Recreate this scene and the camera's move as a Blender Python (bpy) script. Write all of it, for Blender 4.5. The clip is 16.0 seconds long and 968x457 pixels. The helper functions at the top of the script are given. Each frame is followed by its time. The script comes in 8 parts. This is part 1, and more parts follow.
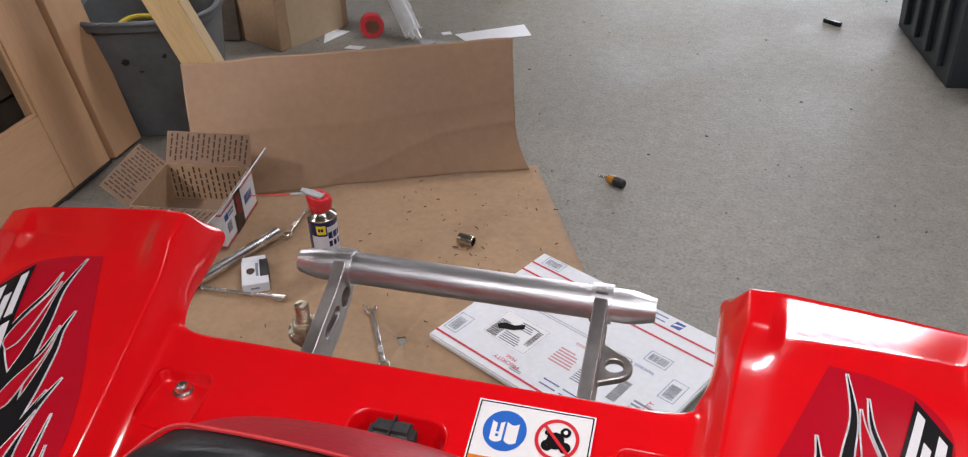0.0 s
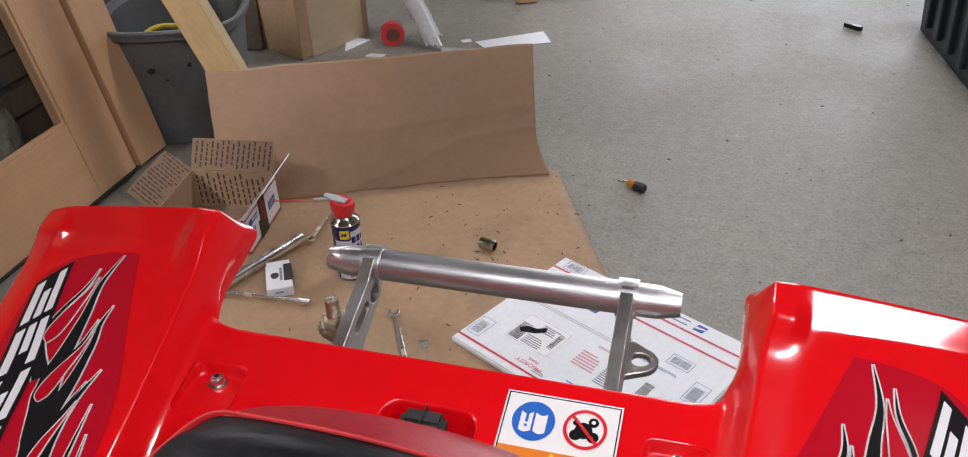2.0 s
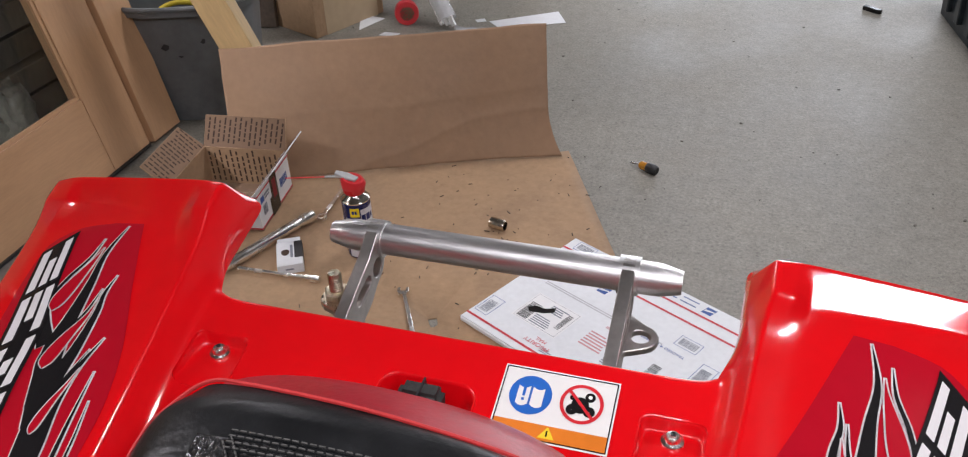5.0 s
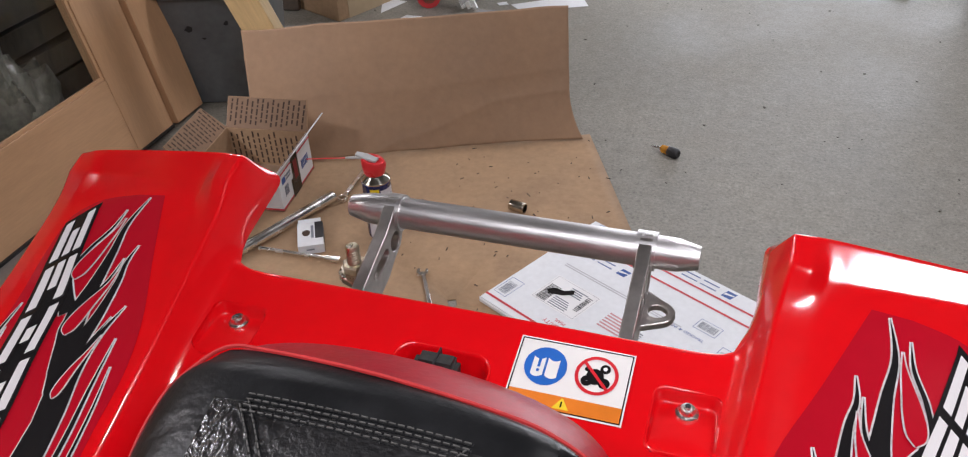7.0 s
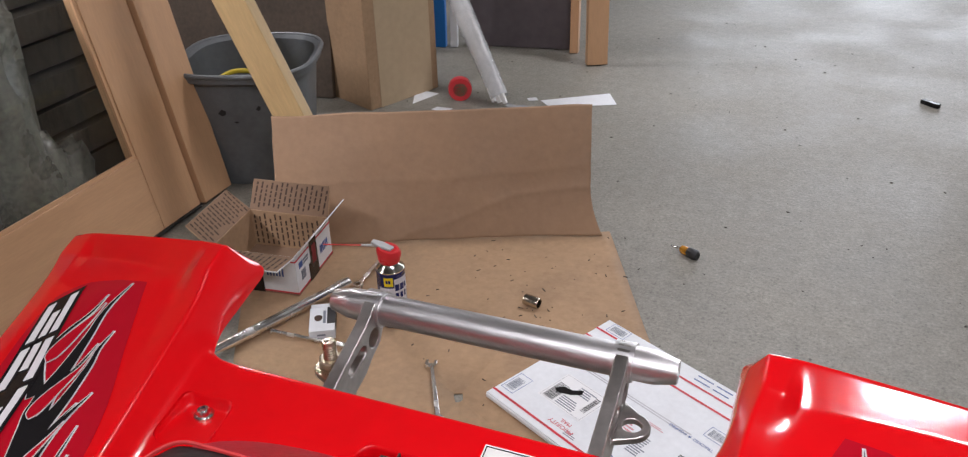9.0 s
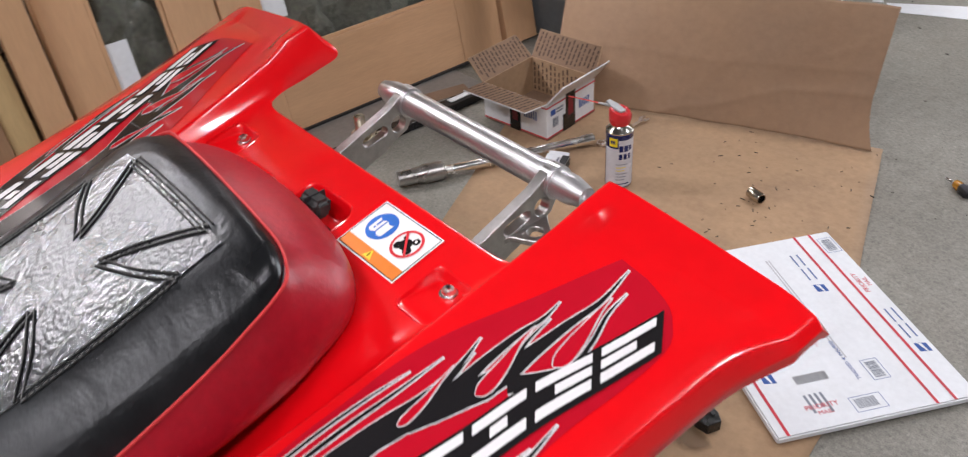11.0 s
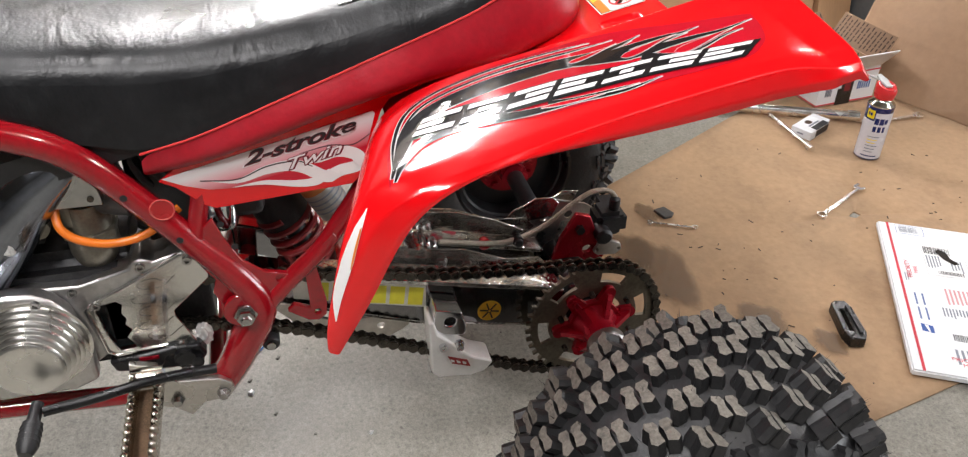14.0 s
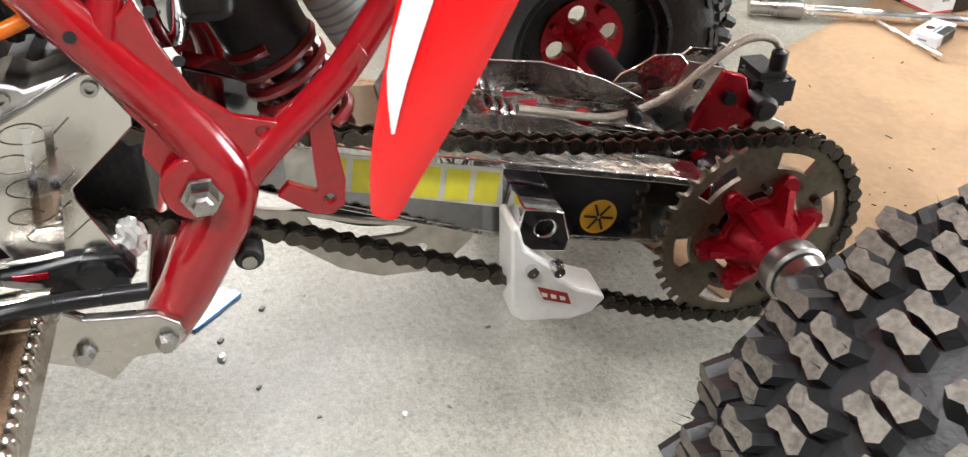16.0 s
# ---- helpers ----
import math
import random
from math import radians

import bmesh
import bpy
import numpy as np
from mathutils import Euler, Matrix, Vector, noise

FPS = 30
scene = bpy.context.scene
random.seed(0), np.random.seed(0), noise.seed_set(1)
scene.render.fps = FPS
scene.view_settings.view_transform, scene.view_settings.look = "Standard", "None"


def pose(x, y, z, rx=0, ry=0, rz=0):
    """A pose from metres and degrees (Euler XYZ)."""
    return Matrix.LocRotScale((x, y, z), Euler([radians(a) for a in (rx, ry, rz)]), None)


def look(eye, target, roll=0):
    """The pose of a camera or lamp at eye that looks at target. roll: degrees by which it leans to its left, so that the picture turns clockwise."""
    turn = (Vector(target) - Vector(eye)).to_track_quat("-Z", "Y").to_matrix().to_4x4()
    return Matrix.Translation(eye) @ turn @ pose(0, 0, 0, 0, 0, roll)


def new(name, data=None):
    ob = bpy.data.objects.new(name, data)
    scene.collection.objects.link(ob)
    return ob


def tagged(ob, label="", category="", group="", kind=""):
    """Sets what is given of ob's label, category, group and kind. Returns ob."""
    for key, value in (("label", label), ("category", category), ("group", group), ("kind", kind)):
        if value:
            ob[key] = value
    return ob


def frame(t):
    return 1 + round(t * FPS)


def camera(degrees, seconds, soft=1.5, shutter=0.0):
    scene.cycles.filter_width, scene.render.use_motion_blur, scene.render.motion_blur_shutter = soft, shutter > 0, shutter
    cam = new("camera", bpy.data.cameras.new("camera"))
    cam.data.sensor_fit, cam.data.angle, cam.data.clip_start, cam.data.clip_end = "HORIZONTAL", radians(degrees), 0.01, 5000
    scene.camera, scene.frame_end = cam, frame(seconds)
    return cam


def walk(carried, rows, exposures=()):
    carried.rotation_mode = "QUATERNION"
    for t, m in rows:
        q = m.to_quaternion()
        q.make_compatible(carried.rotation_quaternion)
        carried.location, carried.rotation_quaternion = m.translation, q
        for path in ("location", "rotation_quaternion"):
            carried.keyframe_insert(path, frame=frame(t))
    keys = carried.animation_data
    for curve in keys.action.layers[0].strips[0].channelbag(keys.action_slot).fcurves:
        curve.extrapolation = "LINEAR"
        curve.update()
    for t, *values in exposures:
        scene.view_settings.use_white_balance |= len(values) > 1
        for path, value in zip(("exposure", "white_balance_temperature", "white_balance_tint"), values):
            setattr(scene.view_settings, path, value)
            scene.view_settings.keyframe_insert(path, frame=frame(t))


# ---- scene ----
cam = camera(58.4, 16.0, soft=1.15, shutter=0.25)
PATH = [
    (0, (0.17, 0.1031, 1.181), (-0.267, 1.7011, 0.061), -1.4),
    (0.5, (0.1739, 0.1, 1.183), (-0.2848, 1.7058, 0.083), -1.8),
    (1, (0.1736, 0.093, 1.183), (-0.2961, 1.7002, 0.089), -2.3),
    (1.5, (0.1674, 0.0872, 1.18), (-0.3124, 1.6908, 0.086), -2.4),
    (2, (0.1673, 0.0862, 1.179), (-0.3137, 1.6849, 0.077), -2.4),
    (2.5, (0.1733, 0.086, 1.177), (-0.3109, 1.6778, 0.068), -2.3),
    (3, (0.1783, 0.0858, 1.176), (-0.3081, 1.6737, 0.061), -2.3),
    (3.5, (0.1763, 0.0859, 1.177), (-0.3153, 1.6689, 0.059), -2.3),
    (4, (0.1753, 0.0859, 1.177), (-0.3184, 1.665, 0.053), -2.3),
    (6.5, (0.1832, 0.0816, 1.167), (-0.359, 1.6246, 0.016), -2.7),
    (7, (0.1831, 0.0796, 1.166), (-0.3674, 1.6149, 0.008), -2.9),
    (7.5, (0.1841, 0.0806, 1.166), (-0.3746, 1.6092, 0.003), -3.0),
    (7.9, (0.1842, 0.0816, 1.17), (-0.3831, 1.6215, 0.025), -3.1),
    (8, (0.1841, 0.0806, 1.167), (-0.3866, 1.6617, 0.083), -2.7),
    (8.2, (0.1853, 0.0865, 1.172), (-0.3926, 1.7399, 0.206), -2.3),
    (10.3, (0.4086, 0.1921, 1.166), (-0.6558, 1.4278, 0.008), -5.4),
    (10.5, (0.4534, 0.2133, 1.164), (-0.6998, 1.3495, -0.011), -7.3),
    (11, (0.6021, 0.2016, 1.158), (-0.6857, 1.1958, -0.005), -4.3),
    (11.5, (0.7213, 0.2581, 1.154), (-0.7596, 0.9655, 0.012), -3.0),
    (12, (0.8203, 0.3083, 1.122), (-0.7835, 0.7092, -0.004), -1.0),
    (12.5, (0.8859, 0.2688, 1.124), (-0.7318, 0.6211, 0.002), -1.3),
    (13, (0.9667, 0.2116, 1.12), (-0.6327, 0.6494, 0.002), -1.8),
    (13.2, (0.9972, 0.1724, 1.114), (-0.5955, 0.6269, -0.007), -1.0),
    (13.5, (1.0305, 0.1271, 1.109), (-0.5624, 0.5756, -0.015), 0.4),
    (14, (1.0469, 0.0845, 1.096), (-0.5447, 0.5149, -0.037), 1.3),
    (14.2, (1.0393, 0.0938, 1.081), (-0.5487, 0.491, -0.067), 0.5),
    (14.5, (1.0148, 0.0827, 1.032), (-0.5719, 0.4849, -0.117), -0.6),
    (14.8, (0.9616, 0.0787, 0.969), (-0.6035, 0.4701, -0.214), -0.1),
    (15, (0.8811, 0.0928, 0.899), (-0.6672, 0.4796, -0.307), -0.5),
    (15.1, (0.8273, 0.0989, 0.85), (-0.7057, 0.494, -0.372), -0.1),
    (15.5, (0.7141, 0.0953, 0.745), (-0.8003, 0.5587, -0.476), 1.2),
    (16, (0.7018, 0.0627, 0.709), (-0.8757, 0.5226, -0.431), 1.7),
]
EXPOSE = [(0, -0.80, 6350, 15), (6.0, -0.80, 6350, 15), (8.0, -0.84, 6350, 15), (10.5, -0.50, 6300, 14), (12.5, -0.56, 6450, 13), (13.5, -0.25, 6600, 11), (14.5, 0.15, 6600, 10), (15.2, 0.45, 6550, 8), (16, 0.82, 6450, 7)]
walk(cam, [(t, look(eye, target, roll)) for t, eye, target, roll in PATH], EXPOSE)

# ---- light ----
world = bpy.data.worlds.new("world")
scene.world = world
world.use_nodes = True
sky = world.node_tree.nodes.new("ShaderNodeTexSky")
sky.sky_type, sky.sun_disc, sky.sun_elevation = "NISHITA", False, radians(35)
world.node_tree.links.new(sky.outputs[0], world.node_tree.nodes["Background"].inputs[0])
world.node_tree.nodes["Background"].inputs[1].default_value = 0.1


# ceiling strip lights (x, y, turn, watts, length, width) and the daylight of the open garage door
# the third is an unseen fill lamp, added to brighten seat side and engine
LAMPS = ((-2.88, -0.12, 90, 195, 0.65, 0.34), (1.24, 0.79, 0, 24, 0.5, 0.13), (1.65, -0.85, 90, 58, 0.9, 0.3), (0.2, -0.85, 0, 50, 1.2, 0.2), (0.6, 3.4, 0, 75, 1.0, 0.22), (-2.5, 3.2, 0, 60, 1.0, 0.22), (-4.15, -0.25, 90, 230, 1.2, 0.4))
DAY = 330


# ---- materials ----
MATS = {}


def mat(name, colour, rough=0.5, metal=0.0, vary=0.12, scale=8.0, bump=0.0, bump_scale=120.0, coat=0.0, stain=0.0,
        stain_colour=(0.05, 0.04, 0.03), stain_scale=5.0, stretch=(1, 1, 1), shift=False, emit=0.0, transmission=0.0, rough_vary=0.1, alpha=1.0):
    if name in MATS:
        return MATS[name]
    m = bpy.data.materials.new(name)
    m.use_nodes = True
    nt = m.node_tree
    b = nt.nodes["Principled BSDF"]
    link = nt.links.new

    def node(kind, **kw):
        n = nt.nodes.new(kind)
        for k, v in kw.items():
            n.inputs[k].default_value = v
        return n
    co = node("ShaderNodeTexCoord")
    mp = node("ShaderNodeMapping")
    mp.inputs["Scale"].default_value = stretch
    link(co.outputs["Object"], mp.inputs["Vector"])
    where = co.outputs["Object"]
    if shift:
        # repeats of one mesh each take their own stretch of the pattern
        oi, sh = node("ShaderNodeObjectInfo"), node("ShaderNodeVectorMath")
        sh.operation = "MULTIPLY_ADD"
        sh.inputs[0].default_value, sh.inputs[1].default_value = (0, 0, 0), (31.0, 17.0, 23.0)
        link(oi.outputs["Random"], sh.inputs[0])
        link(co.outputs["Object"], sh.inputs[2])
        link(sh.outputs[0], mp.inputs["Vector"])
        where = sh.outputs[0]
    big = node("ShaderNodeTexNoise", Scale=scale, Detail=4.0)
    fine = node("ShaderNodeTexNoise", Scale=scale * 9, Detail=5.0)
    link(mp.outputs[0], big.inputs["Vector"])
    link(mp.outputs[0], fine.inputs["Vector"])
    add = node("ShaderNodeMath")
    add.operation = "ADD"
    link(big.outputs[0], add.inputs[0])
    link(fine.outputs[0], add.inputs[1])
    rng = node("ShaderNodeMapRange")
    rng.inputs["From Min"].default_value, rng.inputs["From Max"].default_value = 0.7, 1.3
    rng.inputs["To Min"].default_value, rng.inputs["To Max"].default_value = 1 - vary, 1 + vary
    link(add.outputs[0], rng.inputs[0])
    mul = node("ShaderNodeVectorMath")
    mul.operation = "SCALE"
    mul.inputs[0].default_value = colour[:3]
    link(rng.outputs[0], mul.inputs["Scale"])
    out = mul.outputs[0]
    if stain:
        sn = node("ShaderNodeTexNoise", Scale=stain_scale, Detail=7.0, Roughness=0.65)
        link(where, sn.inputs["Vector"])
        sr = node("ShaderNodeMapRange")
        sr.inputs["From Min"].default_value, sr.inputs["From Max"].default_value = 0.52, 0.72
        sr.inputs["To Max"].default_value = stain
        link(sn.outputs[0], sr.inputs[0])
        mx = node("ShaderNodeMix")
        mx.data_type = "RGBA"
        link(sr.outputs[0], mx.inputs[0])
        link(out, mx.inputs[6])
        mx.inputs[7].default_value = (*stain_colour, 1)
        out = mx.outputs[2]
    link(out, b.inputs["Base Color"])
    rr = node("ShaderNodeMapRange")
    rr.inputs["From Min"].default_value, rr.inputs["From Max"].default_value = 0.3, 0.7
    rr.inputs["To Min"].default_value, rr.inputs["To Max"].default_value = max(0.02, rough - rough_vary), min(1, rough + rough_vary)
    link(big.outputs[0], rr.inputs[0])
    link(rr.outputs[0], b.inputs["Roughness"])
    b.inputs["Metallic"].default_value = metal
    b.inputs["Coat Weight"].default_value = coat
    b.inputs["Coat Roughness"].default_value = 0.06
    b.inputs["Transmission Weight"].default_value = transmission
    b.inputs["Alpha"].default_value = alpha
    if emit:
        b.inputs["Emission Color"].default_value = (*colour[:3], 1)
        b.inputs["Emission Strength"].default_value = emit
    if bump:
        bn = node("ShaderNodeTexNoise", Scale=bump_scale, Detail=4.0)
        link(mp.outputs[0], bn.inputs["Vector"])
        bp = node("ShaderNodeBump", Strength=bump, Distance=0.01)
        link(bn.outputs[0], bp.inputs["Height"])
        link(bp.outputs[0], b.inputs["Normal"])
    MATS[name] = m
    return m


red_plastic = mat("red_plastic", (0.71, 0.003, 0.006), 0.15, vary=0.04, scale=6, coat=0.6, bump=0.03, bump_scale=40, rough_vary=0.05)
red_paint = mat("red_paint", (0.27, 0.004, 0.009), 0.14, vary=0.12, scale=20, coat=0.7, bump=0.04, bump_scale=90, stain=0.3, stain_colour=(0.12, 0.01, 0.01), stain_scale=60)
red_vinyl = mat("red_vinyl", (0.34, 0.006, 0.016), 0.38, vary=0.14, scale=14, bump=0.06, bump_scale=220, stain=0.22, stain_colour=(0.30, 0.05, 0.07), stain_scale=18)
black_vinyl = mat("black_vinyl", (0.008, 0.0085, 0.0095), 0.36, vary=0.3, scale=9, bump=0.07, bump_scale=240, stain=0.3, stain_colour=(0.035, 0.039, 0.041), stain_scale=16, rough_vary=0.12)
patch_vinyl = mat("patch_vinyl", (0.010, 0.010, 0.011), 0.27, vary=0.3, scale=22, bump=0.20, bump_scale=210, rough_vary=0.08)
patch_vinyl.node_tree.nodes["Principled BSDF"].inputs["IOR"].default_value = 1.75


def wrinkles(m, scale, strength, stretch):
    """Long soft folds under a material's fine grain."""
    nt = m.node_tree
    b = nt.nodes["Principled BSDF"]
    co, mp, nz, bu = nt.nodes.new("ShaderNodeTexCoord"), nt.nodes.new("ShaderNodeMapping"), nt.nodes.new("ShaderNodeTexNoise"), nt.nodes.new("ShaderNodeBump")
    mp.inputs["Scale"].default_value = stretch
    nz.inputs["Scale"].default_value, nz.inputs["Detail"].default_value, nz.inputs["Distortion"].default_value = scale, 3.0, 0.8
    bu.inputs["Strength"].default_value, bu.inputs["Distance"].default_value = strength, 0.01
    nt.links.new(co.outputs["Object"], mp.inputs["Vector"])
    nt.links.new(mp.outputs[0], nz.inputs["Vector"])
    nt.links.new(nz.outputs[0], bu.inputs["Height"])
    if b.inputs["Normal"].links:
        nt.links.new(b.inputs["Normal"].links[0].from_socket, bu.inputs["Normal"])
    nt.links.new(bu.outputs[0], b.inputs["Normal"])


black_vinyl.node_tree.nodes["Principled BSDF"].inputs["Specular IOR Level"].default_value = 0.36
wrinkles(black_vinyl, 22, 0.22, (0.5, 1.0, 0.6))
thread = mat("thread", (0.012, 0.012, 0.012), 0.5)
red_thread = mat("red_thread", (0.55, 0.03, 0.03), 0.6)
aluminium = mat("aluminium", (0.70, 0.69, 0.69), 0.40, 1.0, vary=0.1, scale=10, bump=0.06, bump_scale=60, stretch=(1, 6, 6), stain=0.3, stain_colour=(0.3, 0.29, 0.28), stain_scale=12)
brushed = mat("brushed", (0.5, 0.48, 0.46), 0.34, 1.0, vary=0.15, scale=14, bump=0.05, bump_scale=200, stain=0.4, stain_colour=(0.2, 0.17, 0.14), stain_scale=18)
tool_chrome = mat("tool_chrome", (0.85, 0.84, 0.82), 0.24, 1.0, vary=0.08, scale=30, rough_vary=0.08)
chrome = mat("chrome", (0.72, 0.72, 0.74), 0.08, 1.0, vary=0.05, scale=20, rough_vary=0.05)
steel = mat("steel", (0.42, 0.41, 0.4), 0.25, 1.0, vary=0.15, scale=30, stain=0.5, stain_colour=(0.12, 0.09, 0.07), stain_scale=30)
dark_steel = mat("dark_steel", (0.09, 0.08, 0.068), 0.26, 0.9, vary=0.3, scale=40, stain=0.6, stain_colour=(0.012, 0.011, 0.010), stain_scale=70)
sprocket_steel = mat("sprocket_steel", (0.19, 0.165, 0.125), 0.42, 0.8, vary=0.2, scale=25, stain=0.6, stain_colour=(0.05, 0.04, 0.03), stain_scale=30)
black_metal = mat("black_metal", (0.012, 0.012, 0.013), 0.3, 0.3, vary=0.3, scale=20)
black_plastic = mat("black_plastic", (0.014, 0.014, 0.015), 0.45, vary=0.2, scale=20, bump=0.1, bump_scale=200)
rubber = mat("rubber", (0.017, 0.017, 0.018), 0.5, vary=0.25, scale=18, bump=0.12, bump_scale=160, stain=0.55, stain_colour=(0.05, 0.048, 0.045), stain_scale=9)
dusty_rubber = mat("dusty_rubber", (0.155, 0.142, 0.120), 0.85, vary=0.4, scale=30, bump=0.3, bump_scale=220, stain=0.75, stain_colour=(0.05, 0.047, 0.042), stain_scale=55, shift=True)
cardboard = mat("cardboard", (0.370, 0.240, 0.138), 0.85, vary=0.11, scale=6, bump=0.1, bump_scale=60, stain=0.5, stain_colour=(0.22, 0.135, 0.08), stain_scale=5.5)
card_inside = mat("card_inside", (0.25, 0.158, 0.10), 0.85, vary=0.07, scale=8, bump=0.08, bump_scale=60)
white_card = mat("white_card", (0.75, 0.77, 0.79), 0.5, vary=0.05, scale=9, stain=0.15, stain_colour=(0.5, 0.47, 0.43), stain_scale=8)
red_ink = mat("red_ink", (0.55, 0.03, 0.05), 0.55)
blue_ink = mat("blue_ink", (0.03, 0.09, 0.32), 0.5)
black_ink = mat("black_ink", (0.015, 0.015, 0.017), 0.45)
grey_ink = mat("grey_ink", (0.22, 0.24, 0.28), 0.6)
brown_ink = mat("brown_ink", (0.060, 0.034, 0.022), 0.8)
black_tape = mat("black_tape", (0.012, 0.011, 0.011), 0.22)
fir = mat("fir", (0.57, 0.340, 0.185), 0.42, vary=0.07, scale=3, stretch=(9, 9, 1), bump=0.05, bump_scale=70)
fir_rail = mat("fir_rail", (0.57, 0.340, 0.185), 0.42, vary=0.07, scale=3, stretch=(9, 1, 9), bump=0.05, bump_scale=70)
pine = mat("pine", (0.55, 0.385, 0.185), 0.55, vary=0.12, scale=3, stretch=(9, 9, 1), bump=0.05)
dull_wood = mat("dull_wood", (0.3, 0.17, 0.09), 0.6, vary=0.2, scale=3, stretch=(9, 9, 1), bump=0.06)


# ---- mesh helpers ----
def part(name, bm, material, parent=None, label="", smooth=True, bevel=0.0, mats=None):
    """One mesh object under a thing or a part."""
    bmesh.ops.recalc_face_normals(bm, faces=bm.faces)
    me = bpy.data.meshes.new(name)
    bm.to_mesh(me)
    bm.free()
    for m in (mats or [material]):
        me.materials.append(m)
    if smooth:
        me.shade_smooth()
        me.set_sharp_from_angle(angle=radians(38))
    ob = new(name, me)
    ob.parent = parent
    if label:
        ob["label"] = label
    if bevel:
        mod = ob.modifiers.new("bevel", "BEVEL")
        mod.width, mod.segments, mod.limit_method = bevel, 2, "ANGLE"
        mod.harden_normals = False
    return ob


def thing(name, label, category, group="", kind="", at=None):
    ob = new(name)
    ob.empty_display_size = 0.05
    if at is not None:
        ob.matrix_world = at
    return tagged(ob, label, category, group, kind)


def bm_box(x0, x1, y0, y1, z0, z1, bm=None, m=None):
    bm = bm or bmesh.new()
    vs = [bm.verts.new((x, y, z)) for x in (x0, x1) for y in (y0, y1) for z in (z0, z1)]
    for f in ((0, 1, 3, 2), (4, 6, 7, 5), (0, 4, 5, 1), (2, 3, 7, 6), (0, 2, 6, 4), (1, 5, 7, 3)):
        bm.faces.new([vs[i] for i in f])
    if m is not None:
        for v in vs:
            v.co = m @ v.co
    return bm


def bm_prism(outline, axis, a, b, bm=None, holes=()):
    """An outline in the plane across the axis, drawn out from a to b. Holes are outlines too."""
    bm = bm or bmesh.new()

    def place(u, v, w):
        return {"x": (w, u, v), "y": (u, w, v), "z": (u, v, w)}[axis]
    loops = [outline, *holes]
    if not holes:
        lo = [bm.verts.new(place(u, v, a)) for u, v in outline]
        hi = [bm.verts.new(place(u, v, b)) for u, v in outline]
        bm.faces.new(lo)
        bm.faces.new(hi)
        for i in range(len(lo)):
            bm.faces.new((lo[i - 1], lo[i], hi[i], hi[i - 1]))
        return bm
    rings = []
    for w in (a, b):
        edges, ring = [], []
        for lp in loops:
            vs = [bm.verts.new(place(u, v, w)) for u, v in lp]
            ring.append(vs)
            edges += [bm.edges.new((vs[i - 1], vs[i])) for i in range(len(vs))]
        bmesh.ops.triangle_fill(bm, edges=edges, use_beauty=True)
        rings.append(ring)
    for la, lb in zip(*rings):
        for i in range(len(la)):
            bm.faces.new((la[i - 1], la[i], lb[i], lb[i - 1]))
    return bm


def bm_tube(points, r, n=12, bm=None, cap=True, closed=False):
    """A round bar along points; r may be one radius or one per point."""
    bm = bm or bmesh.new()
    pts = [Vector(p) for p in points]
    rs = r if isinstance(r, (list, tuple)) else [r] * len(pts)
    rings, side = [], None
    for i, p in enumerate(pts):
        a, b = pts[i - 1] if (i or closed) else p, pts[(i + 1) % len(pts)] if (i < len(pts) - 1 or closed) else p
        d = (b - a).normalized()
        if side is None:
            side = d.orthogonal().normalized()
        side = (side - d * side.dot(d)).normalized()
        up = d.cross(side)
        rings.append([bm.verts.new(p + rs[i] * (math.cos(t) * side + math.sin(t) * up)) for t in (2 * math.pi * k / n for k in range(n))])
    span = range(len(rings)) if closed else range(1, len(rings))
    for i in span:
        for k in range(n):
            bm.faces.new((rings[i - 1][k - 1], rings[i - 1][k], rings[i][k], rings[i][k - 1]))
    if cap and not closed:
        bm.faces.new(rings[0])
        bm.faces.new(rings[-1])
    return bm


def curve(points, n=8):
    """Catmull-Rom through the points."""
    pts = [Vector(p) for p in points]
    pts = [2 * pts[0] - pts[1], *pts, 2 * pts[-1] - pts[-2]]
    out = []
    for i in range(1, len(pts) - 2):
        p0, p1, p2, p3 = pts[i - 1:i + 3]
        for k in range(n):
            t = k / n
            out.append(0.5 * (2 * p1 + (p2 - p0) * t + (2 * p0 - 5 * p1 + 4 * p2 - p3) * t * t + (3 * p1 - p0 - 3 * p2 + p3) * t ** 3))
    return out + [pts[-2]]


def bm_lathe(profile, n=32, axis="z", at=(0, 0, 0), bm=None, cap=True):
    """A profile of (radius, height) turned about an axis."""
    bm = bm or bmesh.new()
    rings = []
    for r, h in profile:
        ring = []
        for k in range(n):
            c, s = math.cos(2 * math.pi * k / n), math.sin(2 * math.pi * k / n)
            p = {"z": (r * c, r * s, h), "x": (h, r * c, r * s), "y": (r * s, h, r * c)}[axis]
            ring.append(bm.verts.new(Vector(p) + Vector(at)))
        rings.append(ring)
    for a, b in zip(rings, rings[1:]):
        for k in range(n):
            bm.faces.new((a[k - 1], a[k], b[k], b[k - 1]))
    if cap and profile[0][0] > 1e-6:
        bm.faces.new(rings[0])
    if cap and profile[-1][0] > 1e-6:
        bm.faces.new(rings[-1])
    bmesh.ops.remove_doubles(bm, verts=bm.verts, dist=1e-6)
    return bm


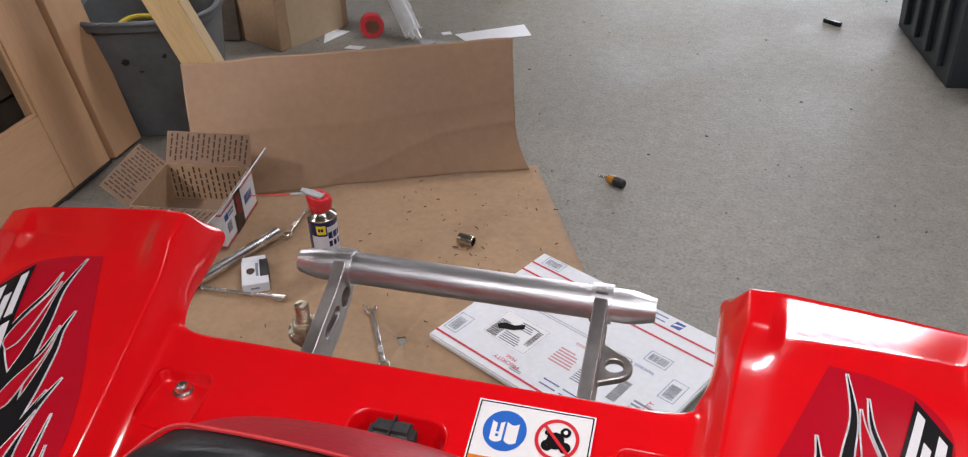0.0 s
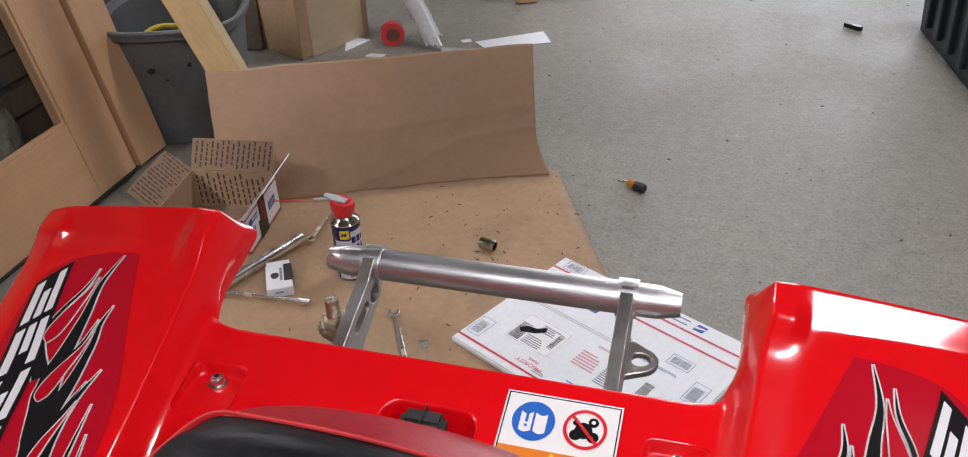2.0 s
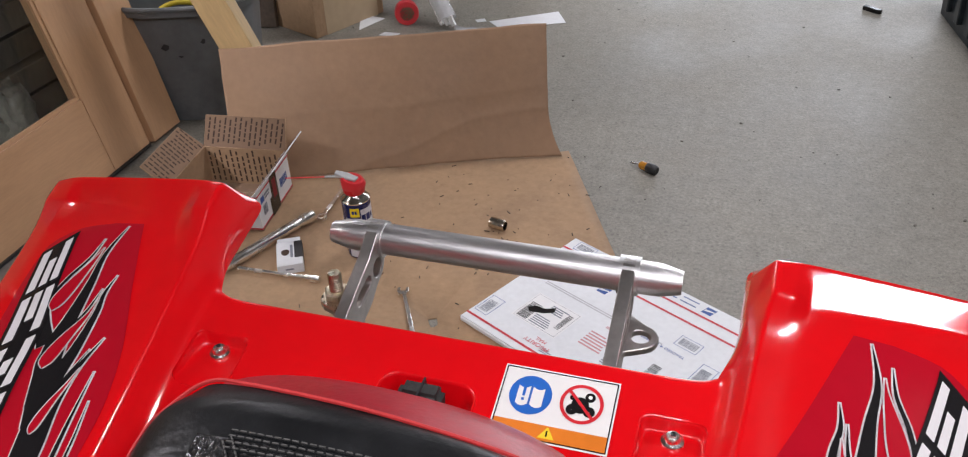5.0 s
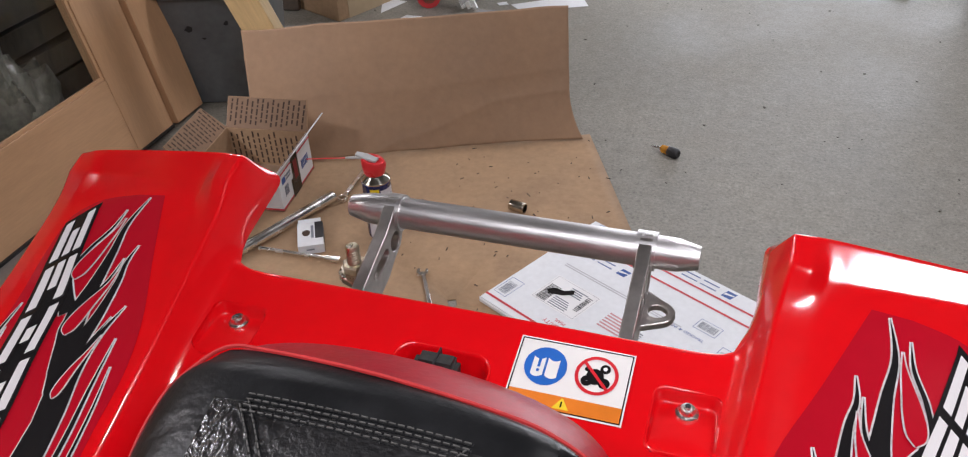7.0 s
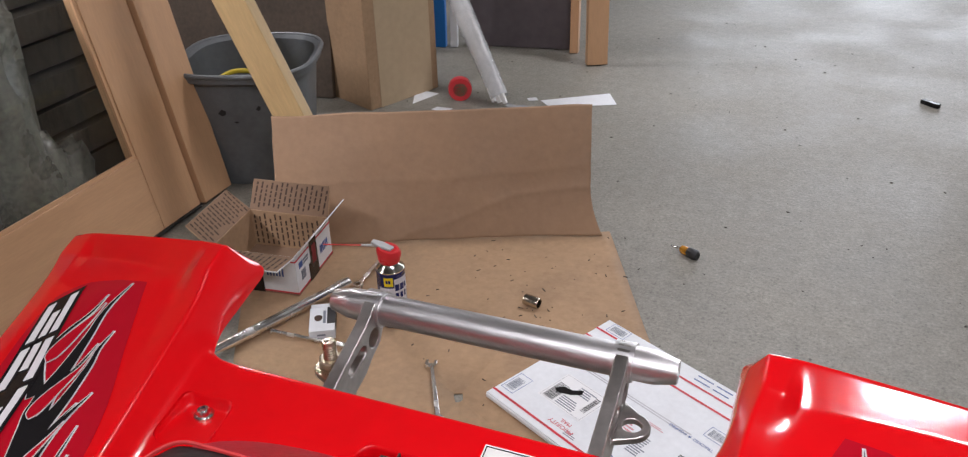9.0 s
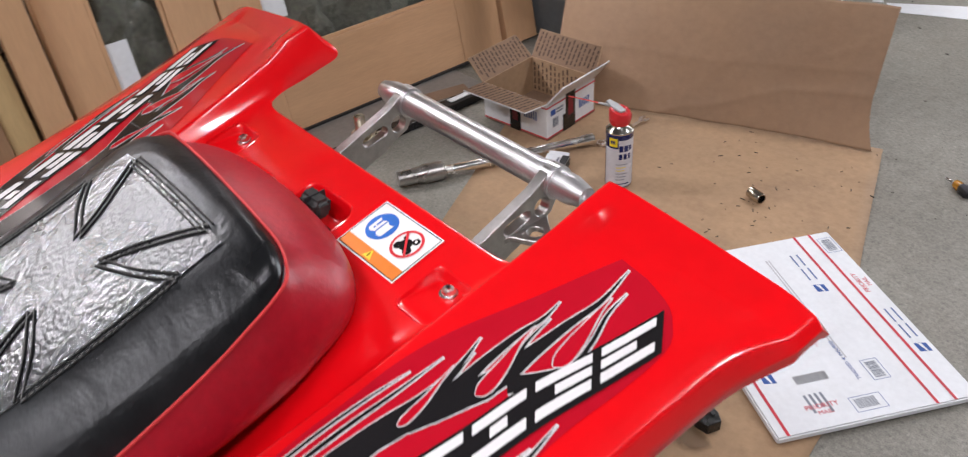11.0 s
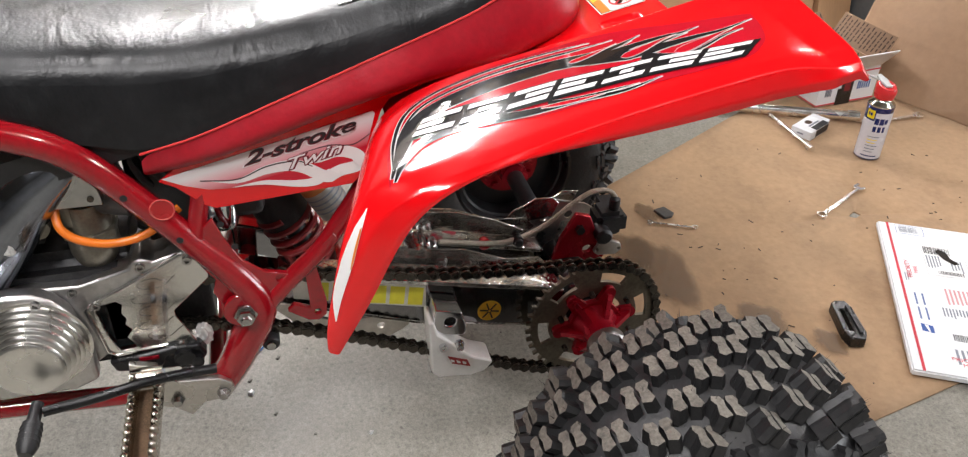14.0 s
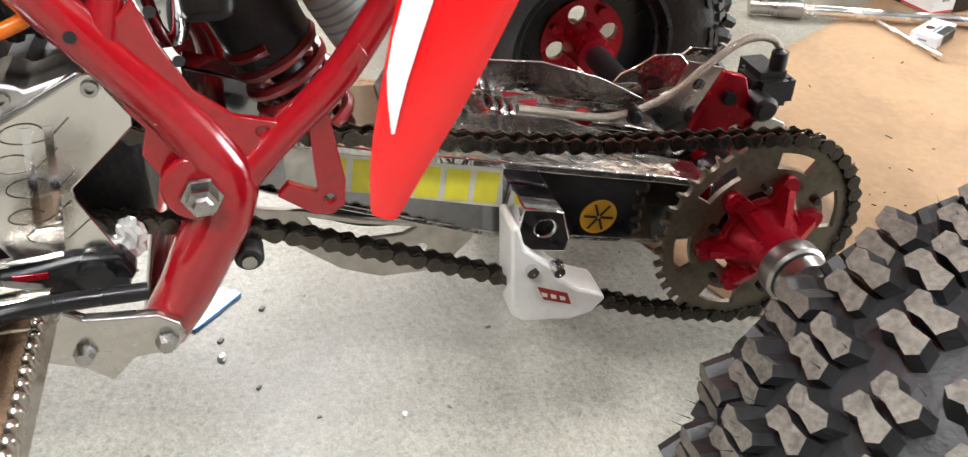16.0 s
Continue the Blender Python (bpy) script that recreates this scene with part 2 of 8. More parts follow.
def bm_loft(rows, bm=None, closed=False):
    bm = bm or bmesh.new()
    vs = [[bm.verts.new(p) for p in row] for row in rows]
    n = len(vs[0])
    for a, b in zip(vs, vs[1:]):
        for k in range(0 if closed else 1, n):
            bm.faces.new((a[k - 1], a[k], b[k], b[k - 1]))
    return bm


def circle(cx, cy, r, n=24, a0=0.0, sx=1.0):
    return [(cx + sx * r * math.cos(a0 + 2 * math.pi * k / n), cy + r * math.sin(a0 + 2 * math.pi * k / n)) for k in range(n)]


def moved(bm, m):
    bmesh.ops.transform(bm, matrix=m, verts=bm.verts)
    return bm


def flat(polys, z=0.0, bm=None):
    """Flat shapes in the plane z, each a list of (x, y)."""
    bm = bm or bmesh.new()
    for p in polys:
        bm.faces.new([bm.verts.new((x, y, z)) for x, y in p])
    return bm


def rect(x0, y0, x1, y1):
    return [(x0, y0), (x1, y0), (x1, y1), (x0, y1)]


def words(name, text, size, m, material, parent, label="", shear=0.0, depth=0.0004, align="CENTER", grow=0.0):
    """Lettering in the built-in font, as a mesh, centred on the pose m."""
    cu = bpy.data.curves.new(name, "FONT")
    cu.offset = grow
    cu.body, cu.size, cu.extrude, cu.shear, cu.align_x, cu.align_y = text, size, depth, shear, align, "CENTER"
    tmp = new(name, cu)
    bpy.context.view_layer.update()
    me = bpy.data.meshes.new_from_object(tmp)
    bpy.data.objects.remove(tmp)
    bpy.data.curves.remove(cu)
    me.transform(m)
    me.materials.clear()
    me.materials.append(material)
    ob = new(name, me)
    ob.parent = parent
    if label:
        ob["label"] = label
    return ob


# ---- the room ----
concrete = mat("concrete", (0.236, 0.224, 0.190), 0.55, vary=0.16, scale=3.0, bump=0.1, bump_scale=90, stain=0.6, stain_colour=(0.225, 0.205, 0.17), stain_scale=3.6)


def speckle(m, scale, amount):
    """Dark and pale grains over a material's colour."""
    nt = m.node_tree
    b = nt.nodes["Principled BSDF"]
    src = b.inputs["Base Color"].links[0].from_socket
    co, vo, nz, mx = nt.nodes.new("ShaderNodeTexCoord"), nt.nodes.new("ShaderNodeTexVoronoi"), nt.nodes.new("ShaderNodeTexNoise"), nt.nodes.new("ShaderNodeVectorMath")
    vo.inputs["Scale"].default_value = scale
    nz.inputs["Scale"].default_value, nz.inputs["Detail"].default_value = scale * 1.7, 3
    r1, r2, mu = nt.nodes.new("ShaderNodeMapRange"), nt.nodes.new("ShaderNodeMapRange"), nt.nodes.new("ShaderNodeMath")
    r1.inputs["From Min"].default_value, r1.inputs["From Max"].default_value, r1.inputs["To Min"].default_value = 0.08, 0.3, 1 - amount
    r2.inputs["From Min"].default_value, r2.inputs["From Max"].default_value, r2.inputs["To Min"].default_value, r2.inputs["To Max"].default_value = 0.3, 0.7, 1 - amount * 0.7, 1 + amount * 0.7
    mu.operation = "MULTIPLY"
    mx.operation = "SCALE"
    nt.links.new(co.outputs["Object"], vo.inputs["Vector"])
    nt.links.new(co.outputs["Object"], nz.inputs["Vector"])
    nt.links.new(vo.outputs["Distance"], r1.inputs[0])
    nt.links.new(nz.outputs[0], r2.inputs[0])
    nt.links.new(r1.outputs[0], mu.inputs[0])
    nt.links.new(r2.outputs[0], mu.inputs[1])
    nt.links.new(src, mx.inputs[0])
    nt.links.new(mu.outputs[0], mx.inputs["Scale"])
    nt.links.new(mx.outputs[0], b.inputs["Base Color"])


speckle(concrete, 70, 0.26)
speckle(concrete, 190, 0.26)
speckle(cardboard, 60, 0.06)
plaster = mat("plaster", (0.32, 0.31, 0.295), 0.9, vary=0.08, scale=2, bump=0.05)
bm = bm_box(-5, 5, -5, 14, -0.2, 0)
floor = tagged(part("floor", bm, concrete), "worn grey concrete workshop floor with fine pitting", "floor", kind="structure")
for nm, bx in (("wall_west", (-5.2, -5, -5, 9, -0.2, 2.8)), ("wall_east", (5, 5.2, -5, 9.2, -0.2, 2.8)), ("wall_south", (-5, 5, -5.2, -5, -0.2, 2.8)), ("wall_north", (-5, -1.0, 9, 9.2, -0.2, 2.8)), ("wall_north_east", (3.4, 5, 9, 9.2, -0.2, 2.8)), ("wall_north_head", (-1.0, 3.4, 9, 9.2, 2.4, 2.8))):
    tagged(part(nm, bm_box(*bx), plaster), "pale painted workshop wall", "wall", kind="structure")
tagged(part("ceiling", bm_box(-5.2, 5.2, -5.2, 9.2, 2.8, 3.0), mat("dim_ceiling", (0.16, 0.145, 0.125), 0.9, vary=0.15, scale=2, bump=0.05)), "dim bare workshop ceiling", "ceiling", kind="structure")


# ---- things on the floor ----
def cardboard_sheet():
    t = thing("cardboard_sheet", "large folded brown cardboard sheet, one half standing upright", "cardboard")
    bm = bmesh.new()
    # lying half: stained, slightly wavy
    out = [(-0.228, 2.112), (-0.05, 1.72), (0.16, 1.28), (0.22, 1.0), (-0.02, 0.62), (-0.36, 0.5), (-0.60, 0.84), (-0.77, 1.14), (-1.04, 1.60), (-1.055, 1.752)]
    n = 26
    cx, cy = -0.35, 1.35
    rows = []
    ring = []
    for i, p in enumerate(out):
        q = out[(i + 1) % len(out)]
        ring += [(p[0] + (q[0] - p[0]) * k / 6, p[1] + (q[1] - p[1]) * k / 6) for k in range(6)]
    for s in (0.02, 0.25, 0.5, 0.75, 0.93, 1.0):
        rows.append([(cx + (x - cx) * s, cy + (y - cy) * s, 0.004 + 0.0025 * noise.noise((x * s * 4, y * s * 4, 0))) for x, y in ring])
    bm_loft(rows, bm, closed=True)
    ob = part("lying_half", bm, cardboard, t, "flat cardboard with oil stains and dirt")
    ob.modifiers.new("thick", "SOLIDIFY").thickness = 0.004
    # standing half: folds as lines of (along, up)
    folds = (([(0.0, 0.50), (0.42, 0.47), (0.64, 0.49), (1.0, 0.54)], 0.0016), ([(0.36, 0.0), (0.45, 0.09), (0.56, 0.15), (0.75, 0.33), (0.86, 0.36), (1.0, 0.37)], 0.0030), ([(0.42, 0.06), (0.47, 0.24), (0.54, 0.43), (0.60, 0.52)], 0.0020), ([(0.0, 0.80), (0.05, 0.82), (0.12, 0.98)], 0.0022), ([(0.84, 0.60), (0.93, 0.70), (1.0, 0.90)], 0.0014))

    def fold(u, v):
        """Depth of the creases at one place of the sheet."""
        total = 0.0
        p = Vector((u * 0.83, v * 0.30))
        for line, deep in folds:
            near = 9.0
            for (a, b), (c, d) in zip(line, line[1:]):
                q, r = Vector((a * 0.83, b * 0.30)), Vector((c * 0.83, d * 0.30))
                k = max(0.0, min(1.0, (p - q).dot(r - q) / (r - q).length_squared))
                near = min(near, (p - q.lerp(r, k)).length)
            total += deep * math.exp(-near / 0.009)
        return total
    bm = bmesh.new()
    rows = []
    for j in range(61):
        v = j / 60
        row = []
        for i in range(131):
            u = i / 130
            x0, y0 = -1.03 + u * 0.755, 1.745 + u * 0.345
            lean = 0.135 * v + 0.03 * v * v
            crease = 0.003 * noise.noise((u * 5, v * 4, 3)) + fold(u, v)
            flare = 0.035 * max(0, 1 - v / 0.35) ** 2 * max(0, (u - 0.75) / 0.25)
            row.append((x0 + flare - 0.052 * v * u + lean * -0.42 * (1 - u) - 0.02 * v * (1 - u), y0 + lean - crease - flare * 0.3, 0.006 + 0.297 * v + 0.006 * noise.noise((u * 6, v, 7))))
        rows.append(row)
    bm_loft(rows, bm)
    ob = part("standing_half", bm, mat("kraft_inside", (0.315, 0.196, 0.116), 0.8, vary=0.09, scale=5, bump=0.06, bump_scale=60, stain=0.4, stain_colour=(0.24, 0.14, 0.08), stain_scale=3), t, "creased cardboard standing half")
    ob.modifiers.new("thick", "SOLIDIFY").thickness = 0.005


cardboard_sheet()


# ---- the quad ----
AXLE = (0.516, 0.228)  # y and height of the rear axle
quad = thing("quad_bike", "red sport quad bike with black seat and flame decals", "quad bike")


def deck_z(y):
    return 0.741 + (y - 0.53) * 0.228


def wing_rows():
    """Cross sections of one wing from the rear rim to the low front tip, inner side first."""
    rows = []
    # turned-up rear rim: lip, rear and front edge of the crest, foot of its slope
    rows.append([(0.207, 0.639, 0.760), (0.208, 0.641, 0.767), (0.221, 0.635, 0.777), (0.240, 0.629, 0.781), (0.252, 0.627, 0.780), (0.310, 0.628, 0.772), (0.374, 0.631, 0.764), (0.386, 0.632, 0.762), (0.404, 0.632, 0.758), (0.410, 0.630, 0.756), (0.409, 0.628, 0.753)])
    rows.append([(0.207, 0.628, 0.757), (0.209, 0.630, 0.770), (0.224, 0.617, 0.799), (0.240, 0.6185, 0.798), (0.251, 0.619, 0.797), (0.310, 0.621, 0.7895), (0.374, 0.6225, 0.780), (0.386, 0.622, 0.778), (0.403, 0.621, 0.773), (0.410, 0.620, 0.766), (0.409, 0.620, 0.757)])
    rows.append([(0.206, 0.606, 0.753), (0.208, 0.606, 0.770), (0.224, 0.602, 0.799), (0.239, 0.6005, 0.7985), (0.250, 0.601, 0.798), (0.310, 0.606, 0.790), (0.372, 0.610, 0.7805), (0.382, 0.6095, 0.779), (0.402, 0.608, 0.7725), (0.409, 0.606, 0.763), (0.407, 0.606, 0.753)])
    rows.append([(0.206, 0.590, 0.749), (0.208, 0.590, 0.767), (0.224, 0.588, 0.7925), (0.238, 0.587, 0.7900), (0.249, 0.587, 0.7825), (0.310, 0.593, 0.7765), (0.366, 0.599, 0.769), (0.378, 0.598, 0.7700), (0.401, 0.598, 0.767), (0.407, 0.598, 0.759), (0.406, 0.598, 0.748)])
    # one flat slope from the crest down to the inner line
    for k in range(2, 9):
        rows[2][k] = tuple(p * 0.55 + q * 0.45 for p, q in zip(rows[1][k], rows[3][k]))
    for y in (0.565, 0.541, 0.53, 0.48, 0.42, 0.35, 0.29):
        c = 0.73 + (y - 0.409) * 0.262
        s = (y - 0.29) / 0.3
        f = max(0.0, min(1.0, (y - 0.43) / 0.15))
        drop = min(0.031, 0.006 + (y - 0.29) * 0.155)
        dz = deck_z(y) if y > 0.43 else deck_z(0.43) - (0.43 - y) * 0.55
        xi, xo = 0.206 - 0.028 * (1 - s), 0.392 - 0.016 * (1 - s) - 0.01 * math.sin(math.pi * max(0, min(1, s)))
        if y > 0.55:
            inner = [(0.2035, y, dz - 0.002), (0.206, y, dz * 0.6 + c * 0.4)]
        else:
            q = 0.012 * (1 - s)
            inner = [(xi - 0.006 - q, y, dz + 0.001), (xi + 0.003 - q * 0.5, y, dz * 0.62 + c * 0.38 - 0.002)]
        rows.append(inner + [(xi + 0.015, y, c + 0.004 + 0.005 * f), (xi + 0.026, y, c + 0.004 + 0.003 * f), (xi + 0.043, y, c + 0.003 + 0.001 * f), (0.31, y, c + 0.003), (xo - 0.032, y, c), (xo - 0.020, y, c - 0.001), (xo - 0.003, y, c - 0.003 - drop * 0.12), (xo + 0.003, y, c - 0.004 - drop * 0.7), (xo + 0.001, y, c - 0.004 - drop)])
    front = []
    front.append([(0.145, 0.215, 0.60), (0.155, 0.222, 0.64), (0.168, 0.226, 0.668), (0.215, 0.228, 0.682), (0.30, 0.230, 0.6855), (0.352, 0.228, 0.685), (0.380, 0.228, 0.683), (0.388, 0.231, 0.679), (0.388, 0.234, 0.675)])
    front.append([(0.140, 0.190, 0.565), (0.150, 0.190, 0.605), (0.165, 0.186, 0.636), (0.215, 0.178, 0.655), (0.300, 0.168, 0.667), (0.350, 0.162, 0.668), (0.379, 0.178, 0.662), (0.389, 0.197, 0.654), (0.388, 0.200, 0.650)])
    front.append([(0.180, 0.180, 0.545), (0.210, 0.172, 0.580), (0.240, 0.164, 0.600), (0.285, 0.152, 0.618), (0.330, 0.140, 0.632), (0.362, 0.134, 0.636), (0.380, 0.150, 0.626), (0.389, 0.173, 0.617), (0.388, 0.176, 0.613)])
    front.append([(0.290, 0.152, 0.528), (0.305, 0.146, 0.545), (0.320, 0.140, 0.556), (0.340, 0.130, 0.566), (0.356, 0.121, 0.572), (0.369, 0.117, 0.574), (0.380, 0.130, 0.566), (0.387, 0.147, 0.560), (0.385, 0.152, 0.555)])
    front.append([(0.345, 0.124, 0.500), (0.350, 0.120, 0.505), (0.355, 0.115, 0.508), (0.360, 0.110, 0.511), (0.365, 0.106, 0.513), (0.370, 0.104, 0.514), (0.376, 0.110, 0.510), (0.381, 0.120, 0.507), (0.380, 0.124, 0.504)])
    front.append([(0.356, 0.114, 0.487), (0.359, 0.112, 0.487), (0.362, 0.109, 0.487), (0.365, 0.107, 0.487), (0.368, 0.105, 0.487), (0.371, 0.105, 0.487), (0.374, 0.108, 0.486), (0.377, 0.113, 0.486), (0.377, 0.116, 0.485)])
    for r in front:
        a = tuple((p + q) / 2 for p, q in zip(r[2], r[3]))
        b = tuple((p + q) / 2 for p, q in zip(r[5], r[6]))
        rows.append([*r[:3], a, *r[3:6], b, *r[6:]])
    return rows


def rear_fender():
    bm = bmesh.new()
    crease = bm.edges.layers.float.new("crease_edge")
    for side in (1, -1):
        rows = [[(side * x, y, z) for x, y, z in r] for r in wing_rows()]
        grid = [[bm.verts.new(p) for p in row] for row in rows]
        for i in range(len(grid)):
            for k in range(11):
                if i and k:
                    bm.faces.new((grid[i - 1][k - 1], grid[i - 1][k], grid[i][k], grid[i][k - 1]))
        for k, c in ((2, 0.78), (3, 0.7), (4, 0.8), (6, 0.85), (7, 0.8), (8, 0.8), (9, 0.7)):
            for i in range(1, 15):
                bm.edges.get((grid[i - 1][k], grid[i][k]))[crease] = c * (1.0 if i < 5 else 0.75 if k in (2, 8) else 0.35)
        for i, c in ((0, 0.9), (1, 0.90), (3, 0.93)):
            for k in range(1, 11):
                bm.edges.get((grid[i][k - 1], grid[i][k]))[crease] = c
    # deck between the wings
    ys = (0.541, 0.53, 0.48, 0.42, 0.35, 0.29)
    wr = {round(r[0][1], 3): r for r in wing_rows()}
    rows = []
    # rolled rear edge
    w = wr[0.541][0][0]
    for y, z, in ((0.5335, deck_z(0.54) - 0.022), (0.5385, deck_z(0.54) - 0.010)):
        rows.append([(x * w / 0.19, y, z) for x in (-0.19, -0.16, -0.08, 0, 0.08, 0.16, 0.19)])
    for y in ys:
        r = wr[y][0]
        rows.append([(-r[0], y, r[2])] + [(x * r[0] / 0.19, y, r[2]) for x in (-0.16, -0.08, 0, 0.08, 0.16)] + [(r[0], y, r[2])])
    rows.append([(-0.145, 0.215, 0.60)] + [(x * 0.145 / 0.19, 0.215, 0.598) for x in (-0.16, -0.08, 0, 0.08, 0.16)] + [(0.145, 0.215, 0.60)])
    bm_loft(rows, bm)
    bmesh.ops.remove_doubles(bm, verts=bm.verts, dist=0.0005)
    ob = part("rear_fender", bm, red_plastic, quad, "glossy red moulded plastic rear fender")
    ob.data.shade_smooth()
    a = ob.modifiers.new("round", "SUBSURF")
    a.levels = a.render_levels = 3
    s = ob.modifiers.new("thick", "SOLIDIFY")
    s.thickness, s.offset = 0.003, -1
    # openings for the bolt recesses and the latch well
    tools = []
    for o in (RECESS, [(-x, y) for x, y in RECESS], WELL):
        me = bpy.data.meshes.new("opening")
        cb = bm_prism(o, "z", 0.69, 0.79)
        bmesh.ops.recalc_face_normals(cb, faces=cb.faces)
        cb.to_mesh(me)
        cb.free()
        tool = new("opening", me)
        m = ob.modifiers.new("opening", "BOOLEAN")
        m.operation, m.object, m.solver = "DIFFERENCE", tool, "EXACT"
        tools.append(tool)
    bpy.context.view_layer.update()
    baked = bpy.data.meshes.new_from_object(ob.evaluated_get(bpy.context.evaluated_depsgraph_get()))
    ob.modifiers.clear()
    ob.data = baked
    for tool in tools:
        bpy.data.objects.remove(tool)
    baked.set_sharp_from_angle(angle=radians(50))
    return ob


def rounded(x0, y0, x1, y1, r, n=5):
    """A rectangle with rounded corners."""
    out = []
    for cx, cy, a0 in ((x1 - r, y1 - r, 0), (x0 + r, y1 - r, 90), (x0 + r, y0 + r, 180), (x1 - r, y0 + r, 270)):
        out += [(cx + r * math.cos(radians(a0 + 90 * k / n)), cy + r * math.sin(radians(a0 + 90 * k / n))) for k in range(n + 1)]
    return out


RECESS = rounded(0.1485, 0.459, 0.1925, 0.505, 0.007)
WELL = rounded(-0.037, 0.447, 0.034, 0.501, 0.013)
fender = rear_fender()


def lerp_at(xs, vs, x):
    return float(np.interp(x, xs, vs))


SEAT_Y = (-0.36, -0.12, 0.0, 0.1, 0.2, 0.3, 0.35, 0.386)
SEAT_TOP = (0.742, 0.724, 0.724, 0.738, 0.758, 0.786, 0.803, 0.811)


def seat():
    ys = (-0.36, -0.25, -0.12, -0.07, 0.0, 0.1, 0.2, 0.3, 0.345, 0.372, 0.386)
    half = (0.100, 0.105, 0.110, 0.136, 0.146, 0.150, 0.152, 0.153, 0.153, 0.151, 0.149)
    seam_x = (0.118, 0.120, 0.122, 0.130, 0.135, 0.135, 0.135, 0.137, 0.138, 0.135, 0.128)
    red, black, seam = [], [], []
    for y, h, s in zip(ys, half, seam_x):
        t = lerp_at(SEAT_Y, SEAT_TOP, y)
        b = lerp_at((-0.36, -0.12, -0.07, 0.0, 0.1, 0.19, 0.366, 0.441), (0.640, 0.625, 0.583, 0.597, 0.630, 0.662, 0.699, 0.728), y)
        ze = lerp_at((-0.36, -0.12, -0.07, 0.026, 0.09, 0.196, 0.296, 0.345, 0.386), (0.640, 0.625, 0.607, 0.634, 0.660, 0.700, 0.739, 0.764, 0.783), y)
        red.append([(x, y, z) for x, z in ((h - 0.014, b - 0.010), (h, b), (h - 0.001, b * 0.6 + ze * 0.4), (s + 0.004, ze))])
        seam.append((s + 0.0045, y, ze + 0.0008))
        e = min(0.026, (t - ze) * 0.5)
        black.append([(x, y, z) for x, z in ((-s - 0.004, ze), (-s + 0.003, t - e), (-s * 0.76, t - e * 0.22), (-s * 0.35, t), (0, t + 0.001), (s * 0.35, t), (s * 0.76, t - e * 0.22), (s - 0.003, t - e), (s + 0.004, ze))])
    rear = [(-0.110, 0.404, 0.796), (-0.100, 0.404, 0.799), (-0.076, 0.4035, 0.8025), (-0.038, 0.401, 0.8055), (0, 0.399, 0.8065), (0.038, 0.398, 0.8045), (0.076, 0.3965, 0.799), (0.098, 0.396, 0.7930), (0.107, 0.396, 0.789)]
    black.append(rear)
    red, seam = red[3:], seam[3:]
    bm = bm_loft(black)
    ob = part("seat", bm, black_vinyl, quad, "scuffed black vinyl seat cover")
    ob.data.shade_smooth()
    m = ob.modifiers.new("round", "SUBSURF")
    m.levels = m.render_levels = 3
    back = [(0.137, 0.450, 0.722), (0.143, 0.455, 0.742), (0.136, 0.436, 0.769), rear[-1]]
    mid = [(0.0, 0.470, 0.724), (0.0, 0.474, 0.748), (0.0, 0.453, 0.782), rear[4]]
    left = [(-0.137, 0.450, 0.722), (-0.143, 0.457, 0.746), (-0.138, 0.446, 0.778), rear[0]]
    loop = red + [back, mid, left] + [[(-x, y, z) for x, y, z in r] for r in reversed(red)]
    band = part("side_band", bm_loft(loop), red_vinyl, ob, "dark red vinyl side band")
    band.data.shade_smooth()
    m = band.modifiers.new("round", "SUBSURF")
    m.levels = m.render_levels = 3
    pts = seam + [(x, y + 0.0005, z + 0.001) for x, y, z in (rear[8], rear[6], rear[4], rear[2], rear[0])] + [(-x, y, z) for x, y, z in reversed(seam)]
    part("piping", bm_tube(curve(pts, 6), 0.0014, 6), red_thread, ob, "fine red piping seam")
    # seat base
    part("base", bm_box(-0.12, 0.12, -0.36, 0.43, 0.60, 0.64, m=Matrix.Translation((0, 0, 0.0)) @ pose(0, 0, 0, 14, 0, 0)), black_plastic, ob, "black plastic seat base")
    return ob


seat_ob = seat()

rim_black = mat("rim_black", (0.02, 0.02, 0.022), 0.35, 0.4, vary=0.2, scale=12)
red_hub = mat("red_anodised", (0.34, 0.006, 0.018), 0.24, 0.55, vary=0.15, scale=20)


def knob_mesh(w, l, h, dusty=True):
    """A pair of tread blocks with a groove between them and a notch in each; the worn tops are dusty."""
    bm = bmesh.new()
    for s in (-1, 1):
        o = [(0.05, -0.44), (0.34, -0.56), (0.5, -0.40), (0.44, -0.12), (0.38, 0.08), (0.48, 0.32), (0.40, 0.54), (0.10, 0.50), (0.03, 0.30), (0.09, 0.0)]
        o = [(s * x * w, y * l) for x, y in o]
        lo = [bm.verts.new((x * 1.12, y * 1.12, -0.004)) for x, y in o]
        hi = [bm.verts.new((x, y, h)) for x, y in o]
        f = bm.faces.new(hi)
        f.material_index = 1 if dusty else 0
        for i in range(10):
            bm.faces.new((lo[i - 1], lo[i], hi[i], hi[i - 1]))
    bmesh.ops.recalc_face_normals(bm, faces=bm.faces)
    me = bpy.data.meshes.new("knob")
    bm.to_mesh(me)
    bm.free()
    me.materials.append(rubber)
    me.materials.append(dusty_rubber)
    return me


KNOB = knob_mesh(0.0330, 0.0285, 0.0165)
SHOULDER = knob_mesh(0.028, 0.017, 0.0080, False)
SIDE = knob_mesh(0.018, 0.026, 0.0060, False)


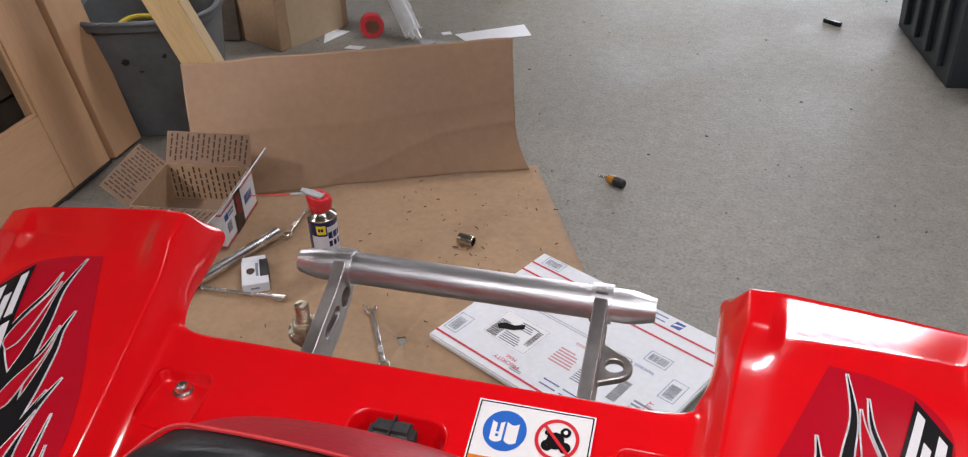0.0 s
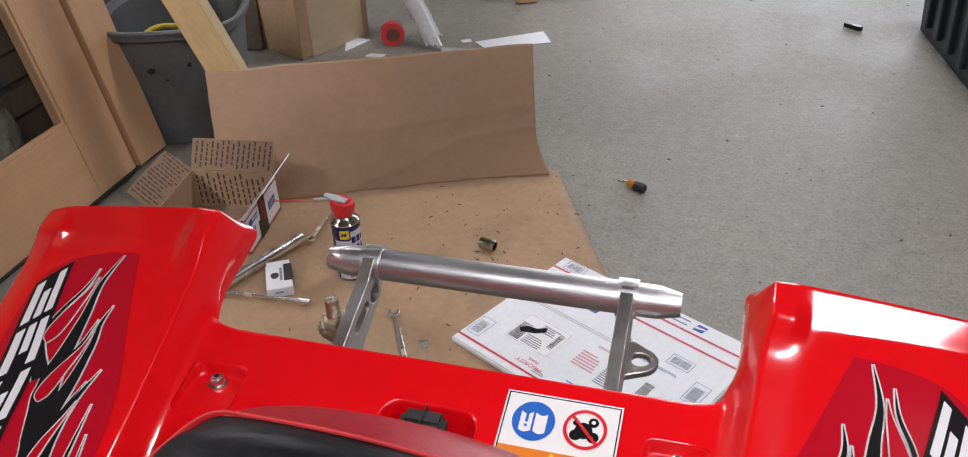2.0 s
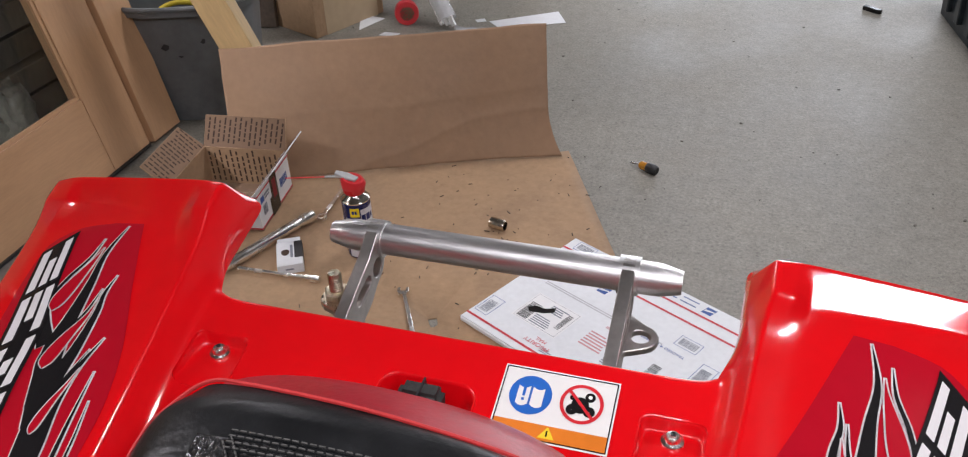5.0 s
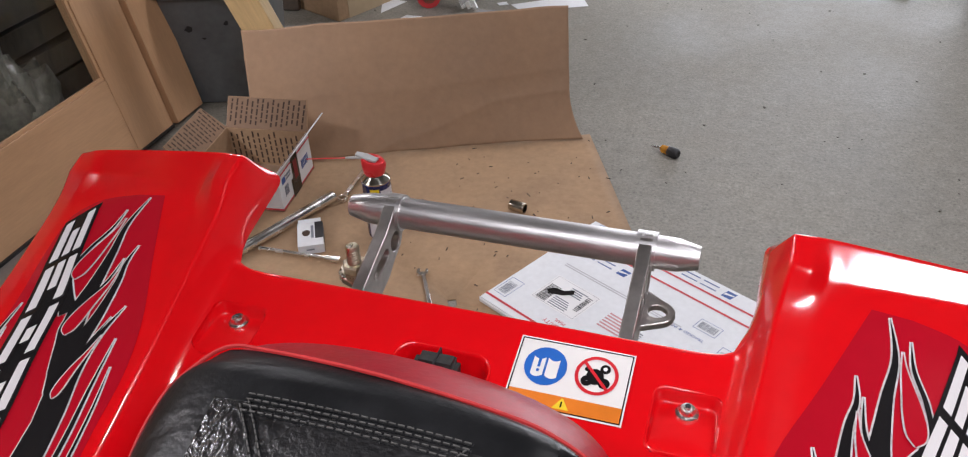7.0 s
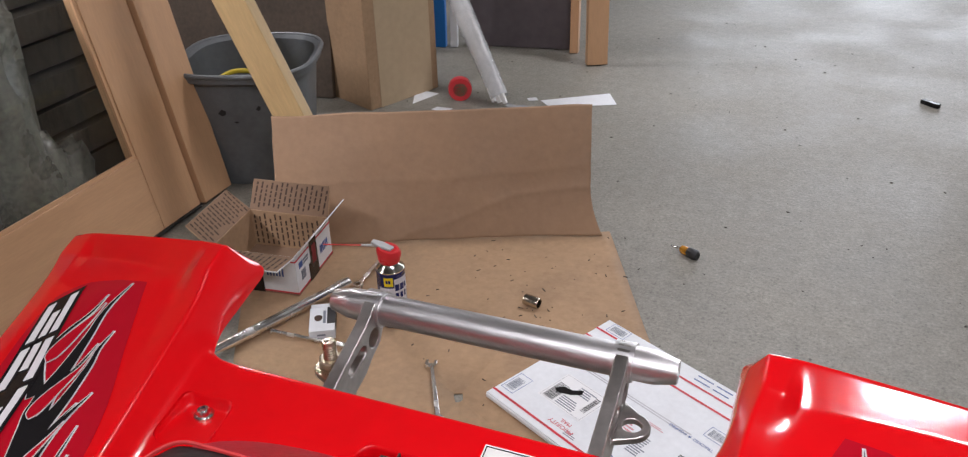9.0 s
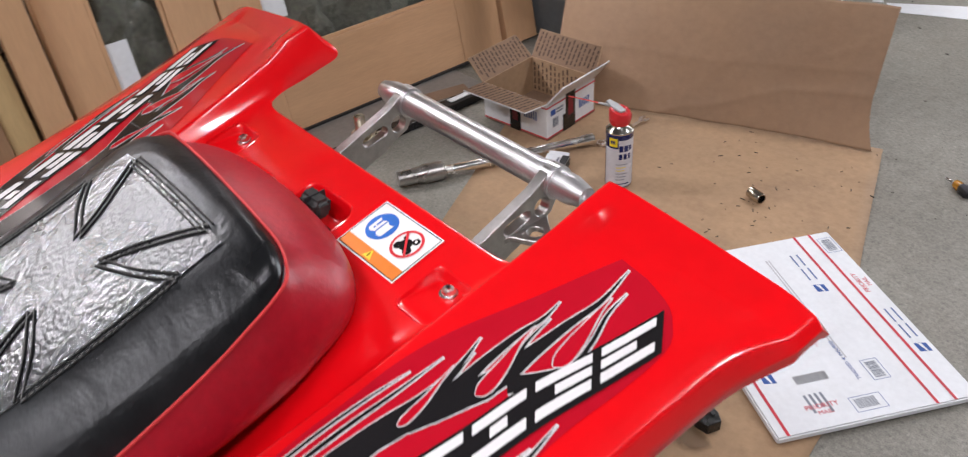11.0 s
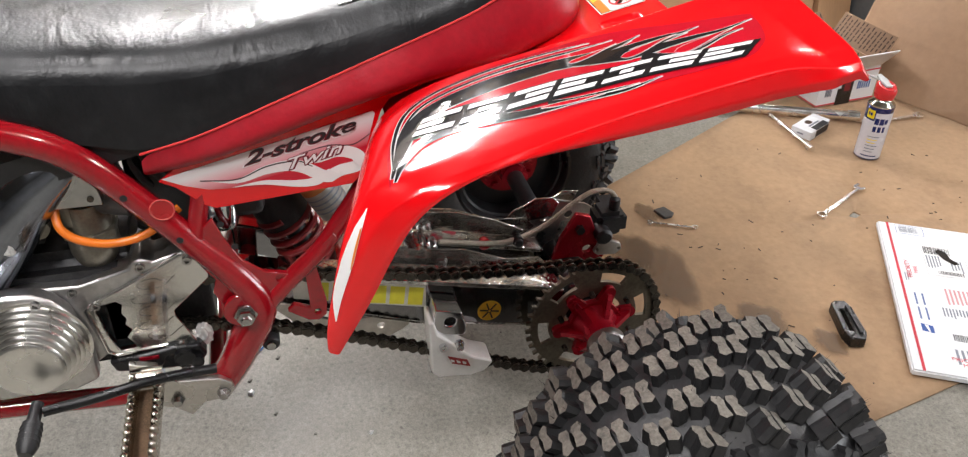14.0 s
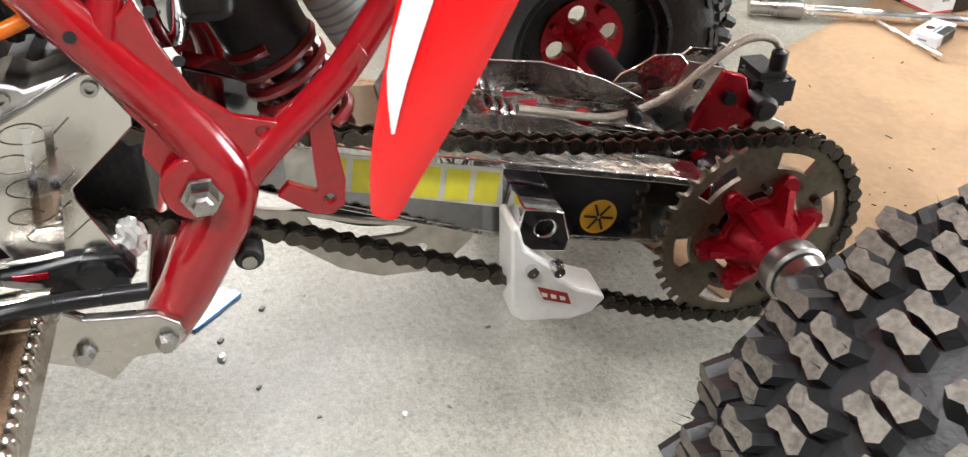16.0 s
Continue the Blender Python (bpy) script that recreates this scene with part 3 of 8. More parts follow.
def wheel(x, s):
    """s: 1 where the inner side faces -x, -1 on the other side."""
    cy, cz = AXLE
    prof = [(0.112, 0.100), (0.124, 0.110), (0.148, 0.1155), (0.170, 0.1150), (0.184, 0.1070), (0.192, 0.0970), (0.1990, 0.084), (0.2085, 0.064), (0.2140, 0.042), (0.2172, 0.018), (0.2186, 0.0)]
    prof = prof + [(r, -h) for r, h in reversed(prof[:-1])]
    tyre = part("tyre", bm_lathe(prof, 80, "x", (x, cy, cz), cap=False), rubber, quad, "black knobbly off-road tyre with dusty tread blocks")
    n = 18
    hub_m = Matrix.Translation((x, cy, cz))
    rnd = random.Random(4)
    for row, (u, r, tilt) in enumerate(((-0.084, 0.1985, -30), (-0.060, 0.2096, -16), (-0.036, 0.2150, -9), (-0.010, 0.2180, -2), (0.016, 0.2173, 4), (0.042, 0.2138, 10), (0.064, 0.2082, 17), (0.084, 0.1985, 30))):
        for k in range(n):
            a = (3.5 if row % 2 else -6.5) + 360 * k / n + rnd.uniform(-0.6, 0.6)
            kn = new("knob", KNOB)
            kn.parent = tyre
            kn.matrix_local = hub_m @ pose(0, 0, 0, -a, 0, 0) @ pose(u, 0, r, 0, tilt, 90 + rnd.uniform(-4, 4))
    for side in (-1, 1):
        for k in range(n):
            a = 360 * (k + (0.25 if side > 0 else 0.75)) / n
            kn = new("shoulder_knob", SHOULDER)
            kn.parent = tyre
            kn.matrix_local = hub_m @ pose(0, 0, 0, a, 0, 0) @ pose(side * 0.1015, 0, 0.1875, 0, side * 52, 0) @ pose(0, 0, 0, 0, 0, 90)
            kn = new("side_knob", SIDE)
            kn.parent = tyre
            kn.matrix_local = hub_m @ pose(0, 0, 0, a + 10, 0, 0) @ pose(side * 0.1125, 0, 0.174, 0, side * 78, 0)
    # fine moulding hairs left on the rubber
    hair = bmesh.new()
    for k in range(900):
        a, u = rnd.uniform(0, 2 * math.pi), rnd.choice((-1, 1)) * rnd.uniform(0.01, 0.1)
        r = 0.2185 - 0.017 * (u / 0.077) ** 2 + rnd.choice((0, 0.0145))
        d = Vector((u * 1.2 + rnd.uniform(-0.05, 0.05), r * math.cos(a), r * math.sin(a))).normalized()
        p = Vector((x + u, cy + r * math.cos(a), cz + r * math.sin(a)))
        q = d.cross(Vector((1, 0, 0))).normalized() * 0.0005
        e = Vector((0.0005, 0, 0))
        tip = hair.verts.new(p + d * rnd.uniform(0.007, 0.014))
        b3 = [hair.verts.new(p + q), hair.verts.new(p - q * 0.5 + e), hair.verts.new(p - q * 0.5 - e)]
        for i in range(3):
            hair.faces.new((b3[i - 1], b3[i], tip))
    hr = part("rubber_hair", hair, rubber, tyre, "fine rubber moulding hairs")
    hr["kind"] = "stuff"
    # rim barrel, open web and red hub
    ofs = s * 0.392
    barrel = [(0.121, -0.119), (0.112, -0.121), (0.103, -0.105), (0.100, -0.02), (0.100, 0.07), (0.106, 0.108), (0.114, 0.121), (0.122, 0.119), (0.110, 0.112), (0.096, 0.06), (0.096, -0.03), (0.099, -0.1), (0.121, -0.119)]
    rim = part("rim", bm_lathe([(r, h * s * 0.88) for r, h in barrel], 56, "x", (x, cy, cz), cap=False), rim_black, quad, "black steel wheel rim")
    angles = [radians(15 + 90 * q) for q in range(4)]
    holes = [circle(cy + 0.041 * math.cos(a), cz + 0.041 * math.sin(a), 0.0145, 16) for a in angles]
    part("web", bm_prism(circle(cy, cz, 0.0985, 48), "x", ofs - 0.003, ofs + 0.003, holes=holes), rim_black, rim, "black web with four openings")
    liner = bmesh.new()
    bm_loft([[(x + h * s, cy + 0.0952 * math.cos(a), cz + 0.0952 * math.sin(a)) for a in [2 * math.pi * k / 48 for k in range(48)]] for h in (0.096, 0.0, -0.05)], liner, closed=True)
    part("liner", liner, aluminium, rim, "bare metal inside of the outer rim")
    hub = bm_prism(circle(cy, cz, 0.062, 40), "x", min(ofs - s * 0.0035, ofs - s * 0.0095), max(ofs - s * 0.0035, ofs - s * 0.0095), holes=[circle(cy + 0.041 * math.cos(a), cz + 0.041 * math.sin(a), 0.0140, 16) for a in angles])
    bm_lathe([(0.017, -s * 0.045), (0.026, -s * 0.045), (0.028, s * 0.0), (0.030, s * 0.012), (0.017, s * 0.012)], 28, "x", (ofs - s * 0.02, cy, cz), hub)
    for q in range(4):
        a = radians(60 + 90 * q)
        bm_lathe([(0.0, 0.0), (0.008, 0.0), (0.008, -s * 0.010), (0.0, -s * 0.010)], 6, "x", (ofs - s * 0.0095, cy + 0.05 * math.cos(a), cz + 0.05 * math.sin(a)), hub)
    part("hub", hub, red_hub, rim, "red anodised wheel hub")


wheel(0.442, 1)
wheel(-0.442, -1)


def grab_bar():
    z0, y0 = 0.7325, 0.659
    prof = [(0.0080, -0.147), (0.0085, -0.1545), (0.0098, -0.155), (0.0137, -0.138), (0.0140, -0.134), (0.0140, 0.134), (0.0137, 0.138), (0.0098, 0.155), (0.0085, 0.1545), (0.0080, 0.147)]
    g = part("grab_bar", bm_lathe(prof, 40, "x", (0.005, y0, z0)), aluminium, quad, "machined aluminium rear grab bar tube")
    gold = mat("zinc_gold", (0.62, 0.56, 0.43), 0.3, 1.0, vary=0.2, scale=60)
    for x in (-0.108, 0.1165):
        ring = [(y0 + 0.0165 * math.cos(a), z0 + 0.0165 * math.sin(a)) for a in [radians(112 - k * 20) for k in range(11)]]
        o = [(0.50, 0.672), (0.50, 0.686), (0.563, 0.709), (0.630, 0.7335)] + ring + [(0.651, 0.703), (0.636, 0.697), (0.622, 0.688), (0.604, 0.683), (0.590, 0.677), (0.582, 0.679), (0.577, 0.688), (0.566, 0.690), (0.55, 0.680)]
        slot = [(0.601 + 0.0072 * math.cos(a), 0.7085 + 0.0062 * math.sin(a)) for a in [radians(90 + k * 30) for k in range(7)]] + [(0.619 + 0.0072 * math.cos(a), 0.7125 + 0.0062 * math.sin(a)) for a in [radians(-90 + k * 30) for k in range(7)]]
        part("strap", bm_prism(o, "x", x - 0.0058, x + 0.0058, holes=[circle(0.6405, 0.7140, 0.0092, 18), slot]), brushed, g, "drilled aluminium strap", bevel=0.001)
        part("collar", bm_lathe([(0.0140, -0.0085), (0.0164, -0.0085), (0.0164, 0.0085), (0.0140, 0.0085)], 32, "x", (x, y0, z0)), aluminium, g, "aluminium collar")
    o = [(0.1215, 0.590), (0.1215, 0.648), (0.124, 0.645)] + [(0.133 + 0.0150 * math.cos(a), 0.621 + 0.0150 * math.sin(a)) for a in [radians(75 - k * 20) for k in range(8)]] + [(0.124, 0.600)]
    part("tow_tab", bm_prism(o, "z", 0.696, 0.702, holes=[circle(0.1335, 0.621, 0.0076, 18)]), brushed, g, "aluminium tab with a hole", bevel=0.001)
    o = [(-0.113, 0.585), (-0.113, 0.632), (-0.120, 0.632)] + [(-0.1285 - 0.0145 * math.cos(a), 0.609 + 0.0165 * math.sin(a)) for a in [radians(75 - k * 20) for k in range(8)]] + [(-0.12, 0.588)]
    part("tow_tab", bm_prism(o, "z", 0.695, 0.701), gold, g, "gold zinc tab", bevel=0.001)
    b = bm_lathe([(0, 0), (0.0062, 0), (0.0062, 0.009)] + [(0.0062 if k % 2 else 0.0055, 0.010 + k * 0.0012) for k in range(12)] + [(0.0052, 0.0255), (0, 0.0255)], 16, "z", (-0.1285, 0.609, 0.701))
    part("tab_bolt", b, gold, g, "gold zinc threaded bolt")
    part("tab_nut", bm_lathe([(0, 0), (0.0112, 0), (0.0115, 0.001), (0.0115, 0.0065), (0.0102, 0.0078), (0, 0.0078)], 6, "z", (-0.1285, 0.609, 0.701)), gold, g, "gold zinc hex nut", smooth=False)


grab_bar()


def dish(outline, floor, inset, name, label):
    """A moulded pocket: thin lip on the deck, walls down to a floor of height floor(y)."""
    cx, cy = sum(p[0] for p in outline) / len(outline), sum(p[1] for p in outline) / len(outline)

    def ring(k, lift, low=0.0):
        out = []
        for x, y in outline:
            d = math.hypot(x - cx, y - cy)
            u, v = cx + (x - cx) * (1 + k / d), cy + (y - cy) * (1 + k / d)
            top = deck_z(v) + lift
            out.append((u, v, top + (floor(v) - top) * low))
        return out
    rows = [ring(0.0022, 0.0004), ring(0.0012, 0.0013), ring(0.0, 0.0008), ring(-0.0010, -0.0012), ring(-inset * 0.6, -0.001, 0.8), ring(-inset, 0, 0.97), ring(-inset - 0.002, 0, 1.0)]
    rows.append([(cx + (x - cx) * 0.5, cy + (y - cy) * 0.5, floor(cy + (y - cy) * 0.5)) for x, y, z in rows[-1]])
    rows.append([(cx + (x - cx) * 0.02, cy + (y - cy) * 0.02, floor(cy)) for x, y, z in rows[-1]])
    ob = part(name, bm_loft(rows, closed=True), red_plastic, fender, label)
    ob.data.shade_smooth()
    return ob


def fixings():
    """Bolts in their recesses, latch knob in its well, on the fender deck."""
    for s in (-1, 1):
        z = deck_z(0.462)
        dish([(s * x, y) for x, y in RECESS], lambda y: min(z, deck_z(y) - 0.0006), 0.004, "bolt_recess", "moulded red bolt recess")
        b = bm_lathe([(0, 0.0068), (0.0022, 0.0066), (0.0027, 0.0046), (0.0045, 0.0052), (0.0056, 0.0030), (0.0056, 0.001), (0.0078, 0.0008), (0.0080, -0.001), (0, -0.001)], 20, "z", (s * 0.171, 0.495, z + 0.001))
        part("fender_bolt", b, mat("zinc_bright", (0.78, 0.77, 0.74), 0.24, 1.0, vary=0.12, scale=60), fender, "bright dome-head bolt")
        part("bolt_socket", bm_lathe([(0, 0.0069), (0.0020, 0.0069), (0.0020, 0.0072), (0, 0.0072)], 6, "z", (s * 0.171, 0.495, z + 0.001)), black_metal, fender, "dark socket of the bolt")
    dish(WELL, lambda y: 0.708, 0.005, "latch_well", "deep moulded red latch well")
    knob = bm_box(-0.0175, 0.0155, 0.4685, 0.4865, 0.727, 0.7455)
    for v in knob.verts:
        v.co.y += 0.004 if v.co.z > 0.74 else 0.0
    bmesh.ops.bevel(knob, geom=knob.edges[:], offset=0.0045, segments=3, affect="EDGES")
    part("seat_latch", knob, mat("latch_grey", (0.035, 0.035, 0.034), 0.42, 0.3, vary=0.3, scale=30, bump=0.1, bump_scale=150, stain=0.5, stain_colour=(0.11, 0.105, 0.095), stain_scale=40), fender, "dusty black latch knob")
    part("latch_split", bm_box(-0.0016, -0.0004, 0.4700, 0.4912, 0.7300, 0.7463), black_ink, fender, "dark joint of the knob")
    part("latch_shaft", bm_tube([(-0.001, 0.474, 0.708), (-0.001, 0.4765, 0.730)], 0.0062, 14), red_paint, fender, "red latch shaft")
    part("latch_foot", bm_box(-0.010, 0.012, 0.462, 0.484, 0.7085, 0.7125), black_metal, fender, "black latch plate", bevel=0.001)


fixings()


def frame_tubes():
    pts = [(-0.34, 0.652), (-0.24, 0.653), (-0.191, 0.639), (-0.148, 0.616), (-0.112, 0.580), (-0.067, 0.523), (-0.035, 0.479), (0.008, 0.422), (0.030, 0.376), (0.0245, 0.345), (0.006, 0.310), (-0.012, 0.276), (-0.036, 0.240)]
    first = None
    for s in (1, -1):
        x = 0.128 * s
        fr = part("frame", bm_tube(curve([(x, y, z) for y, z in pts], 6), [0.0168 + 0.0065 * max(0, min(1, (k - 38) / 10)) - 0.003 * max(0, (k - 60) / 12) for k in range(73)], 18), red_paint, quad, "red painted steel frame tube with chips")
        first = first or fr
        part("rear_strut", bm_tube(curve([(x, 0.014, 0.335), (x, 0.068, 0.396), (x - 0.004 * s, 0.119, 0.443), (x - 0.012 * s, 0.158, 0.492), (x - 0.02 * s, 0.22, 0.57), (x - 0.02 * s, 0.36, 0.66)], 5), 0.0125, 12), red_paint, fr, "red painted strut")
        part("lower_rail", bm_tube([(x - 0.006 * s, -0.03, 0.229), (x - 0.006 * s, -0.14, 0.240), (x - 0.006 * s, -0.4, 0.258)], 0.014, 12), red_paint, fr, "red lower rail")
        o = [(0.004, 0.445), (0.036, 0.424), (0.07, 0.416), (0.10, 0.418), (0.134, 0.446), (0.122, 0.43), (0.066, 0.382), (0.03, 0.36), (0.02, 0.40)]
        part("gusset", bm_prism(o, "x", x - 0.003, x + 0.003, holes=[circle(0.078, 0.402, 0.005, 12)]), red_paint, fr, "red steel gusset", bevel=0.001)
        o = [(-0.007, 0.512), (0.003, 0.481), (0.019, 0.446), (0.045, 0.423), (0.074, 0.415), (0.102, 0.419), (0.126, 0.437), (0.140, 0.460), (0.134, 0.470), (0.112, 0.446), (0.064, 0.400), (0.028, 0.372), (0.004, 0.425), (-0.030, 0.482), (-0.022, 0.498)]
        part("side_plate", bm_prism(o, "x", x + 0.0035 * s - 0.0025, x + 0.0035 * s + 0.0025, holes=[circle(0.062, 0.409, 0.0048, 14)]), red_paint, fr, "red welded side plate", bevel=0.001)
        o = circle(0.012, 0.374, 0.026, 24)
        part("pivot_plate", bm_prism(o, "x", x + 0.014 * s - 0.004, x + 0.014 * s + 0.004), red_paint, fr, "red pivot plate", bevel=0.002)
        for y, z in ((-0.096, 0.560), (-0.046, 0.494), (0.002, 0.503), (0.014, 0.468)):
            part("drain_hole", bm_lathe([(0, 0), (0.0042, 0), (0.0042, 0.0006), (0, 0.0006)], 12, "x", (x + s * (0.0168 if y < 0 else 0.0062), y, z)), black_ink, fr, "dark drilled hole")
        o = [(0.094, 0.420), (0.108, 0.425), (0.118, 0.36), (0.116, 0.338), (0.106, 0.330), (0.092, 0.332), (0.066, 0.352), (0.075, 0.362), (0.096, 0.352)]
        part("guard_tab", bm_prism(o, "x", x - 0.004, x + 0.004, holes=[circle(0.105, 0.345, 0.0045, 12)]), red_paint, fr, "red steel tab", bevel=0.001)
        o = [(-0.012, 0.46), (0.0, 0.44), (0.004, 0.40), (0.0, 0.372), (-0.012, 0.378), (-0.022, 0.40), (-0.016, 0.42), (-0.026, 0.435), (-0.024, 0.452)]
        part("engine_tab", bm_prism(o, "x", x - 0.005, x + 0.005, holes=[circle(-0.014, 0.441, 0.004, 10)]), red_paint, fr, "red engine mount tab", bevel=0.001)
        part("seat_strut", bm_tube([(x, -0.03, 0.485), (x - 0.01 * s, -0.018, 0.53), (x - 0.02 * s, 0.0, 0.60)], 0.012, 10), red_paint, fr, "red seat strut")
        b = bm_lathe([(0, 0.020), (0.006, 0.020), (0.0075, 0.015), (0.0115, 0.014), (0.0115, 0.006), (0.015, 0.006), (0.016, 0.003), (0.016, 0), (0, 0)], 6, "x", (0, 0, 0))
        if s > 0:
            part("pivot_boss", bm_lathe([(0, -0.02), (0.021, -0.02), (0.021, 0.008), (0.019, 0.010), (0, 0.010)], 24, "x", (x, 0.014, 0.371)), red_paint, fr, "red pivot boss")
            part("pivot_nut", moved(b, Matrix.Translation((x + 0.018, 0.014, 0.371))), steel, fr, "zinc axle nut with washer", smooth=False)
            part("frame_emblem", bm_lathe([(0, 0.0), (0.0145, 0.0), (0.0145, 0.001), (0, 0.001)], 28, "x", (0.1440, -0.058, 0.539)), mat("emblem_red", (0.42, 0.015, 0.018), 0.3), fr, "round worn frame emblem")
            part("emblem_ring", bm_tube([(0.1452, -0.058 + 0.0135 * math.cos(a), 0.539 + 0.0135 * math.sin(a)) for a in [2 * math.pi * k / 24 for k in range(24)]], 0.0009, 6, closed=True), mat("emblem_pink", (0.5, 0.07, 0.06), 0.4), fr, "faded ring")
        else:
            b.free()
    for y, z in ((-0.04, 0.232), (0.018, 0.34), (-0.24, 0.650)):
        part("cross_tube", bm_tube([(-0.125, y, z), (0.125, y, z)], 0.014, 12), red_paint, first, "red cross tube")
    return first


frame_ob = frame_tubes()


def swingarm():
    wavy_chrome = mat("wavy_chrome", (0.70, 0.69, 0.67), 0.15, 1.0, vary=0.3, scale=25, bump=0.35, bump_scale=45, stain=0.25, stain_colour=(0.2, 0.19, 0.18), stain_scale=22)
    black_chrome = mat("black_chrome", (0.28, 0.28, 0.29), 0.09, 1.0, vary=0.15, scale=12, rough_vary=0.06)
    o = [(0.0, 0.392), (0.06, 0.372), (0.165, 0.345), (0.43, 0.284), (0.478, 0.270), (0.478, 0.205), (0.43, 0.208), (0.25, 0.246), (0.06, 0.318), (0.0, 0.346)]
    arms = []
    for x0, x1 in ((0.034, 0.073), (-0.073, -0.034)):
        arms.append(part("swingarm", bm_prism(o, "x", x0, x1), black_chrome, quad, "chromed box-section swingarm", bevel=0.003))
    sa = arms[0]
    part("cross_brace", bm_box(-0.05, 0.05, 0.10, 0.17, 0.315, 0.352), black_chrome, sa, "chromed cross brace", bevel=0.004)
    for x0, x1 in ((0.031, 0.0745), (-0.0745, -0.031)):
        # pale strip along the top: the light on the upper edge, put in as chrome
        e = [(0.06, 0.3735), (0.165, 0.3465), (0.43, 0.2855), (0.474, 0.2725), (0.474, 0.2655), (0.43, 0.2775), (0.165, 0.3385), (0.06, 0.3655)]
        part("top_edge", bm_prism(e, "x", x0, x1), wavy_chrome, sa, "pale chrome strip standing in for the lit top edge", bevel=0.0015)
        e = [(0.07, 0.319), (0.25, 0.2515), (0.43, 0.2125), (0.43, 0.2065), (0.25, 0.2450), (0.07, 0.3120)]
        part("lower_edge", bm_prism(e, "x", x0 + 0.001, x1 - 0.001), wavy_chrome, sa, "bright lower edge", bevel=0.0015)
    # inner upper guard plates with wavy edges
    for x, dz in ((-0.062, 0.02), (0.02, 0.0)):
        e = [(0.17, 0.345), (0.19, 0.372), (0.225, 0.376), (0.25, 0.365), (0.33, 0.352), (0.40, 0.322), (0.45, 0.318), (0.47, 0.300), (0.45, 0.285), (0.30, 0.315), (0.2, 0.335)]
        part("guard_plate", bm_prism([(y, z + dz - 0.02) for y, z in e], "x", x - 0.0015, x + 0.0015, holes=[circle(0.205, 0.357 + dz - 0.02, 0.006, 12)]), wavy_chrome, sa, "polished guard plate")
    e = [(0.185, 0.358), (0.21, 0.385), (0.235, 0.392), (0.26, 0.378), (0.33, 0.368), (0.39, 0.346), (0.42, 0.330), (0.44, 0.318), (0.43, 0.308), (0.33, 0.332), (0.24, 0.352)]
    part("guard_plate", bm_prism(e, "x", -0.030, -0.027), wavy_chrome, sa, "polished guard plate", bevel=0.0008)
    part("shock_mount", bm_lathe([(0, -0.04), (0.011, -0.04), (0.011, 0.04), (0, 0.04)], 18, "x", (-0.005, 0.225, 0.372)), chrome, sa, "chromed shock mount bolt")
    # linkage and spring seat
    for y, z, r in ((0.20, 0.335, 0.02), (0.235, 0.338, 0.016), (0.265, 0.330, 0.014)):
        part("linkage", bm_lathe([(0, -0.03), (r, -0.03), (r * 1.05, 0), (r, 0.03), (0, 0.03)], 20, "x", (-0.008, y, z)), wavy_chrome, sa, "polished linkage")
    e = [(0.205, 0.320), (0.203, 0.350), (0.212, 0.356), (0.258, 0.348), (0.268, 0.340), (0.276, 0.326), (0.292, 0.316), (0.286, 0.308), (0.262, 0.316), (0.240, 0.318)]
    part("link_plate", bm_prism(e, "x", -0.024, -0.021, holes=[circle(0.226, 0.341, 0.0045, 12), circle(0.247, 0.337, 0.0045, 12)]), steel, sa, "drilled steel link plate", bevel=0.0008)
    for x, y, z, r in ((-0.026, 0.376, 0.303, 0.009), (0.018, 0.384, 0.280, 0.009), (0.0, 0.505, 0.250, 0.012)):
        part("red_bush", bm_lathe([(0, -0.008), (r, -0.008), (r * 1.1, -0.006), (r * 1.1, 0.004), (r * 0.8, 0.007), (r * 0.4, 0.008), (0, 0.008)], 16, "x", (x, y, z)), red_paint, sa, "red painted bush")
    for x, y, z, r in ((-0.028, 0.507, 0.287, 0.0085), (0.024, 0.335, 0.307, 0.007), (0.024, 0.295, 0.318, 0.008), (-0.022, 0.430, 0.302, 0.007)):
        part("link_bolt", bm_lathe([(0, -0.01), (r * 1.3, -0.01), (r * 1.3, 0.002), (r, 0.003), (r, 0.008), (r * 0.7, 0.009), (0, 0.009)], 6 if x > 0 else 14, "x", (x, y, z)), steel if x > 0 else black_plastic, sa, "bolt head", smooth=False)
    for y, z, r in ((0.270, 0.331, 0.017), (0.280, 0.328, 0.016), (0.290, 0.325, 0.015)):
        part("link_ring", bm_tube([(-0.004 + r * math.cos(a), y, z + r * math.sin(a)) for a in [2 * math.pi * k / 20 for k in range(20)]], 0.0032, 8, closed=True), steel, sa, "steel ring")
    e = [(0.408, 0.284), (0.424, 0.306), (0.438, 0.322), (0.458, 0.330), (0.476, 0.340), (0.505, 0.338), (0.516, 0.326), (0.505, 0.300), (0.470, 0.298), (0.440, 0.288)]
    part("guard_plate", bm_prism(e, "x", -0.082, -0.079), wavy_chrome, sa, "polished caliper guard plate", bevel=0.0008)
    for y, z in ((0.265, 0.352), (0.30, 0.335), (0.315, 0.318)):
        part("sticker", bm_box(-0.0635, -0.0595, y, y + 0.022, z - 0.016, z - 0.006), mat("sticker_red", (0.5, 0.02, 0.05), 0.4), sa, "small red sticker")
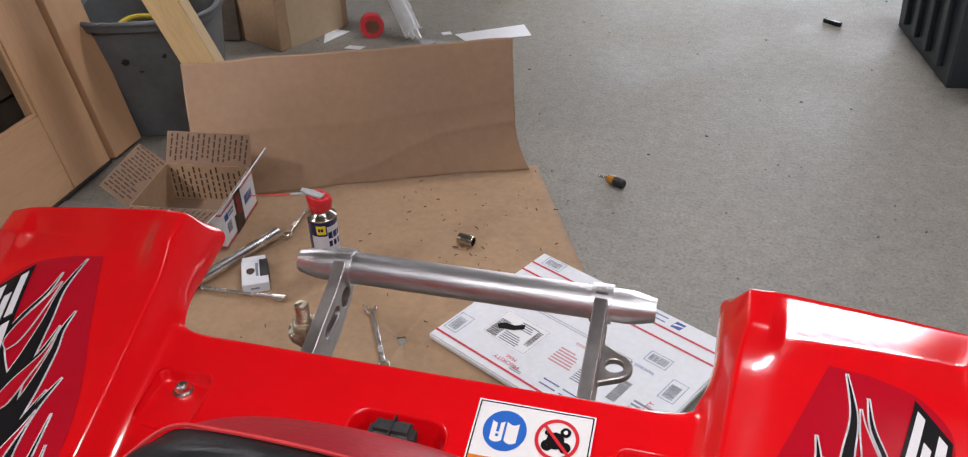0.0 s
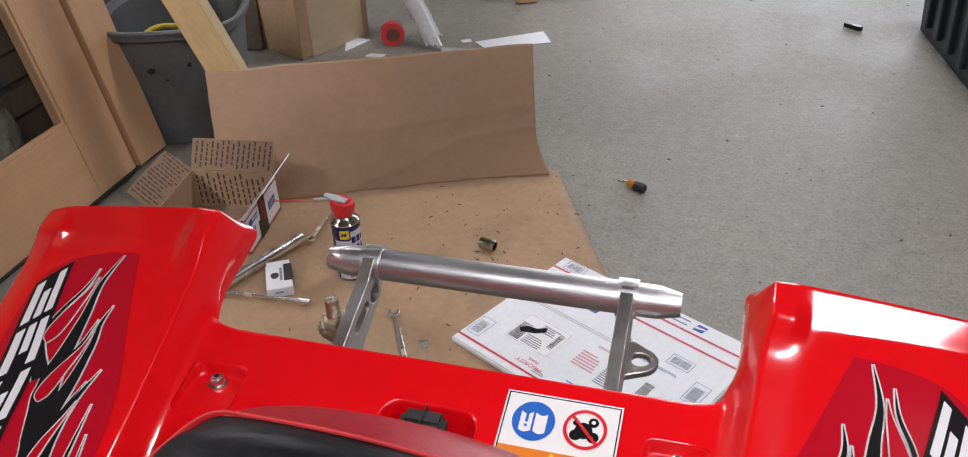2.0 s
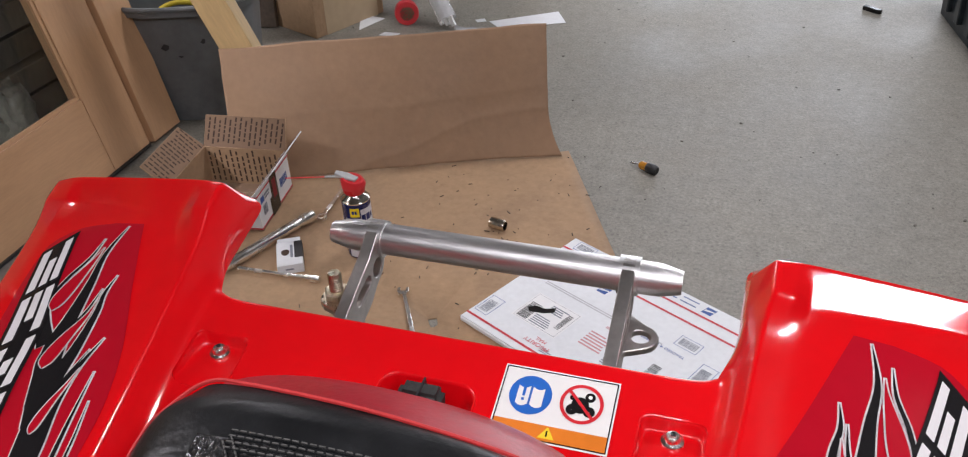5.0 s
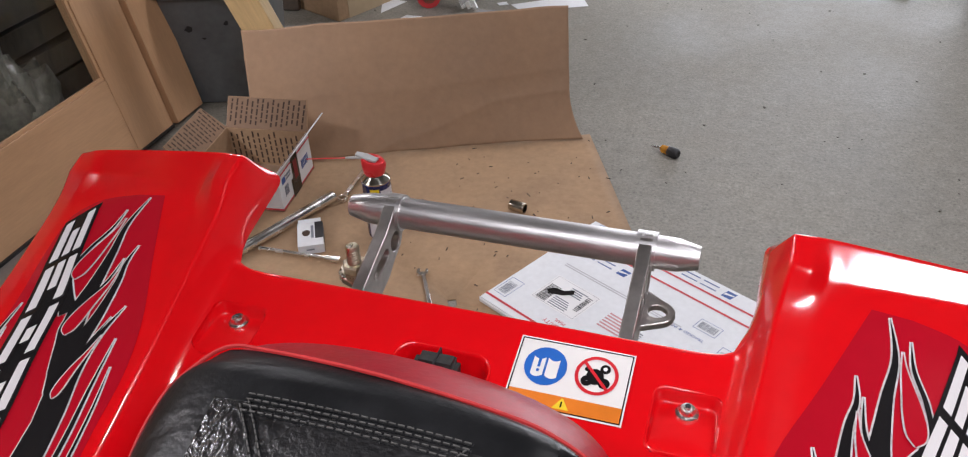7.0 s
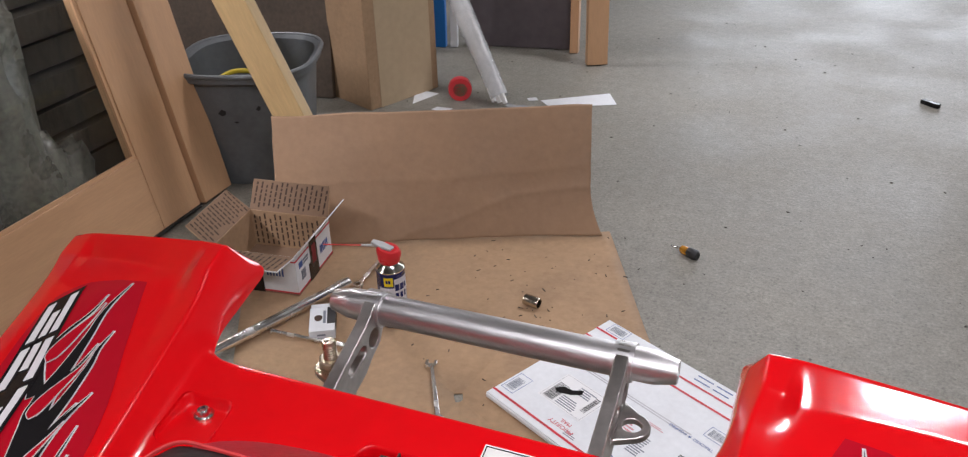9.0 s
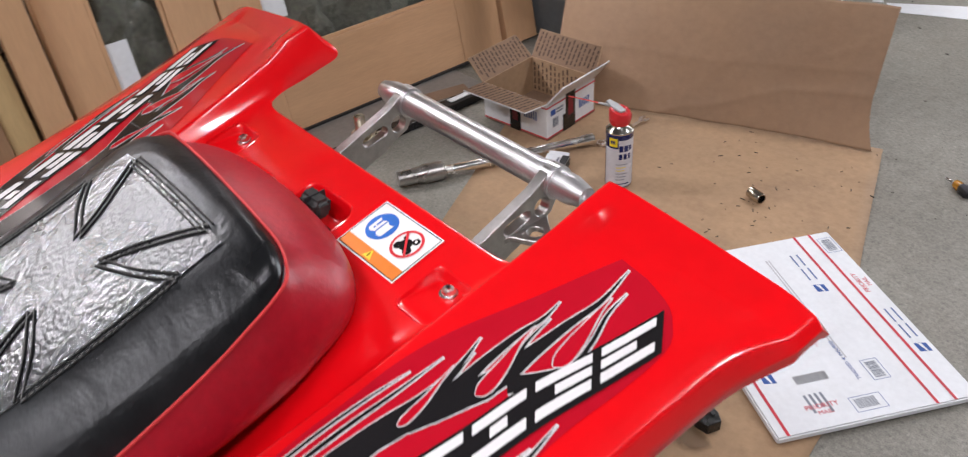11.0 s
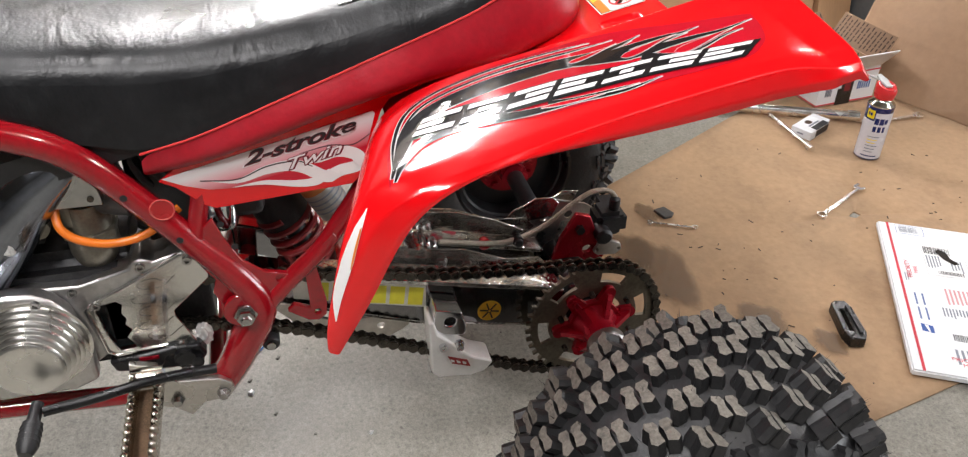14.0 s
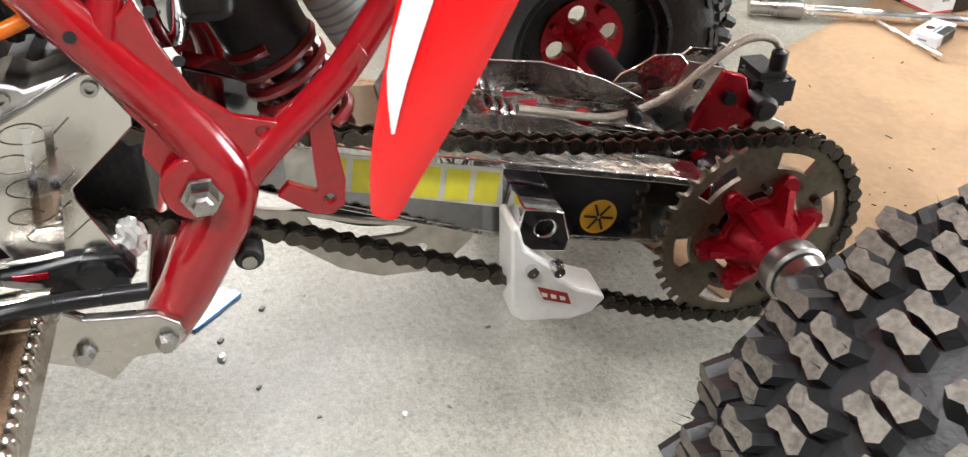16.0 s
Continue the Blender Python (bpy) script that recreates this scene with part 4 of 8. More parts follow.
    # axle carrier, axle, caliper mount
    part("carrier", bm_lathe([(0, -0.07), (0.034, -0.07), (0.036, -0.06), (0.036, 0.068), (0.033, 0.074), (0, 0.074)], 32, "x", (0, AXLE[0], AXLE[1])), black_metal, sa, "black axle carrier")
    part("axle", bm_lathe([(0, -0.43), (0.0165, -0.43), (0.0165, 0.43), (0, 0.43)], 20, "x", (0, AXLE[0], AXLE[1])), mat("axle_steel", (0.10, 0.10, 0.105), 0.38, 0.8), quad, "dark steel rear axle")
    plate = [(0.486, 0.262), (0.500, 0.304), (0.522, 0.345), (0.546, 0.338), (0.560, 0.300), (0.585, 0.280), (0.565, 0.235), (0.53, 0.262)]
    part("caliper_mount", bm_prism(plate, "x", -0.022, -0.012, holes=[circle(0.545, 0.275, 0.008, 12)]), red_hub, sa, "red anodised caliper mount", bevel=0.0015)
    disc = circle(AXLE[0], AXLE[1], 0.095, 48)
    disc = [(AXLE[0] + (y - AXLE[0]) * (1 + 0.03 * (i % 6 < 3)), AXLE[1] + (z - AXLE[1]) * (1 + 0.03 * (i % 6 < 3))) for i, (y, z) in enumerate(disc)]
    part("brake_disc", bm_prism(disc, "x", -0.092, -0.088, holes=[circle(AXLE[0] + 0.07 * math.cos(a), AXLE[1] + 0.07 * math.sin(a), 0.008, 10) for a in [k * math.pi / 5 for k in range(10)]]), brushed, sa, "scalloped steel brake disc")
    guard = [(0.455, 0.205), (0.46, 0.27), (0.472, 0.298), (0.484, 0.302), (0.492, 0.318), (0.505, 0.318), (0.53, 0.334), (0.556, 0.33), (0.54, 0.30), (0.50, 0.27)]
    part("disc_guard", bm_prism(guard, "x", -0.104, -0.101, holes=[circle(0.497, 0.300, 0.006, 10)]), wavy_chrome, sa, "thin polished disc guard")
    cal = bm_box(-0.06, -0.012, 0.560, 0.606, 0.292, 0.336)
    bmesh.ops.bevel(cal, geom=cal.edges[:], offset=0.008, segments=2, affect="EDGES")
    bm_lathe([(0, -0.016), (0.013, -0.016), (0.014, 0.012), (0.010, 0.016), (0, 0.016)], 16, "x", (-0.008, 0.566, 0.306), cal)
    bm_box(-0.09, -0.02, 0.585, 0.612, 0.300, 0.324, cal)
    bm_lathe([(0, 0), (0.009, 0), (0.009, 0.026), (0, 0.03)], 12, "z", (-0.03, 0.592, 0.328), cal)
    part("caliper", cal, mat("caliper_black", (0.03, 0.03, 0.032), 0.45, 0.5, vary=0.4, scale=40), sa, "black brake caliper")
    part("caliper_pad_plate", bm_prism([(0.554, 0.272), (0.562, 0.264), (0.592, 0.262), (0.603, 0.270), (0.600, 0.282), (0.585, 0.289), (0.562, 0.288)], "x", -0.014, -0.006, holes=[circle(0.560, 0.275, 0.003, 8), circle(0.597, 0.273, 0.003, 8)]), brushed, sa, "bare aluminium caliper plate", bevel=0.001)
    part("brake_hose", bm_tube(curve([(-0.03, 0.60, 0.342), (-0.036, 0.585, 0.365), (-0.04, 0.555, 0.366), (-0.04, 0.52, 0.345), (-0.035, 0.47, 0.312), (-0.02, 0.40, 0.305), (-0.01, 0.30, 0.33)], 8), 0.0042, 10), mat("braided", (0.42, 0.38, 0.31), 0.4, 0.7, vary=0.2, scale=200, bump=0.5, bump_scale=600), sa, "braided steel brake hose")
    part("mount_bolt", bm_lathe([(0, 0), (0.008, 0), (0.008, 0.008), (0, 0.008)], 6, "x", (-0.012, 0.528, 0.318)), black_metal, sa, "black bolt", smooth=False)
    # yellow block lettering stripe and round badge on the outer face
    yl = mat("yellow_vinyl", (0.72, 0.66, 0.05), 0.4)
    bg = bm_prism([(0.075, 0.362), (0.262, 0.3185), (0.262, 0.276), (0.075, 0.326)], "x", 0.0731, 0.0737)
    part("lettering_ground", bg, mat("silver_vinyl", (0.68, 0.68, 0.62), 0.35, 0.3), sa, "silver sticker ground")
    for i in range(6):
        y0 = 0.100 + i * 0.0268
        zc = 0.3365 + (y0 - 0.10) * -0.245
        o = [(y0 + 0.0005, zc - 0.0175), (y0 + 0.0220, zc - 0.0222), (y0 + 0.0255, zc + 0.0090), (y0 + 0.0042, zc + 0.0137)]
        part("yellow_block", bm_prism(o, "x", 0.0738, 0.0743), yl, sa, "plain yellow sticker block")
    ey, ez = 0.359, 0.2505
    part("badge", bm_lathe([(0, 0), (0.0185, 0), (0.0185, 0.0009), (0, 0.0009)], 32, "x", (0.0731, ey, ez)), mat("badge_yellow", (0.75, 0.42, 0.03), 0.4), sa, "round yellow badge")
    for k in range(6):
        a = k * math.pi / 3 + 0.3
        m = Matrix.Translation((0.0742, ey, ez)) @ Matrix.Rotation(a, 4, "X")
        part("badge_bar", bm_box(-0.0004, 0.0004, -0.0012, 0.0012, 0.002, 0.0155, m=m), black_ink, sa, "plain black bar")
    return sa


arm = swingarm()


def chain_drive():
    cx, (cy, cz) = 0.100, AXLE
    R, n = 0.1037, 41
    o = []
    for k in range(n):
        for da, r in ((-0.36, R - 0.0055), (-0.17, R - 0.004), (-0.09, R + 0.0035), (0.09, R + 0.0035), (0.17, R - 0.004)):
            a = 2 * math.pi * (k + da) / n
            o.append((cy + r * math.cos(a), cz + r * math.sin(a)))
    holes = []
    for q in range(6):
        a0 = radians(10 + 60 * q)
        span = radians(15)
        arc = [a0 - span + 2 * span * i / 6 for i in range(7)]
        holes.append([(cy + 0.088 * math.cos(a), cz + 0.088 * math.sin(a)) for a in arc] + [(cy + 0.071 * math.cos(a), cz + 0.071 * math.sin(a)) for a in reversed(arc)])
    sp = part("sprocket", bm_prism(o, "x", cx - 0.003, cx + 0.003, holes=holes + [circle(cy, cz, 0.048, 36)]), sprocket_steel, quad, "worn bronze-grey rear sprocket", bevel=0.0)
    hub = part("sprocket_hub", bm_prism(circle(cy, cz, 0.041, 36), "x", cx + 0.003, cx + 0.012), red_hub, sp, "red sprocket hub", bevel=0.001)
    for k in range(6):
        m = Matrix.Translation((cx + 0.003, cy, cz)) @ Matrix.Rotation(radians(40 + 60 * k), 4, "X")
        tip = [(0.010 * math.cos(t), 0.058 + 0.009 * math.sin(t)) for t in np.linspace(0, math.pi, 9)]
        part("hub_arm", moved(bm_prism([(0.013, 0.037), *tip, (-0.013, 0.037)], "x", 0.0002, 0.0086), m), red_hub, sp, "red hub arm")
    hubc = bm_lathe([(0.036, 0.0), (0.034, 0.014), (0.026, 0.024), (0.024, 0.05), (0.0165, 0.05)], 32, "x", (cx + 0.006, cy, cz))
    part("hub_core", hubc, red_hub, sp, "red hub with ribs")
    for k in range(6):
        m = Matrix.Translation((cx + 0.012, cy, cz)) @ Matrix.Rotation(radians(40 + 60 * k), 4, "X")
        rib = bm_prism([(-0.002, 0.018), (0.026, 0.018), (0.022, 0.028), (0.004, 0.056), (-0.002, 0.056)], "y", -0.004, 0.004)
        part("hub_rib", moved(rib, m), red_hub, sp, "red rib")
    for k in range(6):
        a = radians(40 + 60 * k)
        b = bm_lathe([(0, 0.009), (0.0042, 0.009), (0.0045, 0), (0, 0)], 6, "x", (cx + 0.012, cy + 0.0605 * math.cos(a), cz + 0.0605 * math.sin(a)))
        part("sprocket_bolt", b, dark_steel, sp, "dark bolt", smooth=False)
    nut = bm_lathe([(0.0165, 0.0), (0.029, 0.0), (0.030, 0.003), (0.030, 0.017), (0.027, 0.020), (0.0165, 0.020)], 36, "x", (0.157, cy, cz))
    bm_lathe([(0.0165, 0.0), (0.026, 0.0), (0.026, 0.014), (0.0165, 0.016)], 36, "x", (0.180, cy, cz), nut)
    for k in range(6):
        a = radians(60 * k)
        bm_lathe([(0, 0), (0.003, 0), (0.003, 0.0006), (0, 0.0006)], 10, "x", (0.1768, cy + 0.0235 * math.cos(a), cz + 0.0235 * math.sin(a)), nut)
    part("axle_nut", nut, brushed, quad, "round bare-metal axle lock nut")
    # chain path: around the sprocket, along the top run, round the front sprocket, back underneath
    r2, fy, fz = 0.036, -0.085, 0.372
    path = []
    for a in np.linspace(radians(-105), radians(78), 60):
        path.append((cy + R * math.cos(a), cz + R * math.sin(a)))
    path += [tuple(p[:2]) for p in curve([(0.5, 0.3335, 0), (0.30, 0.352, 0), (0.1, 0.385, 0), (fy + 0.01, fz + r2, 0)], 20)]
    for a in np.linspace(radians(95), radians(262), 20):
        path.append((fy + r2 * math.cos(a), fz + r2 * math.sin(a)))
    path += [tuple(p[:2]) for p in curve([(fy + 0.0, fz - r2, 0), (0.06, 0.300, 0), (0.27, 0.213, 0), (0.40, 0.155, 0), (cy + R * math.cos(radians(-107)), cz + R * math.sin(radians(-107)), 0)], 20)]
    P = np.array(path)
    d = np.r_[0, np.cumsum(np.hypot(*np.diff(P, axis=0).T))]
    count = int(round(d[-1] / 0.01588 / 2)) * 2
    pitch = d[-1] / count

    def link_mesh(w, name):
        bm = bmesh.new()
        o = []
        for k in range(9):
            a = radians(90 + 22.5 * k)
            o.append((-0.0079 + 0.0072 * math.cos(a), 0.0072 * math.sin(a)))
        o.append((0, -0.0040))
        for k in range(9):
            a = radians(-90 + 22.5 * k)
            o.append((0.0079 + 0.0072 * math.cos(a), 0.0072 * math.sin(a)))
        o.append((0, 0.0040))
        for s in (-1, 1):
            bm_prism(o, "x", s * w - 0.001, s * w + 0.001, bm)
        bm_lathe([(0, -0.0085), (0.0042, -0.0085), (0.0042, 0.0085), (0, 0.0085)], 8, "x", (0, 0.0079, 0), bm)
        bmesh.ops.recalc_face_normals(bm, faces=bm.faces)
        me = bpy.data.meshes.new(name)
        bm.to_mesh(me)
        bm.free()
        me.materials.append(dark_steel)
        return me
    inner, outer = link_mesh(0.0050, "inner_link"), link_mesh(0.0073, "outer_link")
    ch = None
    for k in range(count):
        s0 = (k + 0.5) * pitch
        y, z = np.interp(s0, d, P[:, 0]), np.interp(s0, d, P[:, 1])
        y2, z2 = np.interp(min(s0 + 0.006, d[-1]), d, P[:, 0]), np.interp(min(s0 + 0.006, d[-1]), d, P[:, 1])
        y1, z1 = np.interp(max(s0 - 0.006, 0), d, P[:, 0]), np.interp(max(s0 - 0.006, 0), d, P[:, 1])
        a = math.degrees(math.atan2(z2 - z1, y2 - y1))
        m = pose(cx, float(y), float(z), a, 0, 0)
        if ch is None:
            ch = new("chain", outer)
            ch.parent = quad
            ch["label"] = "oily dark roller chain"
            ch.matrix_local = m
            root = m.inverted()
            continue
        ln = new("link", outer if k % 2 == 0 else inner)
        ln.parent = ch
        ln.matrix_local = root @ m
    # guide block with its clamp
    white = mat("white_plastic", (0.72, 0.71, 0.68), 0.45, vary=0.06, scale=12, stain=0.3, stain_colour=(0.35, 0.33, 0.3), stain_scale=20)
    g = [(0.256, 0.286), (0.263, 0.287), (0.270, 0.262), (0.294, 0.240), (0.304, 0.224), (0.324, 0.208), (0.348, 0.198), (0.353, 0.192), (0.340, 0.177), (0.318, 0.172), (0.300, 0.175), (0.270, 0.178), (0.260, 0.188)]
    gd = part("chain_guide", bm_prism(g, "x", 0.082, 0.124), white, quad, "white plastic chain guide block", bevel=0.003)
    o = [(0.268, 0.302), (0.306, 0.292), (0.314, 0.262), (0.310, 0.248), (0.270, 0.256), (0.262, 0.272)]
    part("clamp", bm_prism(o, "x", 0.074, 0.117, holes=[circle(0.289, 0.277, 0.0085, 18)]), chrome, gd, "polished clamp with a bolt hole", bevel=0.002)
    part("clamp_hole", bm_lathe([(0, 0), (0.0085, 0), (0.0085, 0.002), (0, 0.002)], 18, "x", (0.106, 0.289, 0.277)), black_metal, gd, "dark hole")
    for y in (0.276, 0.301):
        part("clamp_bolt", bm_lathe([(0.002, 0.011), (0.0025, 0.012), (0.0055, 0.012), (0.006, 0.004), (0.008, 0.003), (0.008, 0), (0, 0)], 12, "x", (0.119, y, 0.240 if y < 0.29 else 0.236)), chrome, gd, "small socket bolt")
    b = [(0.283, 0.219), (0.313, 0.206), (0.318, 0.192), (0.290, 0.203)]
    part("guide_badge", bm_prism(b, "x", 0.1241, 0.1247), mat("badge_dark_red", (0.28, 0.02, 0.02), 0.4), gd, "small dark red badge")
    for i in range(3):
        y = 0.287 + i * 0.009
        z = 0.2065 - i * 0.0037
        part("badge_mark", bm_prism([(y, z + 0.006), (y + 0.006, z + 0.003), (y + 0.0065, z - 0.001), (y + 0.0015, z + 0.0005)], "x", 0.1248, 0.1252), white, gd, "plain pale mark")
    part("chain_roller", bm_lathe([(0, -0.012), (0.0095, -0.012), (0.0118, -0.009), (0.0118, 0.009), (0.0095, 0.012), (0, 0.012)], 20, "x", (0.110, 0.038, 0.290)), black_plastic, quad, "black chain roller")
    part("roller_bolt", bm_lathe([(0, 0), (0.0065, 0), (0.0068, 0.001), (0.0060, 0.004), (0, 0.005)], 14, "x", (0.122, 0.038, 0.290)), steel, quad, "bolt head")


chain_drive()


def shock():
    top, low = Vector((0.0, 0.045, 0.50)), Vector((0.0, 0.115, 0.33))
    d = (low - top).normalized()
    side = Vector((1, 0, 0))
    up = d.cross(side)
    body = part("shock_absorber", bm_tube([top, top + d * 0.03, top + d * 0.031, top + d * 0.09, top + d * 0.091, top + d * 0.2], [0.02, 0.02, 0.036, 0.036, 0.016, 0.016], 20), black_plastic, quad, "black shock absorber body")
    n = 90
    pts = [top + d * (0.075 + 0.10 * k / n) + 0.034 * (math.cos(5.5 * 2 * math.pi * k / n) * side + math.sin(5.5 * 2 * math.pi * k / n) * up) for k in range(n + 1)]
    part("spring", bm_tube(pts, 0.0058, 8), mat("spring_red", (0.2, 0.01, 0.012), 0.35, vary=0.2), body, "dark red coil spring")
    a, b = Vector((0.03, 0.105, 0.515)), Vector((0.03, 0.152, 0.43))
    gold = mat("gold_anodised", (0.55, 0.4, 0.16), 0.3, 1.0, vary=0.1)
    res = part("reservoir", bm_tube([a, a.lerp(b, 0.18), a.lerp(b, 0.19), a.lerp(b, 0.9), a.lerp(b, 0.95), b], [0.023, 0.023, 0.024, 0.024, 0.02, 0.019], 28), mat("silver_can", (0.5, 0.49, 0.46), 0.35, 0.9, vary=0.1), body, "silver shock reservoir")
    part("gold_cap", bm_tube([a - (b - a) * 0.1, a + (b - a) * 0.16], [0.0235, 0.025], 28), gold, body, "gold anodised cap")
    part("orange_band", bm_tube([a.lerp(b, 0.3), a.lerp(b, 0.42)], 0.0244, 28), mat("orange_label", (0.6, 0.2, 0.05), 0.5), body, "orange label band")
    part("printed_label", bm_tube([a.lerp(b, 0.46), a.lerp(b, 0.85)], 0.0243, 28), mat("grey_label", (0.4, 0.39, 0.36), 0.5), body, "grey printed label")
    for k in range(4):
        t = 0.50 + 0.08 * k
        part("label_line", bm_tube([a.lerp(b, t), a.lerp(b, t + 0.025)], 0.0245, 28), grey_ink, body, "unreadable print line")


shock()


def engine():
    cast = mat("cast_alu", (0.55, 0.54, 0.53), 0.36, 1.0, vary=0.15, scale=15, bump=0.08, bump_scale=120, stain=0.4, stain_colour=(0.18, 0.17, 0.15), stain_scale=16)
    polish = mat("polished_alu", (0.74, 0.73, 0.70), 0.22, 1.0, vary=0.06, scale=12, bump=0.03, bump_scale=40, stain=0.25, stain_colour=(0.35, 0.34, 0.33), stain_scale=10)
    dark = mat("engine_dark", (0.03, 0.03, 0.032), 0.5, 0.5, vary=0.4, scale=25, bump=0.2, bump_scale=80)
    body = bm_box(-0.11, 0.105, -0.40, -0.10, 0.275, 0.46)
    bmesh.ops.bevel(body, geom=body.edges[:], offset=0.02, segments=3, affect="EDGES")
    e = part("engine", body, dark, quad, "dark cast engine block")
    # fins of the cylinder block
    for k in range(7):
        part("fin", bm_box(-0.08, 0.08, -0.36, -0.21, 0.47 + k * 0.014, 0.475 + k * 0.014), dark, e, "cooling fin", bevel=0.001)
    part("cylinder", bm_box(-0.07, 0.07, -0.345, -0.225, 0.455, 0.58), dark, e, "dark cylinder block", bevel=0.01)
    # dark block in place of the shade between cover plate and frame
    part("gearbox_shadow", bm_box(-0.10, 0.085, -0.14, -0.03, 0.30, 0.42), dark, e, "dark gearbox block standing in for the shade behind the plate", bevel=0.012)
    # left case: flat flange and stepped round cover
    o = [(-0.40, 0.425), (-0.26, 0.429), (-0.237, 0.432), (-0.177, 0.428), (-0.116, 0.444), (-0.112, 0.453), (-0.102, 0.457), (-0.091, 0.453), (-0.088, 0.450), (-0.044, 0.463), (-0.040, 0.455), (-0.100, 0.430), (-0.160, 0.400), (-0.180, 0.388), (-0.165, 0.315), (-0.20, 0.290), (-0.40, 0.285)]
    part("case", bm_prism(o, "x", 0.07, 0.1205), cast, e, "cast aluminium crankcase side", bevel=0.003)
    cy, cz = -0.238, 0.366
    oc = [(-0.33, 0.436), (-0.252, 0.442), (-0.225, 0.440), (-0.205, 0.428), (-0.190, 0.406), (-0.179, 0.350), (-0.178, 0.296), (-0.209, 0.284), (-0.33, 0.284)]
    part("cover_flange", bm_prism(oc, "x", 0.1205, 0.146), cast, e, "polished case flange", bevel=0.006)
    prof = [(0.066, 0.146)]
    for k in range(6):
        r, x = 0.0625 - 0.0045 * k, 0.1495 + 0.0075 * k
        prof += [(r, x - 0.0026), (r, x + 0.0026), (r - 0.0014, x + 0.0040)]
    prof += [(0.0355, 0.1915), (0.031, 0.1925), (0.0, 0.1930)]
    part("stator_cover", bm_lathe(prof, 56, "x", (0, cy, cz)), polish, e, "stepped polished round engine cover")
    part("casting_boss", bm_prism([(-0.217, 0.416), (-0.152, 0.417), (-0.150, 0.436), (-0.212, 0.435)], "x", 0.070, 0.101), cast, e, "machined boss with stamped bars", bevel=0.001)
    for k in range(5):
        y = -0.202 + k * 0.0085
        part("stamped_bar", bm_box(0.1011, 0.1013, y, y + 0.0035, 0.424, 0.430), dark_steel, e, "plain stamped bar")
    # sprocket cover plate with a window and scroll engraving
    o = [(-0.052, 0.462), (-0.044, 0.460), (-0.024, 0.425), (-0.025, 0.418), (-0.074, 0.374), (-0.074, 0.366), (-0.049, 0.303), (-0.050, 0.291), (-0.058, 0.288), (-0.066, 0.306), (-0.090, 0.318), (-0.155, 0.312), (-0.166, 0.320), (-0.177, 0.388), (-0.172, 0.400), (-0.160, 0.406)]
    w = [(-0.166, 0.389), (-0.160, 0.396), (-0.140, 0.400), (-0.134, 0.394), (-0.137, 0.381), (-0.133, 0.371), (-0.136, 0.362), (-0.129, 0.352), (-0.138, 0.341), (-0.132, 0.330), (-0.128, 0.322), (-0.150, 0.320), (-0.160, 0.350)]
    pl = part("sprocket_cover", bm_prism(o, "x", 0.114, 0.1240, holes=[w]), polish, e, "polished plate with a window and engraved scrolls", bevel=0.0012)
    edge = [(0.1245, y, z) for y, z in ((-0.048, 0.4605), (-0.100, 0.434), (-0.160, 0.404), (-0.174, 0.392), (-0.164, 0.322), (-0.154, 0.314), (-0.092, 0.320))]
    part("cover_rim", bm_tube(edge, 0.0022, 8), polish, pl, "rounded bright rim")
    for a, b, r in ((-0.094, 0.420, 0.0125), (-0.106, 0.398, 0.0115), (-0.100, 0.378, 0.0125), (-0.107, 0.355, 0.0105), (-0.098, 0.338, 0.0110)):
        pts = [(0.1241, a + r * (1 + 0.10 * t) * math.cos(t), b + r * 0.75 * math.sin(t) * (1 - 0.06 * t)) for t in np.linspace(0.4, 5.6, 20)] + [(0.1241, a + 0.030, b + 0.010)]
        part("engraving", bm_tube(pts, 0.0006, 5), dark_steel, pl, "engraved scroll line")
    # two thin slanted chrome strips laid on the plate
    for y in (-0.092, -0.078):
        part("cover_groove", bm_prism([(y - 0.003, 0.425), (y + 0.003, 0.425), (y - 0.010, 0.330), (y - 0.016, 0.330)], "x", 0.1240, 0.1246), chrome, pl, "slanted chrome strip")
    part("red_sprocket_part", bm_box(0.075, 0.105, -0.160, -0.128, 0.320, 0.392), red_hub, e, "red part behind the window", bevel=0.004)
    for x, y, z in ((0.1205, -0.102, 0.446), (0.124, -0.046, 0.450), (0.1205, -0.186, 0.420), (0.124, -0.163, 0.399), (0.124, -0.075, 0.316), (0.146, -0.222, 0.428)):
        b = bm_lathe([(0.0026, 0.001), (0.003, 0.004), (0.0058, 0.004), (0.0062, 0.0), (0, 0)], 14, "x", (x, y, z))
        part("cover_screw", b, steel, e, "socket-head screw")
    # black lever mechanism below the plate
    part("black_bracket", bm_prism([(-0.166, 0.311), (-0.120, 0.314), (-0.085, 0.320), (-0.052, 0.318), (-0.044, 0.300), (-0.056, 0.284), (-0.110, 0.285), (-0.160, 0.292)], "x", 0.112, 0.133), black_metal, e, "black shift linkage bracket", bevel=0.004)
    part("red_insert", bm_box(0.133, 0.1345, -0.128, -0.104, 0.307, 0.312), red_hub, e, "small red insert")
